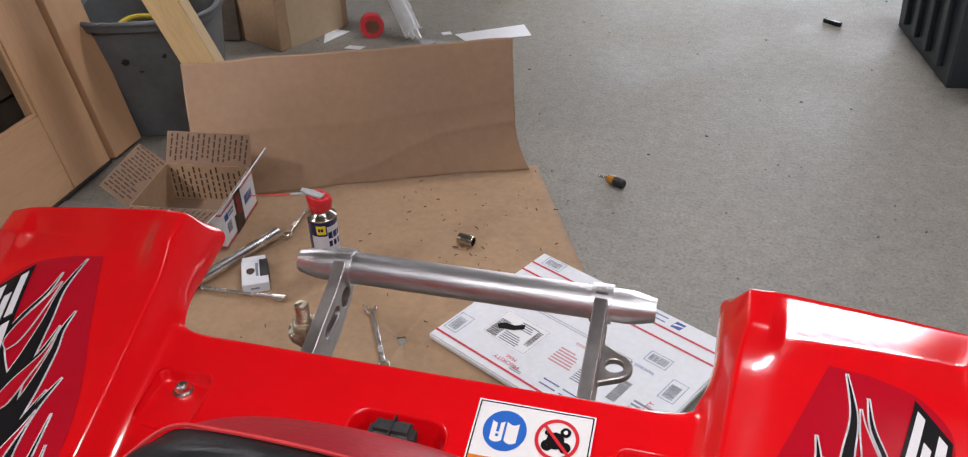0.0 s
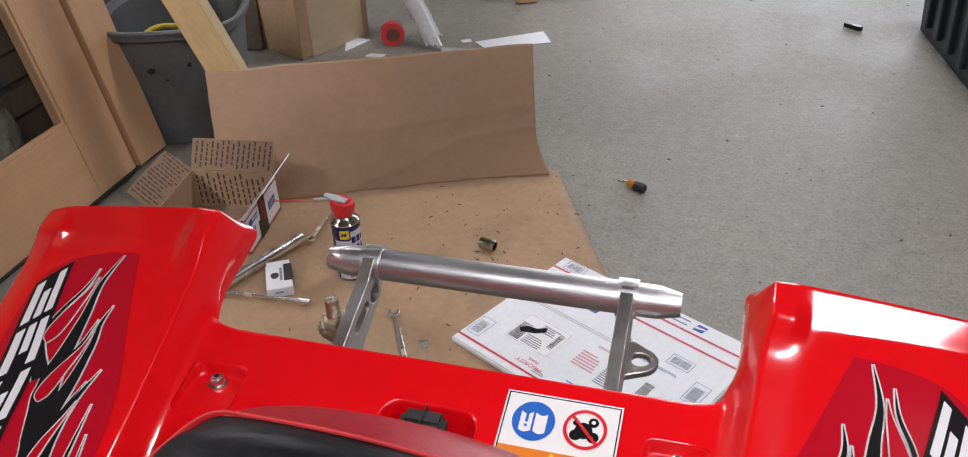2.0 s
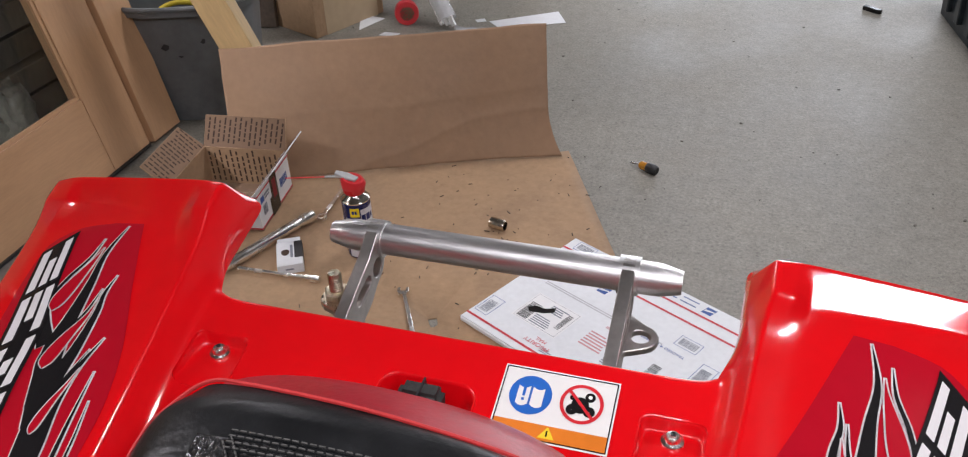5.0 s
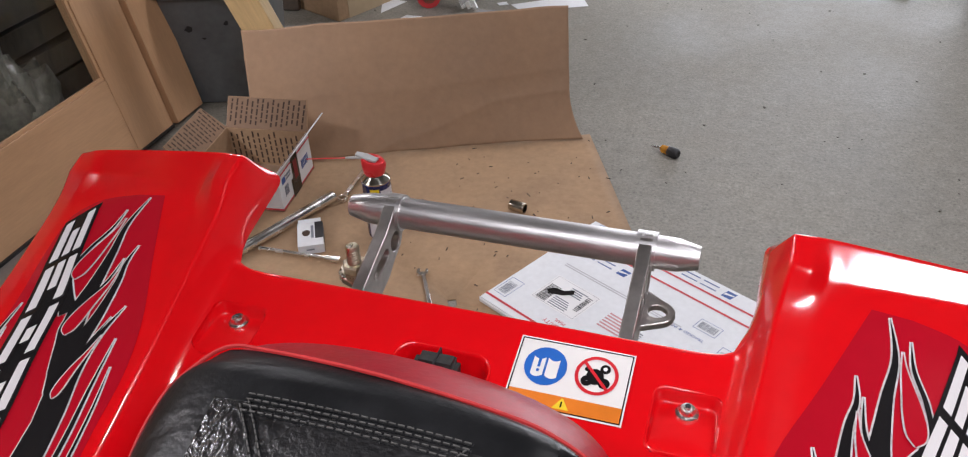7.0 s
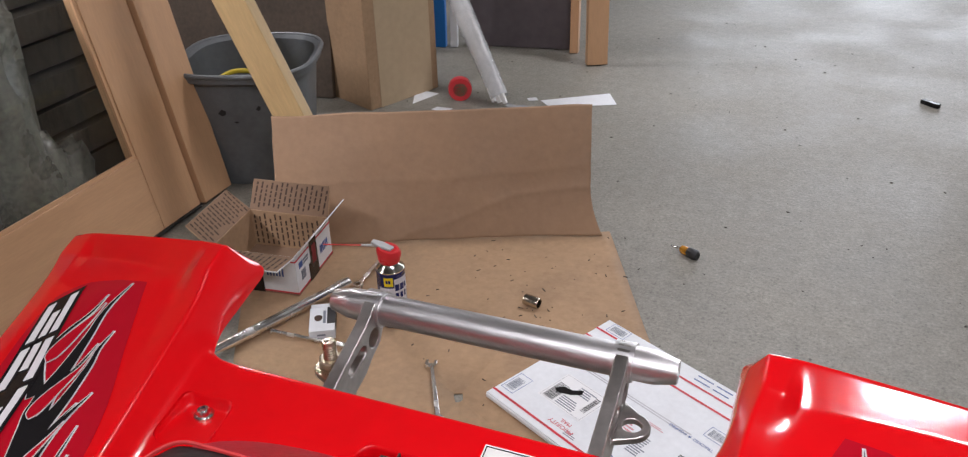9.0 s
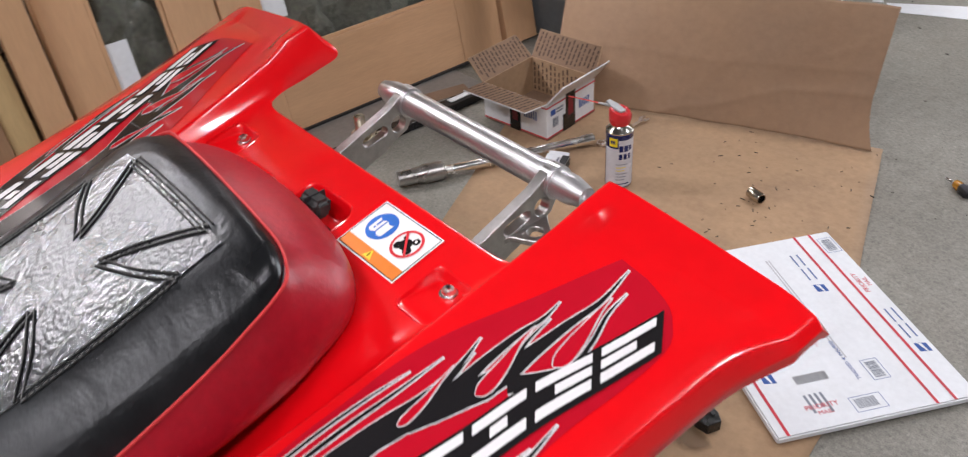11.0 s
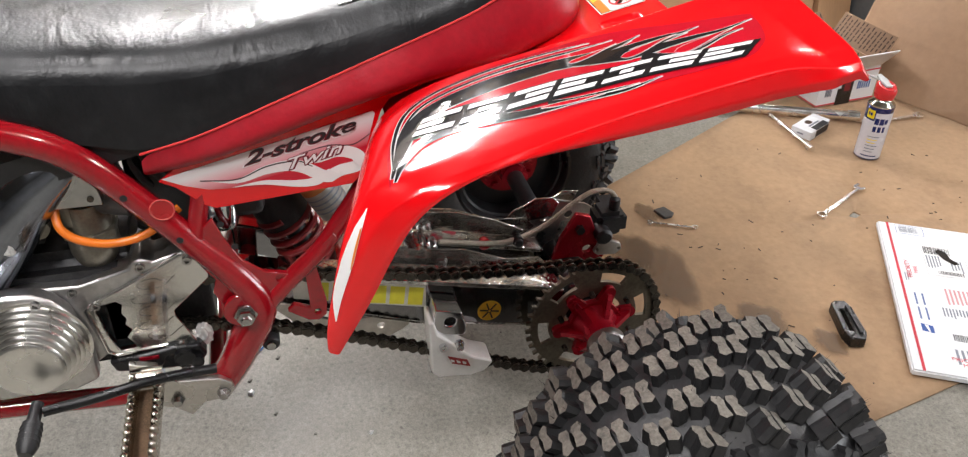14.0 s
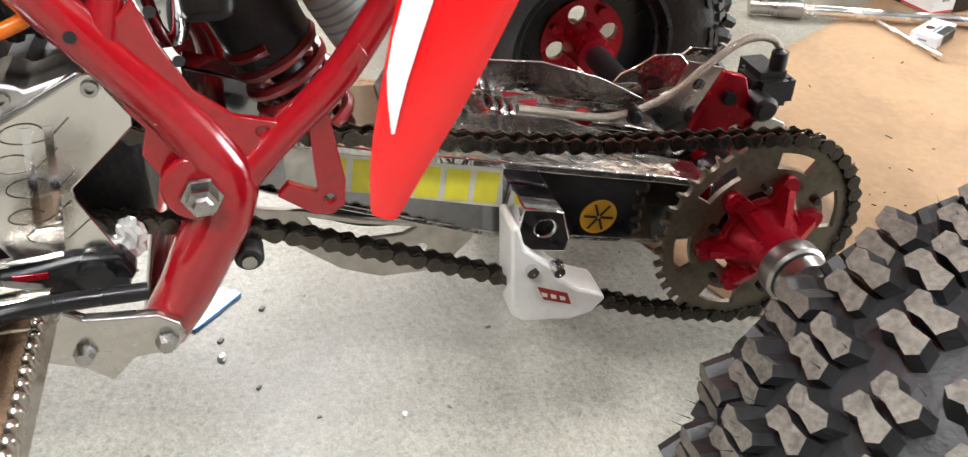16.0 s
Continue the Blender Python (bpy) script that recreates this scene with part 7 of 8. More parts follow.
def spray_can():
    t = thing("spray_can", "blue and white aerosol can with red spray head", "spray can", at=pose(-0.592, 1.545, 0.006) @ Matrix.Diagonal((1, 1, 0.93, 1)))
    navy = mat("navy_tin", (0.012, 0.022, 0.13), 0.25, 0.2, vary=0.05, scale=20)
    tin = mat("tin", (0.6, 0.58, 0.52), 0.2, 1.0)
    body = part("can_body", bm_lathe([(0.0, 0.002), (0.028, 0.0), (0.0315, 0.002), (0.032, 0.006), (0.0318, 0.150), (0.0328, 0.152), (0.0328, 0.155), (0.030, 0.158)], 48), navy, t, "dark blue painted tin body")
    part("shoulder", bm_lathe([(0.0325, 0.155), (0.0325, 0.158), (0.028, 0.163), (0.021, 0.168), (0.0175, 0.174), (0.0175, 0.178)], 40), tin, t, "bare tin shoulder")

    def wrap(name, a0, a1, z0, z1, r, mtl, lab=""):
        n = max(2, int(abs(a1 - a0) / 5))
        rows = [[(r * math.cos(radians(a)), r * math.sin(radians(a)), z) for z in (z0, z1)] for a in np.linspace(a0, a1, n + 1)]
        return part(name, bm_loft(rows), mtl, body, lab)
    wf = mat("can_white", (0.62, 0.62, 0.67), 0.25, vary=0.05, scale=20)
    wrap("white_panel", -116, 118, 0.005, 0.117, 0.0323, wf, "white printed panel")
    wrap("white_panel", -50, 118, 0.117, 0.141, 0.0323, wf, "white printed panel")
    wrap("yellow_shield", -92, -55, 0.122, 0.146, 0.0324, mat("can_yellow", (0.8, 0.62, 0.02), 0.3), "plain yellow shield")
    for a in (-85, -74):
        wrap("shield_mark", a, a + 9, 0.130, 0.139, 0.0326, navy, "plain dark mark")
    for i, (a0, a1, z0, z1) in enumerate(((-48, -30, 0.108, 0.126), (-27, -8, 0.108, 0.126), (-5, 10, 0.110, 0.124), (-48, -34, 0.086, 0.102), (-28, -14, 0.086, 0.102), (-8, 4, 0.086, 0.102))):
        wrap("blue_block", a0, a1, z0, z1, 0.0324, navy, "plain blue block")
    for k in range(6):
        wrap("print_line", -60, -10 - 6 * (k % 3), 0.070 - k * 0.009, 0.0725 - k * 0.009, 0.0324, mat("can_yellow", (0.8, 0.62, 0.02), 0.3) if k in (1, 2) else grey_ink, "unreadable print line")
    wrap("print_line", -70, 0, 0.012, 0.015, 0.0324, navy, "unreadable print line")
    redp = mat("red_cap", (0.62, 0.025, 0.03), 0.35, vary=0.05)
    capo = bm_lathe([(0.0175, 0.174), (0.0235, 0.176), (0.0255, 0.19), (0.0245, 0.208), (0.021, 0.218), (0.017, 0.219), (0.013, 0.213), (0.0, 0.211)], 32)
    for v in capo.verts:
        v.co.z = 0.174 + (v.co.z - 0.174) * 0.74
    for v in capo.verts:
        if v.co.z > 0.189:
            v.co.z += -v.co.x * 0.25 + 0.004
            v.co.x *= 1.15
    cap = part("spray_head", capo, redp, t, "red plastic spray head")
    part("trigger", moved(bm_prism([(-0.034, -0.006), (-0.01, -0.011), (0.016, -0.008), (0.018, 0.008), (-0.01, 0.011), (-0.034, 0.006)], "z", 0, 0.007), Matrix.Translation((-0.008, 0, 0.2085)) @ Matrix.Rotation(radians(14), 4, "Y")), mat("grey_trigger", (0.45, 0.46, 0.46), 0.4), t, "grey trigger", bevel=0.002)
    part("straw", bm_tube([(-0.03, -0.003, 0.2125), (-0.165, -0.003, 0.187)], 0.0014, 8), mat("red_straw", (0.75, 0.06, 0.06), 0.3), t, "thin red straw")
    part("straw_sleeve", bm_tube([(-0.025, -0.003, 0.2135), (-0.065, -0.003, 0.206)], [0.004, 0.0028], 10), mat("grey_trigger", (0.45, 0.46, 0.46), 0.4), t, "grey sleeve")


spray_can()


def wrench(label, p, q, w, z=0.007, ring_first=True):
    a, b = Vector(p), Vector(q)
    L = (b - a).length
    t = thing("wrench", label, "wrench", "wrenches on the cardboard", at=pose(p[0], p[1], z, 0, 0, math.degrees(math.atan2(b.y - a.y, b.x - a.x))))
    h = w * 0.45
    shaft = bm_prism([(w, -w * 0.33), (L - w, -w * 0.28), (L - w, w * 0.28), (w, w * 0.33)], "z", h * 0.25, h * 0.85)
    part("shaft", shaft, tool_chrome, t, "chromed shaft", bevel=0.0012)
    ring = bm_prism(circle(w * 0.4, 0, w * 0.78, 24), "z", 0, h * 1.1, holes=[circle(w * 0.4, 0, w * 0.46, 12)])
    part("ring_end", ring, tool_chrome, t, "ring end", bevel=0.0008)
    jaw = [(L - w * 1.3, -w * 0.3), (L - w * 0.7, -w * 0.85), (L + w * 0.25, -w * 0.8), (L + w * 0.3, -w * 0.42), (L - w * 0.45, -w * 0.36), (L - w * 0.5, w * 0.36), (L + w * 0.3, w * 0.42), (L + w * 0.25, w * 0.8), (L - w * 0.7, w * 0.85), (L - w * 1.3, w * 0.3)]
    part("jaw", moved(bm_prism(jaw, "z", 0, h * 1.05), Matrix.Translation((L, 0, 0)) @ Matrix.Rotation(radians(-15), 4, "Z") @ Matrix.Translation((-L, 0, 0))), tool_chrome, t, "open jaw", bevel=0.0008)


wrench("chromed combination wrench lying on cardboard", (-0.356, 1.262), (-0.446, 1.428), 0.015)
wrench("small chromed wrench beside a dark pad", (-0.423, 0.866), (-0.378, 0.962), 0.009)
wrench("long chromed wrench lying behind the aerosol can", (-0.742, 1.638), (-0.747, 1.822), 0.016)


def small_tools():
    t = thing("screwdriver", "stubby screwdriver with amber and black handle", "screwdriver", at=pose(-0.058, 2.087, 0.012, 0, 0, math.degrees(math.atan2(-0.040, 0.076))))
    part("blade", bm_tube([(0, 0, -0.004), (0.006, 0, -0.004), (0.034, 0, 0)], [0.0022, 0.003, 0.003], 10), steel, t, "steel blade")
    part("handle", bm_tube([(0.030, 0, 0), (0.034, 0, 0), (0.040, 0, 0), (0.056, 0, 0)], [0.005, 0.010, 0.0115, 0.0115], 10), mat("amber", (0.55, 0.24, 0.02), 0.15, transmission=0.3), t, "amber plastic handle")
    part("grip", bm_tube([(0.054, 0, 0), (0.057, 0, 0), (0.080, 0, 0), (0.085, 0, 0)], [0.012, 0.014, 0.014, 0.010], 8), black_plastic, t, "black rubber grip")
    t = thing("socket", "short chromed socket lying on its side", "socket", at=pose(-0.312, 1.705, 0.0195, 0, 0, -14))
    prof = [(0.010, -0.018), (0.0135, -0.019), (0.0137, 0.017), (0.0125, 0.019), (0.0105, 0.019), (0.010, -0.01), (0.0, -0.01)]
    part("shell", bm_lathe(prof, 28, "x"), mat("nickel", (0.5, 0.45, 0.38), 0.2, 1.0), t, "chromed shell")
    t = thing("extension_bar", "slim chromed socket extension bar", "extension bar", at=pose(-0.836, 1.406, 0.013, 0, 0, 2))
    part("rod", bm_tube([(0, 0, 0), (0.006, 0, 0), (0.007, 0, 0), (0.165, 0, 0), (0.166, 0, 0), (0.20, 0, 0)], [0.005, 0.005, 0.0045, 0.0045, 0.0075, 0.008], 16), tool_chrome, t, "chromed rod")
    t = thing("breaker_bar", "long chromed tube handle with a thick end", "tool handle", at=pose(-0.760, 1.632, 0.022, 0, 0, math.degrees(math.atan2(1.19 - 1.632, -0.945 + 0.760))))
    part("tube", bm_tube([(0, 0, 0), (0.03, 0, 0), (0.031, 0, 0), (0.42, 0, 0)], [0.0145, 0.0145, 0.0125, 0.0125], 20), tool_chrome, t, "chromed tube")
    part("thick_end", bm_tube([(0.40, 0, 0.004), (0.405, 0, 0.004), (0.46, 0, 0.004), (0.47, 0, 0.004), (0.52, 0, 0.004)], [0.015, 0.0235, 0.0235, 0.019, 0.019], 24), brushed, t, "dull thick end")
    t = thing("part_carton", "small white carton with a black printed side", "carton", at=pose(-0.738, 1.411, 0.006, 0, 0, 29))
    part("carton_body", bm_box(0, 0.058, 0, 0.092, 0, 0.024), white_card, t, "white card", bevel=0.001)
    part("dark_side", bm_box(0.0581, 0.0586, 0.026, 0.090, 0.002, 0.022), black_ink, t, "black printed side")
    part("dark_top", bm_box(0.040, 0.0585, 0.026, 0.091, 0.0242, 0.0246), black_ink, t, "black printed band")
    part("printed_shield", flat([[(0.020 + 0.0095 * math.cos(a), 0.052 + 0.012 * math.sin(a) * (1.25 if math.sin(a) < 0 else 0.8)) for a in [k * math.pi / 8 for k in range(16)]]], 0.0246), brown_ink, t, "plain dark shield")
    part("print_bar", flat([rect(0.031, 0.028, 0.037, 0.078)], 0.0246), grey_ink, t, "plain bar")
    part("print_bar", bm_box(0.018, 0.036, -0.0005, -0.0001, 0.010, 0.014), grey_ink, t, "plain bar")
    part("flap", moved(bm_box(0.003, 0.055, 0, 0.0012, 0, 0.009), Matrix.Translation((0, 0.092, 0.0235)) @ Matrix.Rotation(radians(-50), 4, "X")), white_card, t, "open flap")
    t = thing("chain_slider", "black plastic chain slider with a slot", "plastic part", at=pose(-0.055, 1.108, 0.008, 0, 0, math.degrees(math.atan2(-0.028, 0.112))))
    o = [(0.0, -0.010), (0.008, -0.019), (0.090, -0.022), (0.112, -0.014), (0.114, 0.012), (0.095, 0.020), (0.02, 0.018), (0.0, 0.010)]
    part("slider_body", bm_prism(o, "z", 0, 0.022, holes=[[(0.025, -0.008), (0.09, -0.010), (0.09, -0.002), (0.025, 0.0)]]), mat("slider_black", (0.008, 0.008, 0.008), 0.3, vary=0.3, scale=40, bump=0.15, bump_scale=150), t, "worn black plastic", bevel=0.002)
    part("slider_ridge", bm_box(0.02, 0.10, 0.004, 0.010, 0.022, 0.027), black_plastic, t, "raised ridge", bevel=0.001)
    t = thing("brake_pad", "worn dark brake pad lying on cardboard", "brake pad", at=pose(-0.462, 0.895, 0.007, 0, 0, 25))
    part("pad", bm_prism([(0, 0), (0.036, -0.004), (0.042, 0.014), (0.038, 0.026), (0.006, 0.028)], "z", 0, 0.007), mat("pad_grey", (0.07, 0.068, 0.065), 0.6, 0.4, vary=0.3, scale=40), t, "dark metal pad", bevel=0.001)
    rnd = random.Random(8)
    bm = bmesh.new()
    for k in range(110):
        x, y = rnd.uniform(-0.75, 0.15), rnd.uniform(0.9, 2.0)
        if k < 45:
            x, y = rnd.gauss(-0.33, 0.13), rnd.gauss(1.80, 0.12)
        elif k < 70:
            x, y = rnd.gauss(-0.20, 0.14), rnd.gauss(1.02, 0.12)
        l, a = 0.001 + 0.006 * rnd.random() ** 2, rnd.uniform(0, 3.14)
        bm_box(-l, l, -0.0009, 0.0009, 0.0065, 0.0078, bm, Matrix.Translation((x, y, 0)) @ Matrix.Rotation(a, 4, "Z"))
    tagged(part("dirt_crumb", bm, mat("dirt", (0.05, 0.04, 0.03), 0.9)), "scattered dark crumbs of dirt on cardboard", "dirt", kind="stuff")
    bm = bmesh.new()
    for k in range(900):
        x, y = rnd.uniform(-1.2, 1.8), rnd.uniform(-0.4, 4.2)
        if -0.9 < x < 0.25 and 0.6 < y < 2.15:
            continue
        l = 0.0007 + 0.0035 * rnd.random() ** 3
        bm_box(-l, l, -l * 0.6, l * 0.6, 0, l * 0.7, bm, Matrix.Translation((x, y, 0)) @ Matrix.Rotation(rnd.uniform(0, 3), 4, "Z"))
    tagged(part("grit", bm, mat("grit_stone", (0.16, 0.15, 0.13), 0.9)), "fine dark grit scattered on concrete", "grit", kind="stuff")
    # oil stains soaked into the card
    oil = bpy.data.materials.new("oil_stain")
    oil.use_nodes = True
    nt = oil.node_tree
    b = nt.nodes["Principled BSDF"]
    b.inputs["Base Color"].default_value, b.inputs["Roughness"].default_value = (0.15, 0.090, 0.045, 1), 0.5
    co, ln, nz, ad, rg = nt.nodes.new("ShaderNodeTexCoord"), nt.nodes.new("ShaderNodeVectorMath"), nt.nodes.new("ShaderNodeTexNoise"), nt.nodes.new("ShaderNodeMath"), nt.nodes.new("ShaderNodeMapRange")
    ln.operation = "LENGTH"
    nz.inputs["Scale"].default_value = 1.3
    nz.inputs["Detail"].default_value = 5
    nt.links.new(co.outputs["Object"], ln.inputs[0])
    nt.links.new(co.outputs["Object"], nz.inputs["Vector"])
    nt.links.new(ln.outputs["Value"], ad.inputs[0])
    nt.links.new(nz.outputs[0], ad.inputs[1])
    rg.inputs["From Min"].default_value, rg.inputs["From Max"].default_value = 1.0, 1.2
    rg.inputs["To Min"].default_value, rg.inputs["To Max"].default_value = 0.6, 0.0
    nt.links.new(ad.outputs[0], rg.inputs[0])
    nt.links.new(rg.outputs[0], b.inputs["Alpha"])
    for k, (x, y, r, sy) in enumerate(((-0.25, 0.82, 0.19, 0.5), (-0.33, 0.78, 0.10, 0.8), (-0.055, 0.945, 0.085, 0.85), (0.03, 1.04, 0.06, 0.7), (-0.46, 0.875, 0.06, 0.6))):
        bm = bmesh.new()
        bm.faces.new([bm.verts.new((math.cos(2 * math.pi * i / 32), math.sin(2 * math.pi * i / 32), 0)) for i in range(32)])
        ob = part("oil_stain", bm, oil)
        ob.matrix_world = Matrix.Translation((x, y, 0.0092 + k * 0.0003)) @ Matrix.Diagonal((r, r * sy, 1, 1))
        tagged(ob, "dark oil stain soaked into the cardboard", "stain", "oil stains on the cardboard")


small_tools()


# ---- doors, stacked goods and the far floor ----
glass = bpy.data.materials.new("door_glass")
glass.use_nodes = True
_b = glass.node_tree.nodes["Principled BSDF"]
_b.inputs["Base Color"].default_value, _b.inputs["Roughness"].default_value, _b.inputs["Transmission Weight"].default_value, _b.inputs["IOR"].default_value = (0.86, 0.9, 0.88, 1), 0.03, 1.0, 1.2


def crumple(name, label, category, at, size, seed, material, sharp=9.0, group=""):
    bm = bmesh.new()
    bmesh.ops.create_icosphere(bm, subdivisions=4, radius=1.0)
    for v in bm.verts:
        n = noise.noise(v.co * 1.6 + Vector((seed, 0, 0))) * 0.45 + abs(noise.noise(v.co * 4.2 + Vector((0, seed, 0)))) * 0.32 + abs(noise.noise(v.co * sharp + Vector((0, 0, seed)))) * 0.16
        v.co = v.co * (0.75 + n)
        v.co = Vector((v.co.x * size[0], v.co.y * size[1], max(v.co.z, -0.55) * size[2]))
    low = min(v.co.z for v in bm.verts)
    ob = part(name, bm, material)
    ob.data.set_sharp_from_angle(angle=radians(85))
    ob.matrix_world = Matrix.Translation((at[0], at[1], at[2] - low))
    return tagged(ob, label, category, group)


def board(name, label, category, p, q, w, d, material, turn=0.0, group=""):
    """A straight board from foot p to head q, w wide and d thick."""
    a, b = Vector(p), Vector(q)
    up = (b - a).normalized()
    side = Vector((math.cos(radians(turn)), math.sin(radians(turn)), 0))
    side = (side - up * side.dot(up)).normalized()
    n = up.cross(side)
    m = Matrix(((side.x, n.x, up.x, a.x), (side.y, n.y, up.y, a.y), (side.z, n.z, up.z, a.z), (0, 0, 0, 1)))
    bm = bm_box(-w / 2, w / 2, -d / 2, d / 2, 0, (b - a).length)
    ob = part(name, bm, material, None, bevel=0.002)
    ob.matrix_world = m
    # let the lower end rest flat on the floor
    tip = min((m @ Vector(v.co)).z for v in ob.data.vertices)
    ob.matrix_world = Matrix.Translation((0, 0, -tip)) @ m
    return tagged(ob, label, category, group)


def door_leaf(name, y0, y1, gy0, gy1, label):
    t = thing(name, label, "door", kind="structure")
    x0, x1, top, rail, z0 = -1.425, -1.38, 2.05, 0.226, 0.012
    part("stile", bm_box(x0, x1, y0, gy0, z0, top), fir, t, "clear fir stile", bevel=0.002)
    part("stile", bm_box(x0, x1, gy1, y1, z0, top), fir, t, "clear fir stile", bevel=0.002)
    part("bottom_rail", bm_box(x0 + 0.001, x1 - 0.001, gy0, gy1, z0, rail), fir_rail, t, "clear fir bottom rail", bevel=0.002)
    part("top_rail", bm_box(x0 + 0.001, x1 - 0.001, gy0, gy1, top - 0.12, top), fir_rail, t, "clear fir top rail", bevel=0.002)
    for nm, q in (("bead", (x1 - 0.012, x1 - 0.004, gy0, gy1, rail, rail + 0.010)), ("bead", (x1 - 0.012, x1 - 0.004, gy0, gy0 + 0.010, rail + 0.010, top - 0.12)), ("bead", (x1 - 0.012, x1 - 0.004, gy1 - 0.010, gy1, rail + 0.010, top - 0.12))):
        part(nm, bm_box(*q), fir, t, "glazing bead", bevel=0.001)
    g = part("pane", bm_box(-1.405, -1.399, gy0, gy1, rail, top - 0.12), glass, t, "clear glass pane", smooth=False)
    g.visible_shadow = False
    return t


door_a = door_leaf("door_1", 1.000, 1.868, 1.105, 1.712, "fir door with a tall glass pane")
door_b = door_leaf("door_2", 0.590, 0.994, 0.700, 0.868, "narrow fir side door with glass")
LEAN = Matrix.Translation((-1.38, 0, 0.0)) @ Matrix.Rotation(radians(-10.2), 4, "Y") @ Matrix.Translation((1.38, 0, 0))
door_a.matrix_world = LEAN
door_b.matrix_world = LEAN
part("paper_scrap", bm_box(-1.3985, -1.3978, 1.115, 1.185, 0.318, 0.425), white_card, door_a, "white paper stuck on the glass")
part("paper_scrap", bm_box(-1.3985, -1.3978, 0.705, 0.765, 0.262, 0.385), white_card, door_b, "white paper stuck on the glass")
ob = tagged(part("door_post", bm_box(-1.42, -1.37, 1.880, 2.005, 0.012, 2.1), fir, bevel=0.002), "clear fir door post leaning with the doors", "post", kind="structure")
ob.matrix_world = LEAN
tagged(part("threshold", bm_box(-1.43, -1.225, 0.56, 1.66, 0, 0.011), mat("threshold_grey", (0.26, 0.25, 0.235), 0.4, 0.4, vary=0.12), bevel=0.002), "dull grey metal door threshold", "threshold", kind="structure")
tagged(part("door_sweep", bm_box(-1.379, -1.372, 0.60, 1.86, 0.011, 0.018), black_plastic), "black rubber seal under the door", "seal", kind="structure")
t = thing("black_rail", "black slotted metal rail lying on the floor", "rail")
part("rail_body", bm_box(-1.218, -1.172, 0.98, 1.615, 0.0, 0.024), black_metal, t, "black metal body", bevel=0.003)
for k in range(6):
    part("rail_slot", bm_box(-1.204, -1.186, 1.03 + k * 0.1, 1.07 + k * 0.1, 0.0242, 0.0248), mat("slot_grey", (0.12, 0.12, 0.12), 0.4), t, "slot")
part("rail_tip", bm_box(-1.206, -1.186, 1.50, 1.605, 0.0248, 0.028), white_card, t, "pale strip", bevel=0.001)
ob = tagged(part("card_strip", moved(bm_box(-0.028, 0.028, -0.085, 0.085, 0, 0.0015), Matrix.Translation((-1.268, 1.525, 0.0115)) @ Matrix.Rotation(radians(-14), 4, "Z")), card_inside), "printed brown card strip on the threshold", "card")
# timber stacked behind the glass
for k in range(9):
    z = 0.02 + k * 0.085
    ob = board("stacked_board", "old grey board stacked behind the doors", "board", (-1.72 - 0.03 * (k % 3), 0.2, z), (-1.72 - 0.02 * (k % 2), 2.0, z), 0.2, 0.07, mat("grey_board", (0.075, 0.062, 0.048), 0.7, vary=0.45, scale=4, stretch=(9, 1, 9)), 0, "stacked boards")
    ob.matrix_world = Matrix.Translation((0, 0, z + 0.005 - min((ob.matrix_world @ Vector(c)).z for c in ob.bound_box))) @ ob.matrix_world
for x, y, z, sz in ((-1.57, 1.55, 0.12, 0.13), (-1.58, 1.25, 0.3, 0.12), (-1.58, 0.8, 0.2, 0.12), (-1.58, 1.45, 0.45, 0.11)):
    crumple("plastic_sheet", "dull clear plastic sheet bunched behind the glass", "plastic sheet", (x, y, 0), (0.08, sz * 1.4, z + 0.1), y * 7, mat("dull_film", (0.13, 0.125, 0.105), 0.3, vary=0.5, scale=8), group="plastic sheets behind the doors")
# loose boards leaning beside the doors
for k, (y, w, tone) in enumerate(((0.545, 0.07, fir), (0.47, 0.06, pine), (0.40, 0.075, dull_wood), (0.325, 0.06, pine), (0.25, 0.07, fir), (0.17, 0.06, dull_wood))):
    board("loose_board", "planed board standing on end", "board", (-1.37 - 0.02 * (k % 2), y, 0), (-1.52 - 0.02 * (k % 2), y - 0.05, 1.8), 0.035, w, tone, 0, "loose boards by the doors")


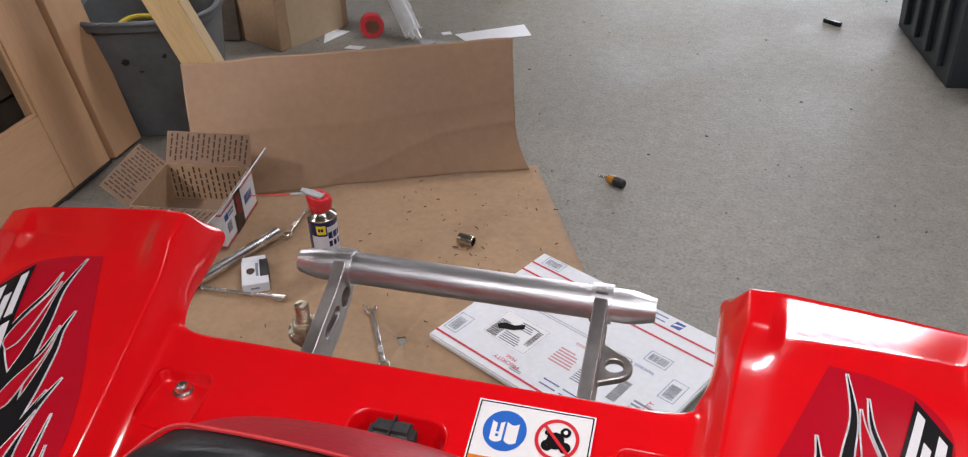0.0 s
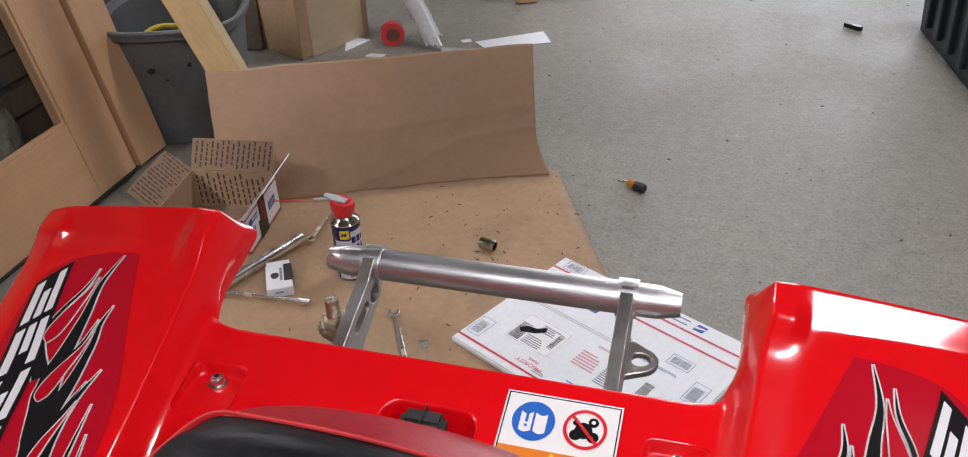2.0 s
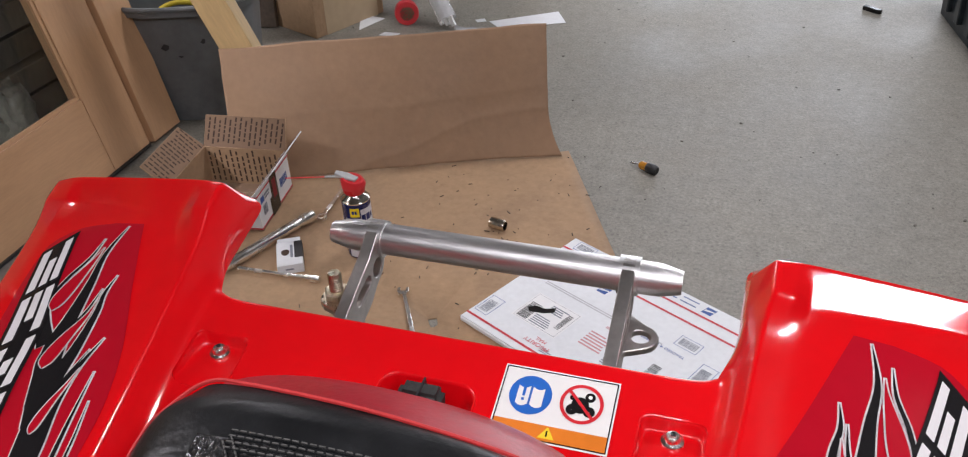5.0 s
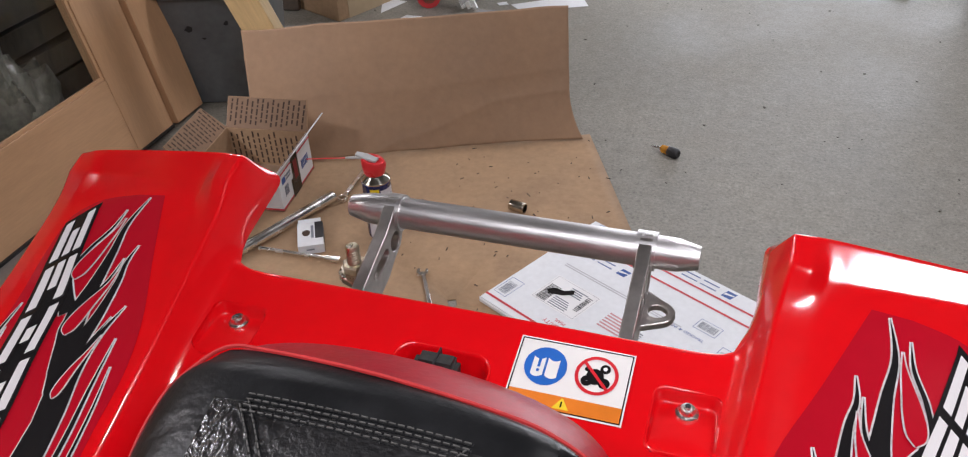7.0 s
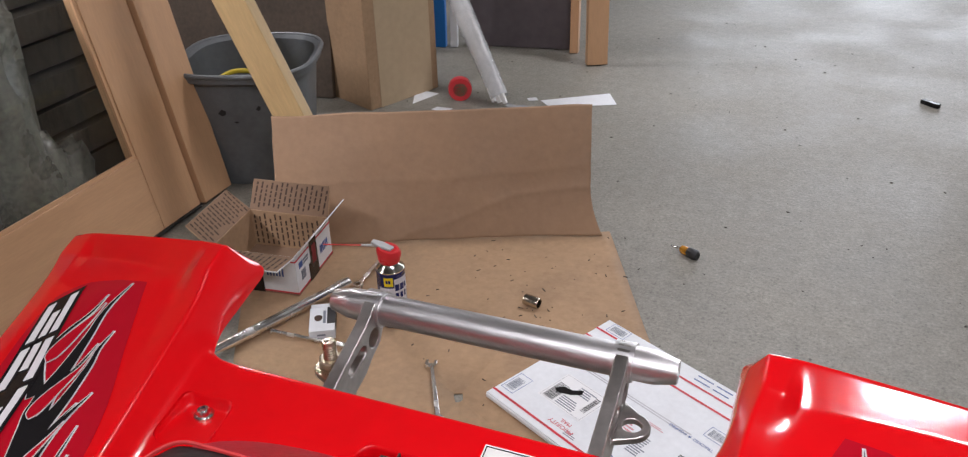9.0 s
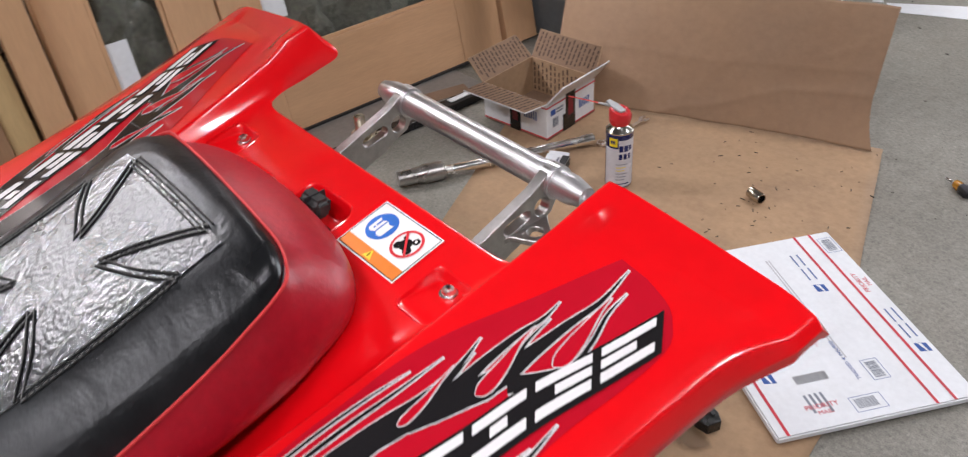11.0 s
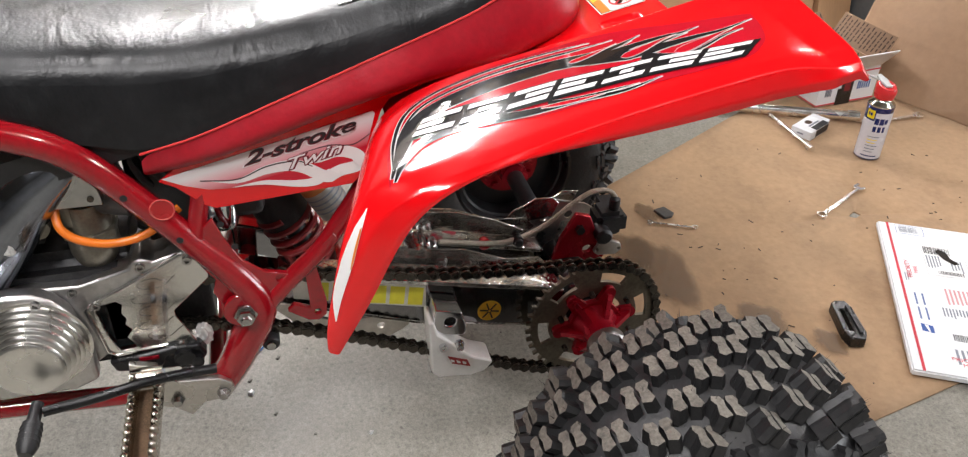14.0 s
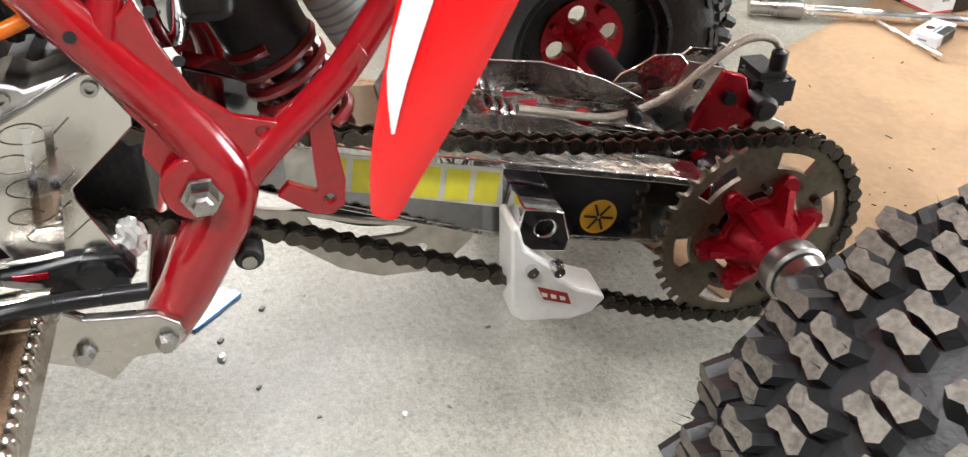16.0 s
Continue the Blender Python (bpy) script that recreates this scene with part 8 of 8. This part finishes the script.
def trash_can():
    t = thing("trash_can", "cracked grey plastic trash can", "trash can", at=pose(-1.37, 2.19, 0, 0, 0, 20))
    grey = mat("grey_bin", (0.12, 0.13, 0.135), 0.45, vary=0.12, scale=6, bump=0.05, bump_scale=60, stain=0.3, stain_colour=(0.06, 0.06, 0.06), stain_scale=8)

    def ring(rx, ry, z, n=40, p=3.2):
        out = []
        for k in range(n):
            a = 2 * math.pi * k / n
            c, s = math.cos(a), math.sin(a)
            q = (abs(c) ** p + abs(s) ** p) ** (-1 / p)
            out.append((rx * q * c, ry * q * s, z))
        return out
    rows = [ring(0.14, 0.14, 0.0), ring(0.15, 0.15, 0.004), ring(0.185, 0.185, 0.325), ring(0.185, 0.185, 0.335), ring(0.202, 0.202, 0.34), ring(0.206, 0.206, 0.36), ring(0.196, 0.196, 0.365), ring(0.184, 0.184, 0.355), ring(0.145, 0.145, 0.02), ring(0.01, 0.01, 0.018)]
    bm = bm_loft(rows, closed=True)
    bm.faces.new([bm.verts.new(p) for p in ring(0.14, 0.14, 0.0)])
    part("bin", bm, grey, t, "grey ribbed plastic bin")
    part("rim", bm_tube([(x, y, z) for x, y, z in ring(0.204, 0.204, 0.363)], 0.007, 8, closed=True), grey, t, "rolled rim")
    for k, (y, z, s) in enumerate(((-0.06, 0.25, 0.02), (-0.02, 0.22, 0.012), (0.05, 0.26, 0.012))):
        bm = bmesh.new()
        vs = [(0.0, 0.0), (0.5, 0.6), (1.0, 0.3), (0.8, -0.5), (0.3, -0.7), (-0.3, -0.3)]
        r = 0.150 + 0.037 * z / 0.37
        bm.faces.new([bm.verts.new((y + u * s, -r - 0.0012, z + v * s)) for u, v in vs])
        part("hole", bm, black_ink, t, "ragged dark hole")
    part("bin_label", bm_box(0.10, 0.125, -0.1815, -0.179, 0.235, 0.27), white_card, t, "small torn label")
    t2 = thing("cable", "yellow cable coiled in the trash can", "cable", at=pose(-1.37, 2.19, 0))
    part("coil", bm_tube([(0.13 * math.cos(a), 0.11 * math.sin(a), 0.27 + 0.01 * math.sin(3 * a)) for a in np.linspace(0, 6.1, 40)], 0.008, 8), mat("yellow_cable", (0.65, 0.5, 0.03), 0.5), t2, "yellow cable")
    part("coil", bm_tube([(0.12 * math.cos(a), 0.12 * math.sin(a), 0.24) for a in np.linspace(0, 6.1, 40)], 0.012, 8), black_plastic, t2, "black hose")


trash_can()
# added sheet: covers the lit wall behind the bin, stands for dark clutter
board("dark_sheet", "dark brown sheet added in place of dark clutter at the back", "panel", (-2.05, 2.75, 0), (-2.12, 2.95, 1.5), 1.0, 0.02, mat("dark_board", (0.07, 0.05, 0.035), 0.6, vary=0.3), 4)
board("wooden_stud", "pale pine stud leaning behind the cardboard", "stud", (-0.98, 1.975, 0), (-1.746, 1.975, 1.74), 0.10, 0.038, pine, 0)


def tall_carton():
    t = thing("tall_carton", "tall brown cardboard carton standing on end", "carton", at=pose(-1.265, 2.70, 0, 0, 0, -24))
    pale = mat("pale_card", (0.47, 0.36, 0.23), 0.8, vary=0.06, scale=4)
    part("carton_body", bm_box(-0.22, 0, 0, 0.33, 0, 1.3), cardboard, t, "brown cardboard", bevel=0.004)
    part("tape_band", bm_box(0.0003, 0.001, 0.05, 0.30, 0, 1.3), pale, t, "pale side face")


tall_carton()
board("brown_sheet", "dark brown sheet leaning beside the carton", "panel", (-1.62, 2.75, 0), (-1.66, 2.95, 1.5), 0.34, 0.02, mat("dark_board", (0.07, 0.05, 0.035), 0.6, vary=0.3), 4)
board("brown_sheet", "dark brown sheet leaning at the back", "panel", (-1.47, 3.35, 0), (-1.47, 3.45, 1.5), 0.16, 0.03, mat("red_brown_board", (0.13, 0.06, 0.04), 0.5, vary=0.2), 10)
board("blue_panel", "blue foam panel standing at the back", "panel", (-1.345, 3.47, 0), (-1.36, 3.55, 1.5), 0.085, 0.03, mat("blue_foam", (0.01, 0.16, 0.5), 0.6, vary=0.05), 10)
board("white_strip", "white trim strip standing at the back", "trim strip", (-1.27, 3.49, 0), (-1.28, 3.57, 1.5), 0.03, 0.03, white_card, 10)
board("grey_door_panel", "grey primed door slab standing on edge", "door slab", (-1.00, 3.57, 0), (-1.02, 3.67, 1.6), 0.47, 0.035, mat("primed_grey", (0.13, 0.11, 0.12), 0.55, vary=0.15, scale=3), 8)
board("edge_board", "pale fir edge board standing by the slab", "board", (-0.75, 3.57, 0), (-0.77, 3.67, 1.6), 0.035, 0.06, fir, 8)
board("leaning_board", "reddish fir board standing on end", "board", (-0.62, 3.44, 0), (-0.68, 3.60, 1.6), 0.085, 0.035, fir, 30)


def wrapped_rails():
    t = thing("wrapped_rails", "white trim rails wrapped in clear plastic film", "trim rails")
    a, b = Vector((-0.835, 2.89, 0.004)), Vector((-1.45, 3.36, 0.90))
    wp = mat("white_trim", (0.75, 0.75, 0.73), 0.35, vary=0.04)
    for k, dx in enumerate((-0.022, 0.0, 0.022)):
        part("rail", bm_tube([a + Vector((dx, 0, 0.01)), b + Vector((dx, 0, 0))], 0.0095, 4), wp, t, "white rail", smooth=False)
    film = mat("clear_film", (0.8, 0.82, 0.85), 0.12, vary=0.1, scale=30, bump=0.8, bump_scale=40, alpha=0.35)
    part("film", bm_tube([a + Vector((0, 0, 0.03)), a.lerp(b, 0.3), a.lerp(b, 0.6), b], [0.034, 0.040, 0.036, 0.040], 10, cap=False), film, t, "crinkled clear film")
    part("film_tail", bm_loft([[a + Vector((0.03 + 0.03 * i, -0.02 * (i % 2) - 0.01 * j, 0.004 + 0.012 * ((i + j) % 2))) for i in range(4)] for j in range(4)]), film, t, "loose end of film")


wrapped_rails()
t = thing("tape_roll", "roll of bright red tape standing on edge", "tape roll", at=pose(-0.998, 2.905, 0.044, 0, 0, 25))
part("roll", bm_lathe([(0.026, -0.016), (0.043, -0.016), (0.044, 0), (0.043, 0.016), (0.026, 0.016)], 36, "y"), mat("red_tape", (0.72, 0.05, 0.06), 0.35, vary=0.05), t, "red tape")
part("core", bm_lathe([(0.022, -0.016), (0.026, -0.016), (0.026, 0.016), (0.022, 0.016), (0.022, -0.016)], 36, "y"), card_inside, t, "brown core")
for o, lab in (([(-0.71, 2.985), (-0.485, 3.132), (-0.434, 3.03), (-0.50, 3.0), (-0.655, 2.93)], "torn white card strip on the floor"), ([(-1.205, 2.955), (-1.10, 2.935), (-1.15, 2.81)], "white paper corner on the floor"), ([(-1.05, 2.81), (-0.99, 2.81), (-1.0, 2.78), (-1.06, 2.78)], "small white paper scrap"), ([(-0.765, 2.99), (-0.735, 3.01), (-0.72, 2.985), (-0.75, 2.97)], "tiny white paper scrap")):
    tagged(part("paper_scrap", bm_prism(o, "z", 0.0005, 0.002), white_card), lab, "paper", "paper scraps on the floor")
tagged(part("drill_bit", moved(bm_prism([(-0.035, -0.009), (0.02, -0.011), (0.034, -0.004), (0.034, 0.008), (-0.035, 0.010)], "z", 0, 0.016), Matrix.Translation((0.618, 3.36, 0)) @ Matrix.Rotation(radians(-38), 4, "Z")), black_metal, bevel=0.002), "small black metal part on concrete", "metal part")


def tote():
    t = thing("storage_tote", "dark slate plastic storage tote with yellow lid", "tote", at=pose(0.905, 2.845, 0, 0, 0, 8))
    slate = mat("slate_plastic", (0.028, 0.038, 0.045), 0.4, vary=0.1, scale=6, bump=0.05)
    o = bm_loft([[(0.02, 0.02, 0), (0.42, 0.02, 0), (0.42, 0.56, 0), (0.02, 0.56, 0)], [(0, 0, 0.33), (0.44, 0, 0.33), (0.44, 0.58, 0.33), (0, 0.58, 0.33)]], closed=True)
    o.faces.new([o.verts.new(p) for p in ((0.02, 0.02, 0), (0.42, 0.02, 0), (0.42, 0.56, 0), (0.02, 0.56, 0))])
    part("tub", o, slate, t, "dark slate plastic tub", bevel=0.008)
    for k in range(4):
        part("tub_rib", bm_box(-0.004, 0.016, 0.09 + k * 0.12, 0.13 + k * 0.12, 0.04, 0.30, m=pose(0.006, 0, 0, 0, -3.4, 0)), slate, t, "moulded rib", bevel=0.004)
    part("lid", bm_box(-0.02, 0.46, -0.02, 0.60, 0.33, 0.362), mat("yellow_plastic", (0.6, 0.45, 0.06), 0.4, vary=0.05), t, "yellow snap-on lid", bevel=0.008)


tote()


# ---- pile of odds and ends beyond the seat ----
bagfilm = mat("bag_film", (0.62, 0.61, 0.58), 0.12, vary=0.25, scale=9, bump=0.5, bump_scale=25, coat=0.5)
clearbag = mat("clear_bag", (0.42, 0.41, 0.38), 0.1, vary=0.4, scale=7, bump=0.6, bump_scale=22, coat=0.8)
for at, size, lab, mtl in (((-2.02, -0.30, 0), (0.17, 0.20, 0.07), "crumpled clear plastic bag on the pile", bagfilm), ((-2.35, -0.55, 0), (0.20, 0.22, 0.22), "dull crumpled plastic bag full of parts", clearbag),
                           ((-2.15, 0.10, 0), (0.22, 0.25, 0.16), "shiny clear plastic bag", bagfilm), ((-1.95, -0.62, 0), (0.16, 0.14, 0.06), "clear bag with small metal parts", clearbag), ((-2.6, 0.1, 0), (0.3, 0.35, 0.25), "big crumpled plastic sheet", clearbag),
                           ((-2.3, -0.15, 0), (0.13, 0.12, 0.12), "white crumpled plastic bag", mat("white_bag", (0.72, 0.72, 0.72), 0.3, bump=0.3, bump_scale=20))):
    crumple("plastic_bag", lab, "plastic bag", at, size, at[0] * 3 + at[1], mtl, group="plastic bags in the pile")
crumple("turquoise_bag", "turquoise plastic bag lying on the pile", "plastic bag", (-1.86, -0.45, 0.01), (0.10, 0.085, 0.05), 4.2, mat("turquoise_film", (0.03, 0.45, 0.42), 0.15, vary=0.2, scale=10, bump=0.4, bump_scale=25, coat=0.5))
crumple("dark_cloth", "black and blue rag", "rag", (-2.02, -0.03, 0), (0.09, 0.08, 0.07), 7.7, mat("dark_rag", (0.012, 0.014, 0.03), 0.8, vary=0.4))


def clutch_gear():
    t = thing("clutch_basket", "black steel clutch basket with gear ring", "gear", at=pose(-1.80, -0.262, 0, 0, 0, 0))
    gm = mat("gear_black", (0.05, 0.048, 0.045), 0.4, 0.7, vary=0.2, scale=20)
    part("basket", bm_lathe([(0, 0), (0.062, 0), (0.064, 0.05), (0, 0.05)], 36), gm, t, "dark basket")
    o = []
    for k in range(64):
        a = 2 * math.pi * k / 64
        r = 0.083 if k % 2 else 0.079
        o.append((r * math.cos(a), r * math.sin(a)))
    part("gear_ring", bm_prism(o, "z", 0.05, 0.068), gm, t, "toothed ring")
    part("top_plate", bm_lathe([(0.07, 0.068), (0.072, 0.074), (0.066, 0.078), (0.03, 0.074), (0, 0.074)], 40), gm, t, "dished plate")
    o = [((0.022 if k % 2 else 0.0195) * math.cos(2 * math.pi * k / 36), (0.022 if k % 2 else 0.0195) * math.sin(2 * math.pi * k / 36)) for k in range(36)]
    part("hub_gear", bm_prism(o, "z", 0.074, 0.096, holes=[circle(0, 0, 0.011, 16)]), gm, t, "small hub gear")


clutch_gear()
board("pine_batten", "pale pine batten leaning across the pile", "batten", (-1.80, -0.12, 0), (-2.15, -0.50, 0.75), 0.042, 0.02, pine, 60)
for k, (x, y, h) in enumerate(((-2.45, -0.12, 0.7), (-2.47, -0.05, 0.75), (-2.45, 0.02, 0.7), (-2.6, 0.22, 0.8), (-2.5, -0.20, 0.65))):
    board("short_board", "short planed board standing in the pile", "board", (x, y, 0), (x - 0.06, y, h), 0.02, 0.058, (fir, dull_wood, pine)[k % 3], 0, "short boards in the pile")


def open_tray():
    t = thing("plastic_tray", "open white plastic tray", "tray", at=pose(-1.90, -0.06, 0, 0, 0, 20))
    wp = mat("tray_white", (0.68, 0.68, 0.66), 0.4, vary=0.05)
    part("tray_floor", bm_box(0, 0.16, 0, 0.14, 0, 0.004), wp, t, "white floor")
    for q in ((0, 0.16, -0.004, 0, 0, 0.075), (0, 0.16, 0.14, 0.144, 0, 0.075), (-0.004, 0, -0.004, 0.144, 0, 0.075), (0.16, 0.164, -0.004, 0.144, 0, 0.075)):
        part("tray_wall", bm_box(*q), wp, t, "white wall", bevel=0.001)


open_tray()


def caster():
    t = thing("caster_wheel", "grey rubber caster on a red frame", "caster", at=pose(-2.42, -0.46, 0, 0, 0, 10))
    part("wheel", bm_lathe([(0.02, -0.016), (0.045, -0.016), (0.05, 0), (0.045, 0.016), (0.02, 0.016)], 28, "x", (0, 0, 0.21)), mat("caster_grey", (0.09, 0.09, 0.09), 0.5), t, "grey wheel")
    part("wheel_hub", bm_lathe([(0, -0.018), (0.02, -0.018), (0.02, 0.018), (0, 0.018)], 20, "x", (0, 0, 0.21)), dark_steel, t, "dark hub")
    part("red_leg", bm_tube([(0.0, 0.06, 0.0), (0.0, -0.04, 0.18), (0.0, -0.10, 0.42)], 0.03, 10), mat("red_frame", (0.28, 0.03, 0.03), 0.4), t, "dull red metal leg")


caster()


def scrap_carton():
    t = thing("scrap_carton", "open brown carton filled with wood offcuts", "carton", at=pose(-2.12, -0.98, 0.16, 0, 0, 12))
    for q in ((0, 0.30, 0, 0.004, 0, 0.1), (0, 0.30, 0.35, 0.354, 0, 0.1), (0, 0.004, 0.004, 0.35, 0, 0.1), (0.296, 0.30, 0.004, 0.35, 0, 0.1), (0, 0.30, 0, 0.354, -0.004, 0)):
        part("carton_wall", bm_box(*q), cardboard, t, "brown card wall")
    part("carton_flap", moved(bm_box(0, 0.15, 0, 0.35, 0, 0.004), Matrix.Translation((0.30, 0, 0.1)) @ Matrix.Rotation(radians(8), 4, "Y")), cardboard, t, "open flap")
    for k in range(4):
        part("offcut", moved(bm_box(0, 0.24, 0, 0.03, 0, 0.02), Matrix.Translation((0.03, 0.05 + k * 0.07, 0.03)) @ Matrix.Rotation(radians(-25 + 6 * k), 4, "Y") @ Matrix.Rotation(radians(10 * k), 4, "Z")), dull_wood, t, "wood offcut")
    tagged(part("crate", bm_box(-2.14, -1.80, -1.0, -0.60, 0, 0.155), mat("dark_crate", (0.02, 0.02, 0.022), 0.5), bevel=0.006), "black plastic crate under the carton", "crate")


scrap_carton()
crumple("parts_bag", "yellow and orange printed bag of parts", "bag", (-1.70, -0.34, 0), (0.06, 0.05, 0.02), 2.2, mat("orange_bag", (0.7, 0.28, 0.02), 0.3))
tagged(part("back_wall_panel", bm_box(-3.4, -3.3, -2.2, 2.4, 0, 2.4), mat("dim_panel", (0.16, 0.14, 0.12), 0.7, vary=0.25, scale=2)), "dim brown partition behind the clutter", "partition", kind="structure")
t = thing("wrapper", "flat blue and white wrapper on the concrete floor", "wrapper")
o = [(-0.148, -0.050), (-0.176, -0.024), (-0.206, 0.004), (-0.226, -0.014), (-0.222, -0.034), (-0.196, -0.062), (-0.166, -0.074)]
part("white_face", bm_prism(o, "z", 0.0006, 0.0030), white_card, t, "white film", bevel=0.0008)
part("blue_edge", bm_prism([(-0.146, -0.050), (-0.174, -0.022), (-0.205, 0.007), (-0.216, -0.002), (-0.188, -0.032), (-0.158, -0.063)], "z", 0.0005, 0.0046), mat("blue_wrapper", (0.05, 0.20, 0.48), 0.3, vary=0.4, scale=40), t, "blue printed edge", bevel=0.0005)
for x, y, s in ((0.045, 0.17, 0.005), (-0.092, -0.02, 0.008)):
    crumple("foil_scrap", "tiny silver scrap on the floor", "scrap", (x, y, 0), (s, s * 0.7, s * 0.4), x * 50, mat("foil_bit", (0.6, 0.6, 0.6), 0.3, 0.8), group="scraps on the floor")


# ---- lamps: housings with open bottoms, the light source just inside ----
def ceiling_light(x, y, turn, watts, long, wide):
    t = thing("ceiling_light", "white ceiling strip light, switched on", "ceiling light", "ceiling lights", at=pose(x, y, CEIL - 0.06, 0, 0, turn))
    wm = mat("lamp_white", (0.8, 0.8, 0.8), 0.4)
    part("housing", bm_box(-long / 2 - 0.02, long / 2 + 0.02, -wide / 2 - 0.02, wide / 2 + 0.02, 0.03, 0.06), wm, t, "white metal housing", bevel=0.004)
    for q in ((-long / 2 - 0.02, long / 2 + 0.02, -wide / 2 - 0.02, -wide / 2 - 0.012, -0.01, 0.03), (-long / 2 - 0.02, long / 2 + 0.02, wide / 2 + 0.012, wide / 2 + 0.02, -0.01, 0.03)):
        part("side_lip", bm_box(*q), wm, t, "white lip")
    # two pairs of tubes in each housing
    for k in (-1.5, -0.5, 0.5, 1.5):
        data = bpy.data.lights.new("strip_lamp", "AREA")
        data.shape, data.size, data.size_y, data.energy, data.color = "RECTANGLE", long, wide * 0.09, watts / 4, LAMP_COLOUR
        ob = new("strip_lamp", data)
        ob.matrix_world = look((x, y, CEIL - 0.05), (x, y, 0)) @ pose(0, 0, 0, 0, 0, turn) @ pose(0, k * wide * 0.25, 0)


CEIL, LAMP_COLOUR = 2.8, (0.985, 0.97, 0.985)
for spec in LAMPS:
    ceiling_light(*spec)
data = bpy.data.lights.new("doorway_daylight", "AREA")
data.shape, data.size, data.size_y, data.energy, data.color = "RECTANGLE", 4.4, 2.3, DAY, (0.88, 0.94, 1.0)
ob = new("doorway_daylight", data)
ob.matrix_world = look((1.2, 8.95, 1.2), (1.2, 0, 1.0))
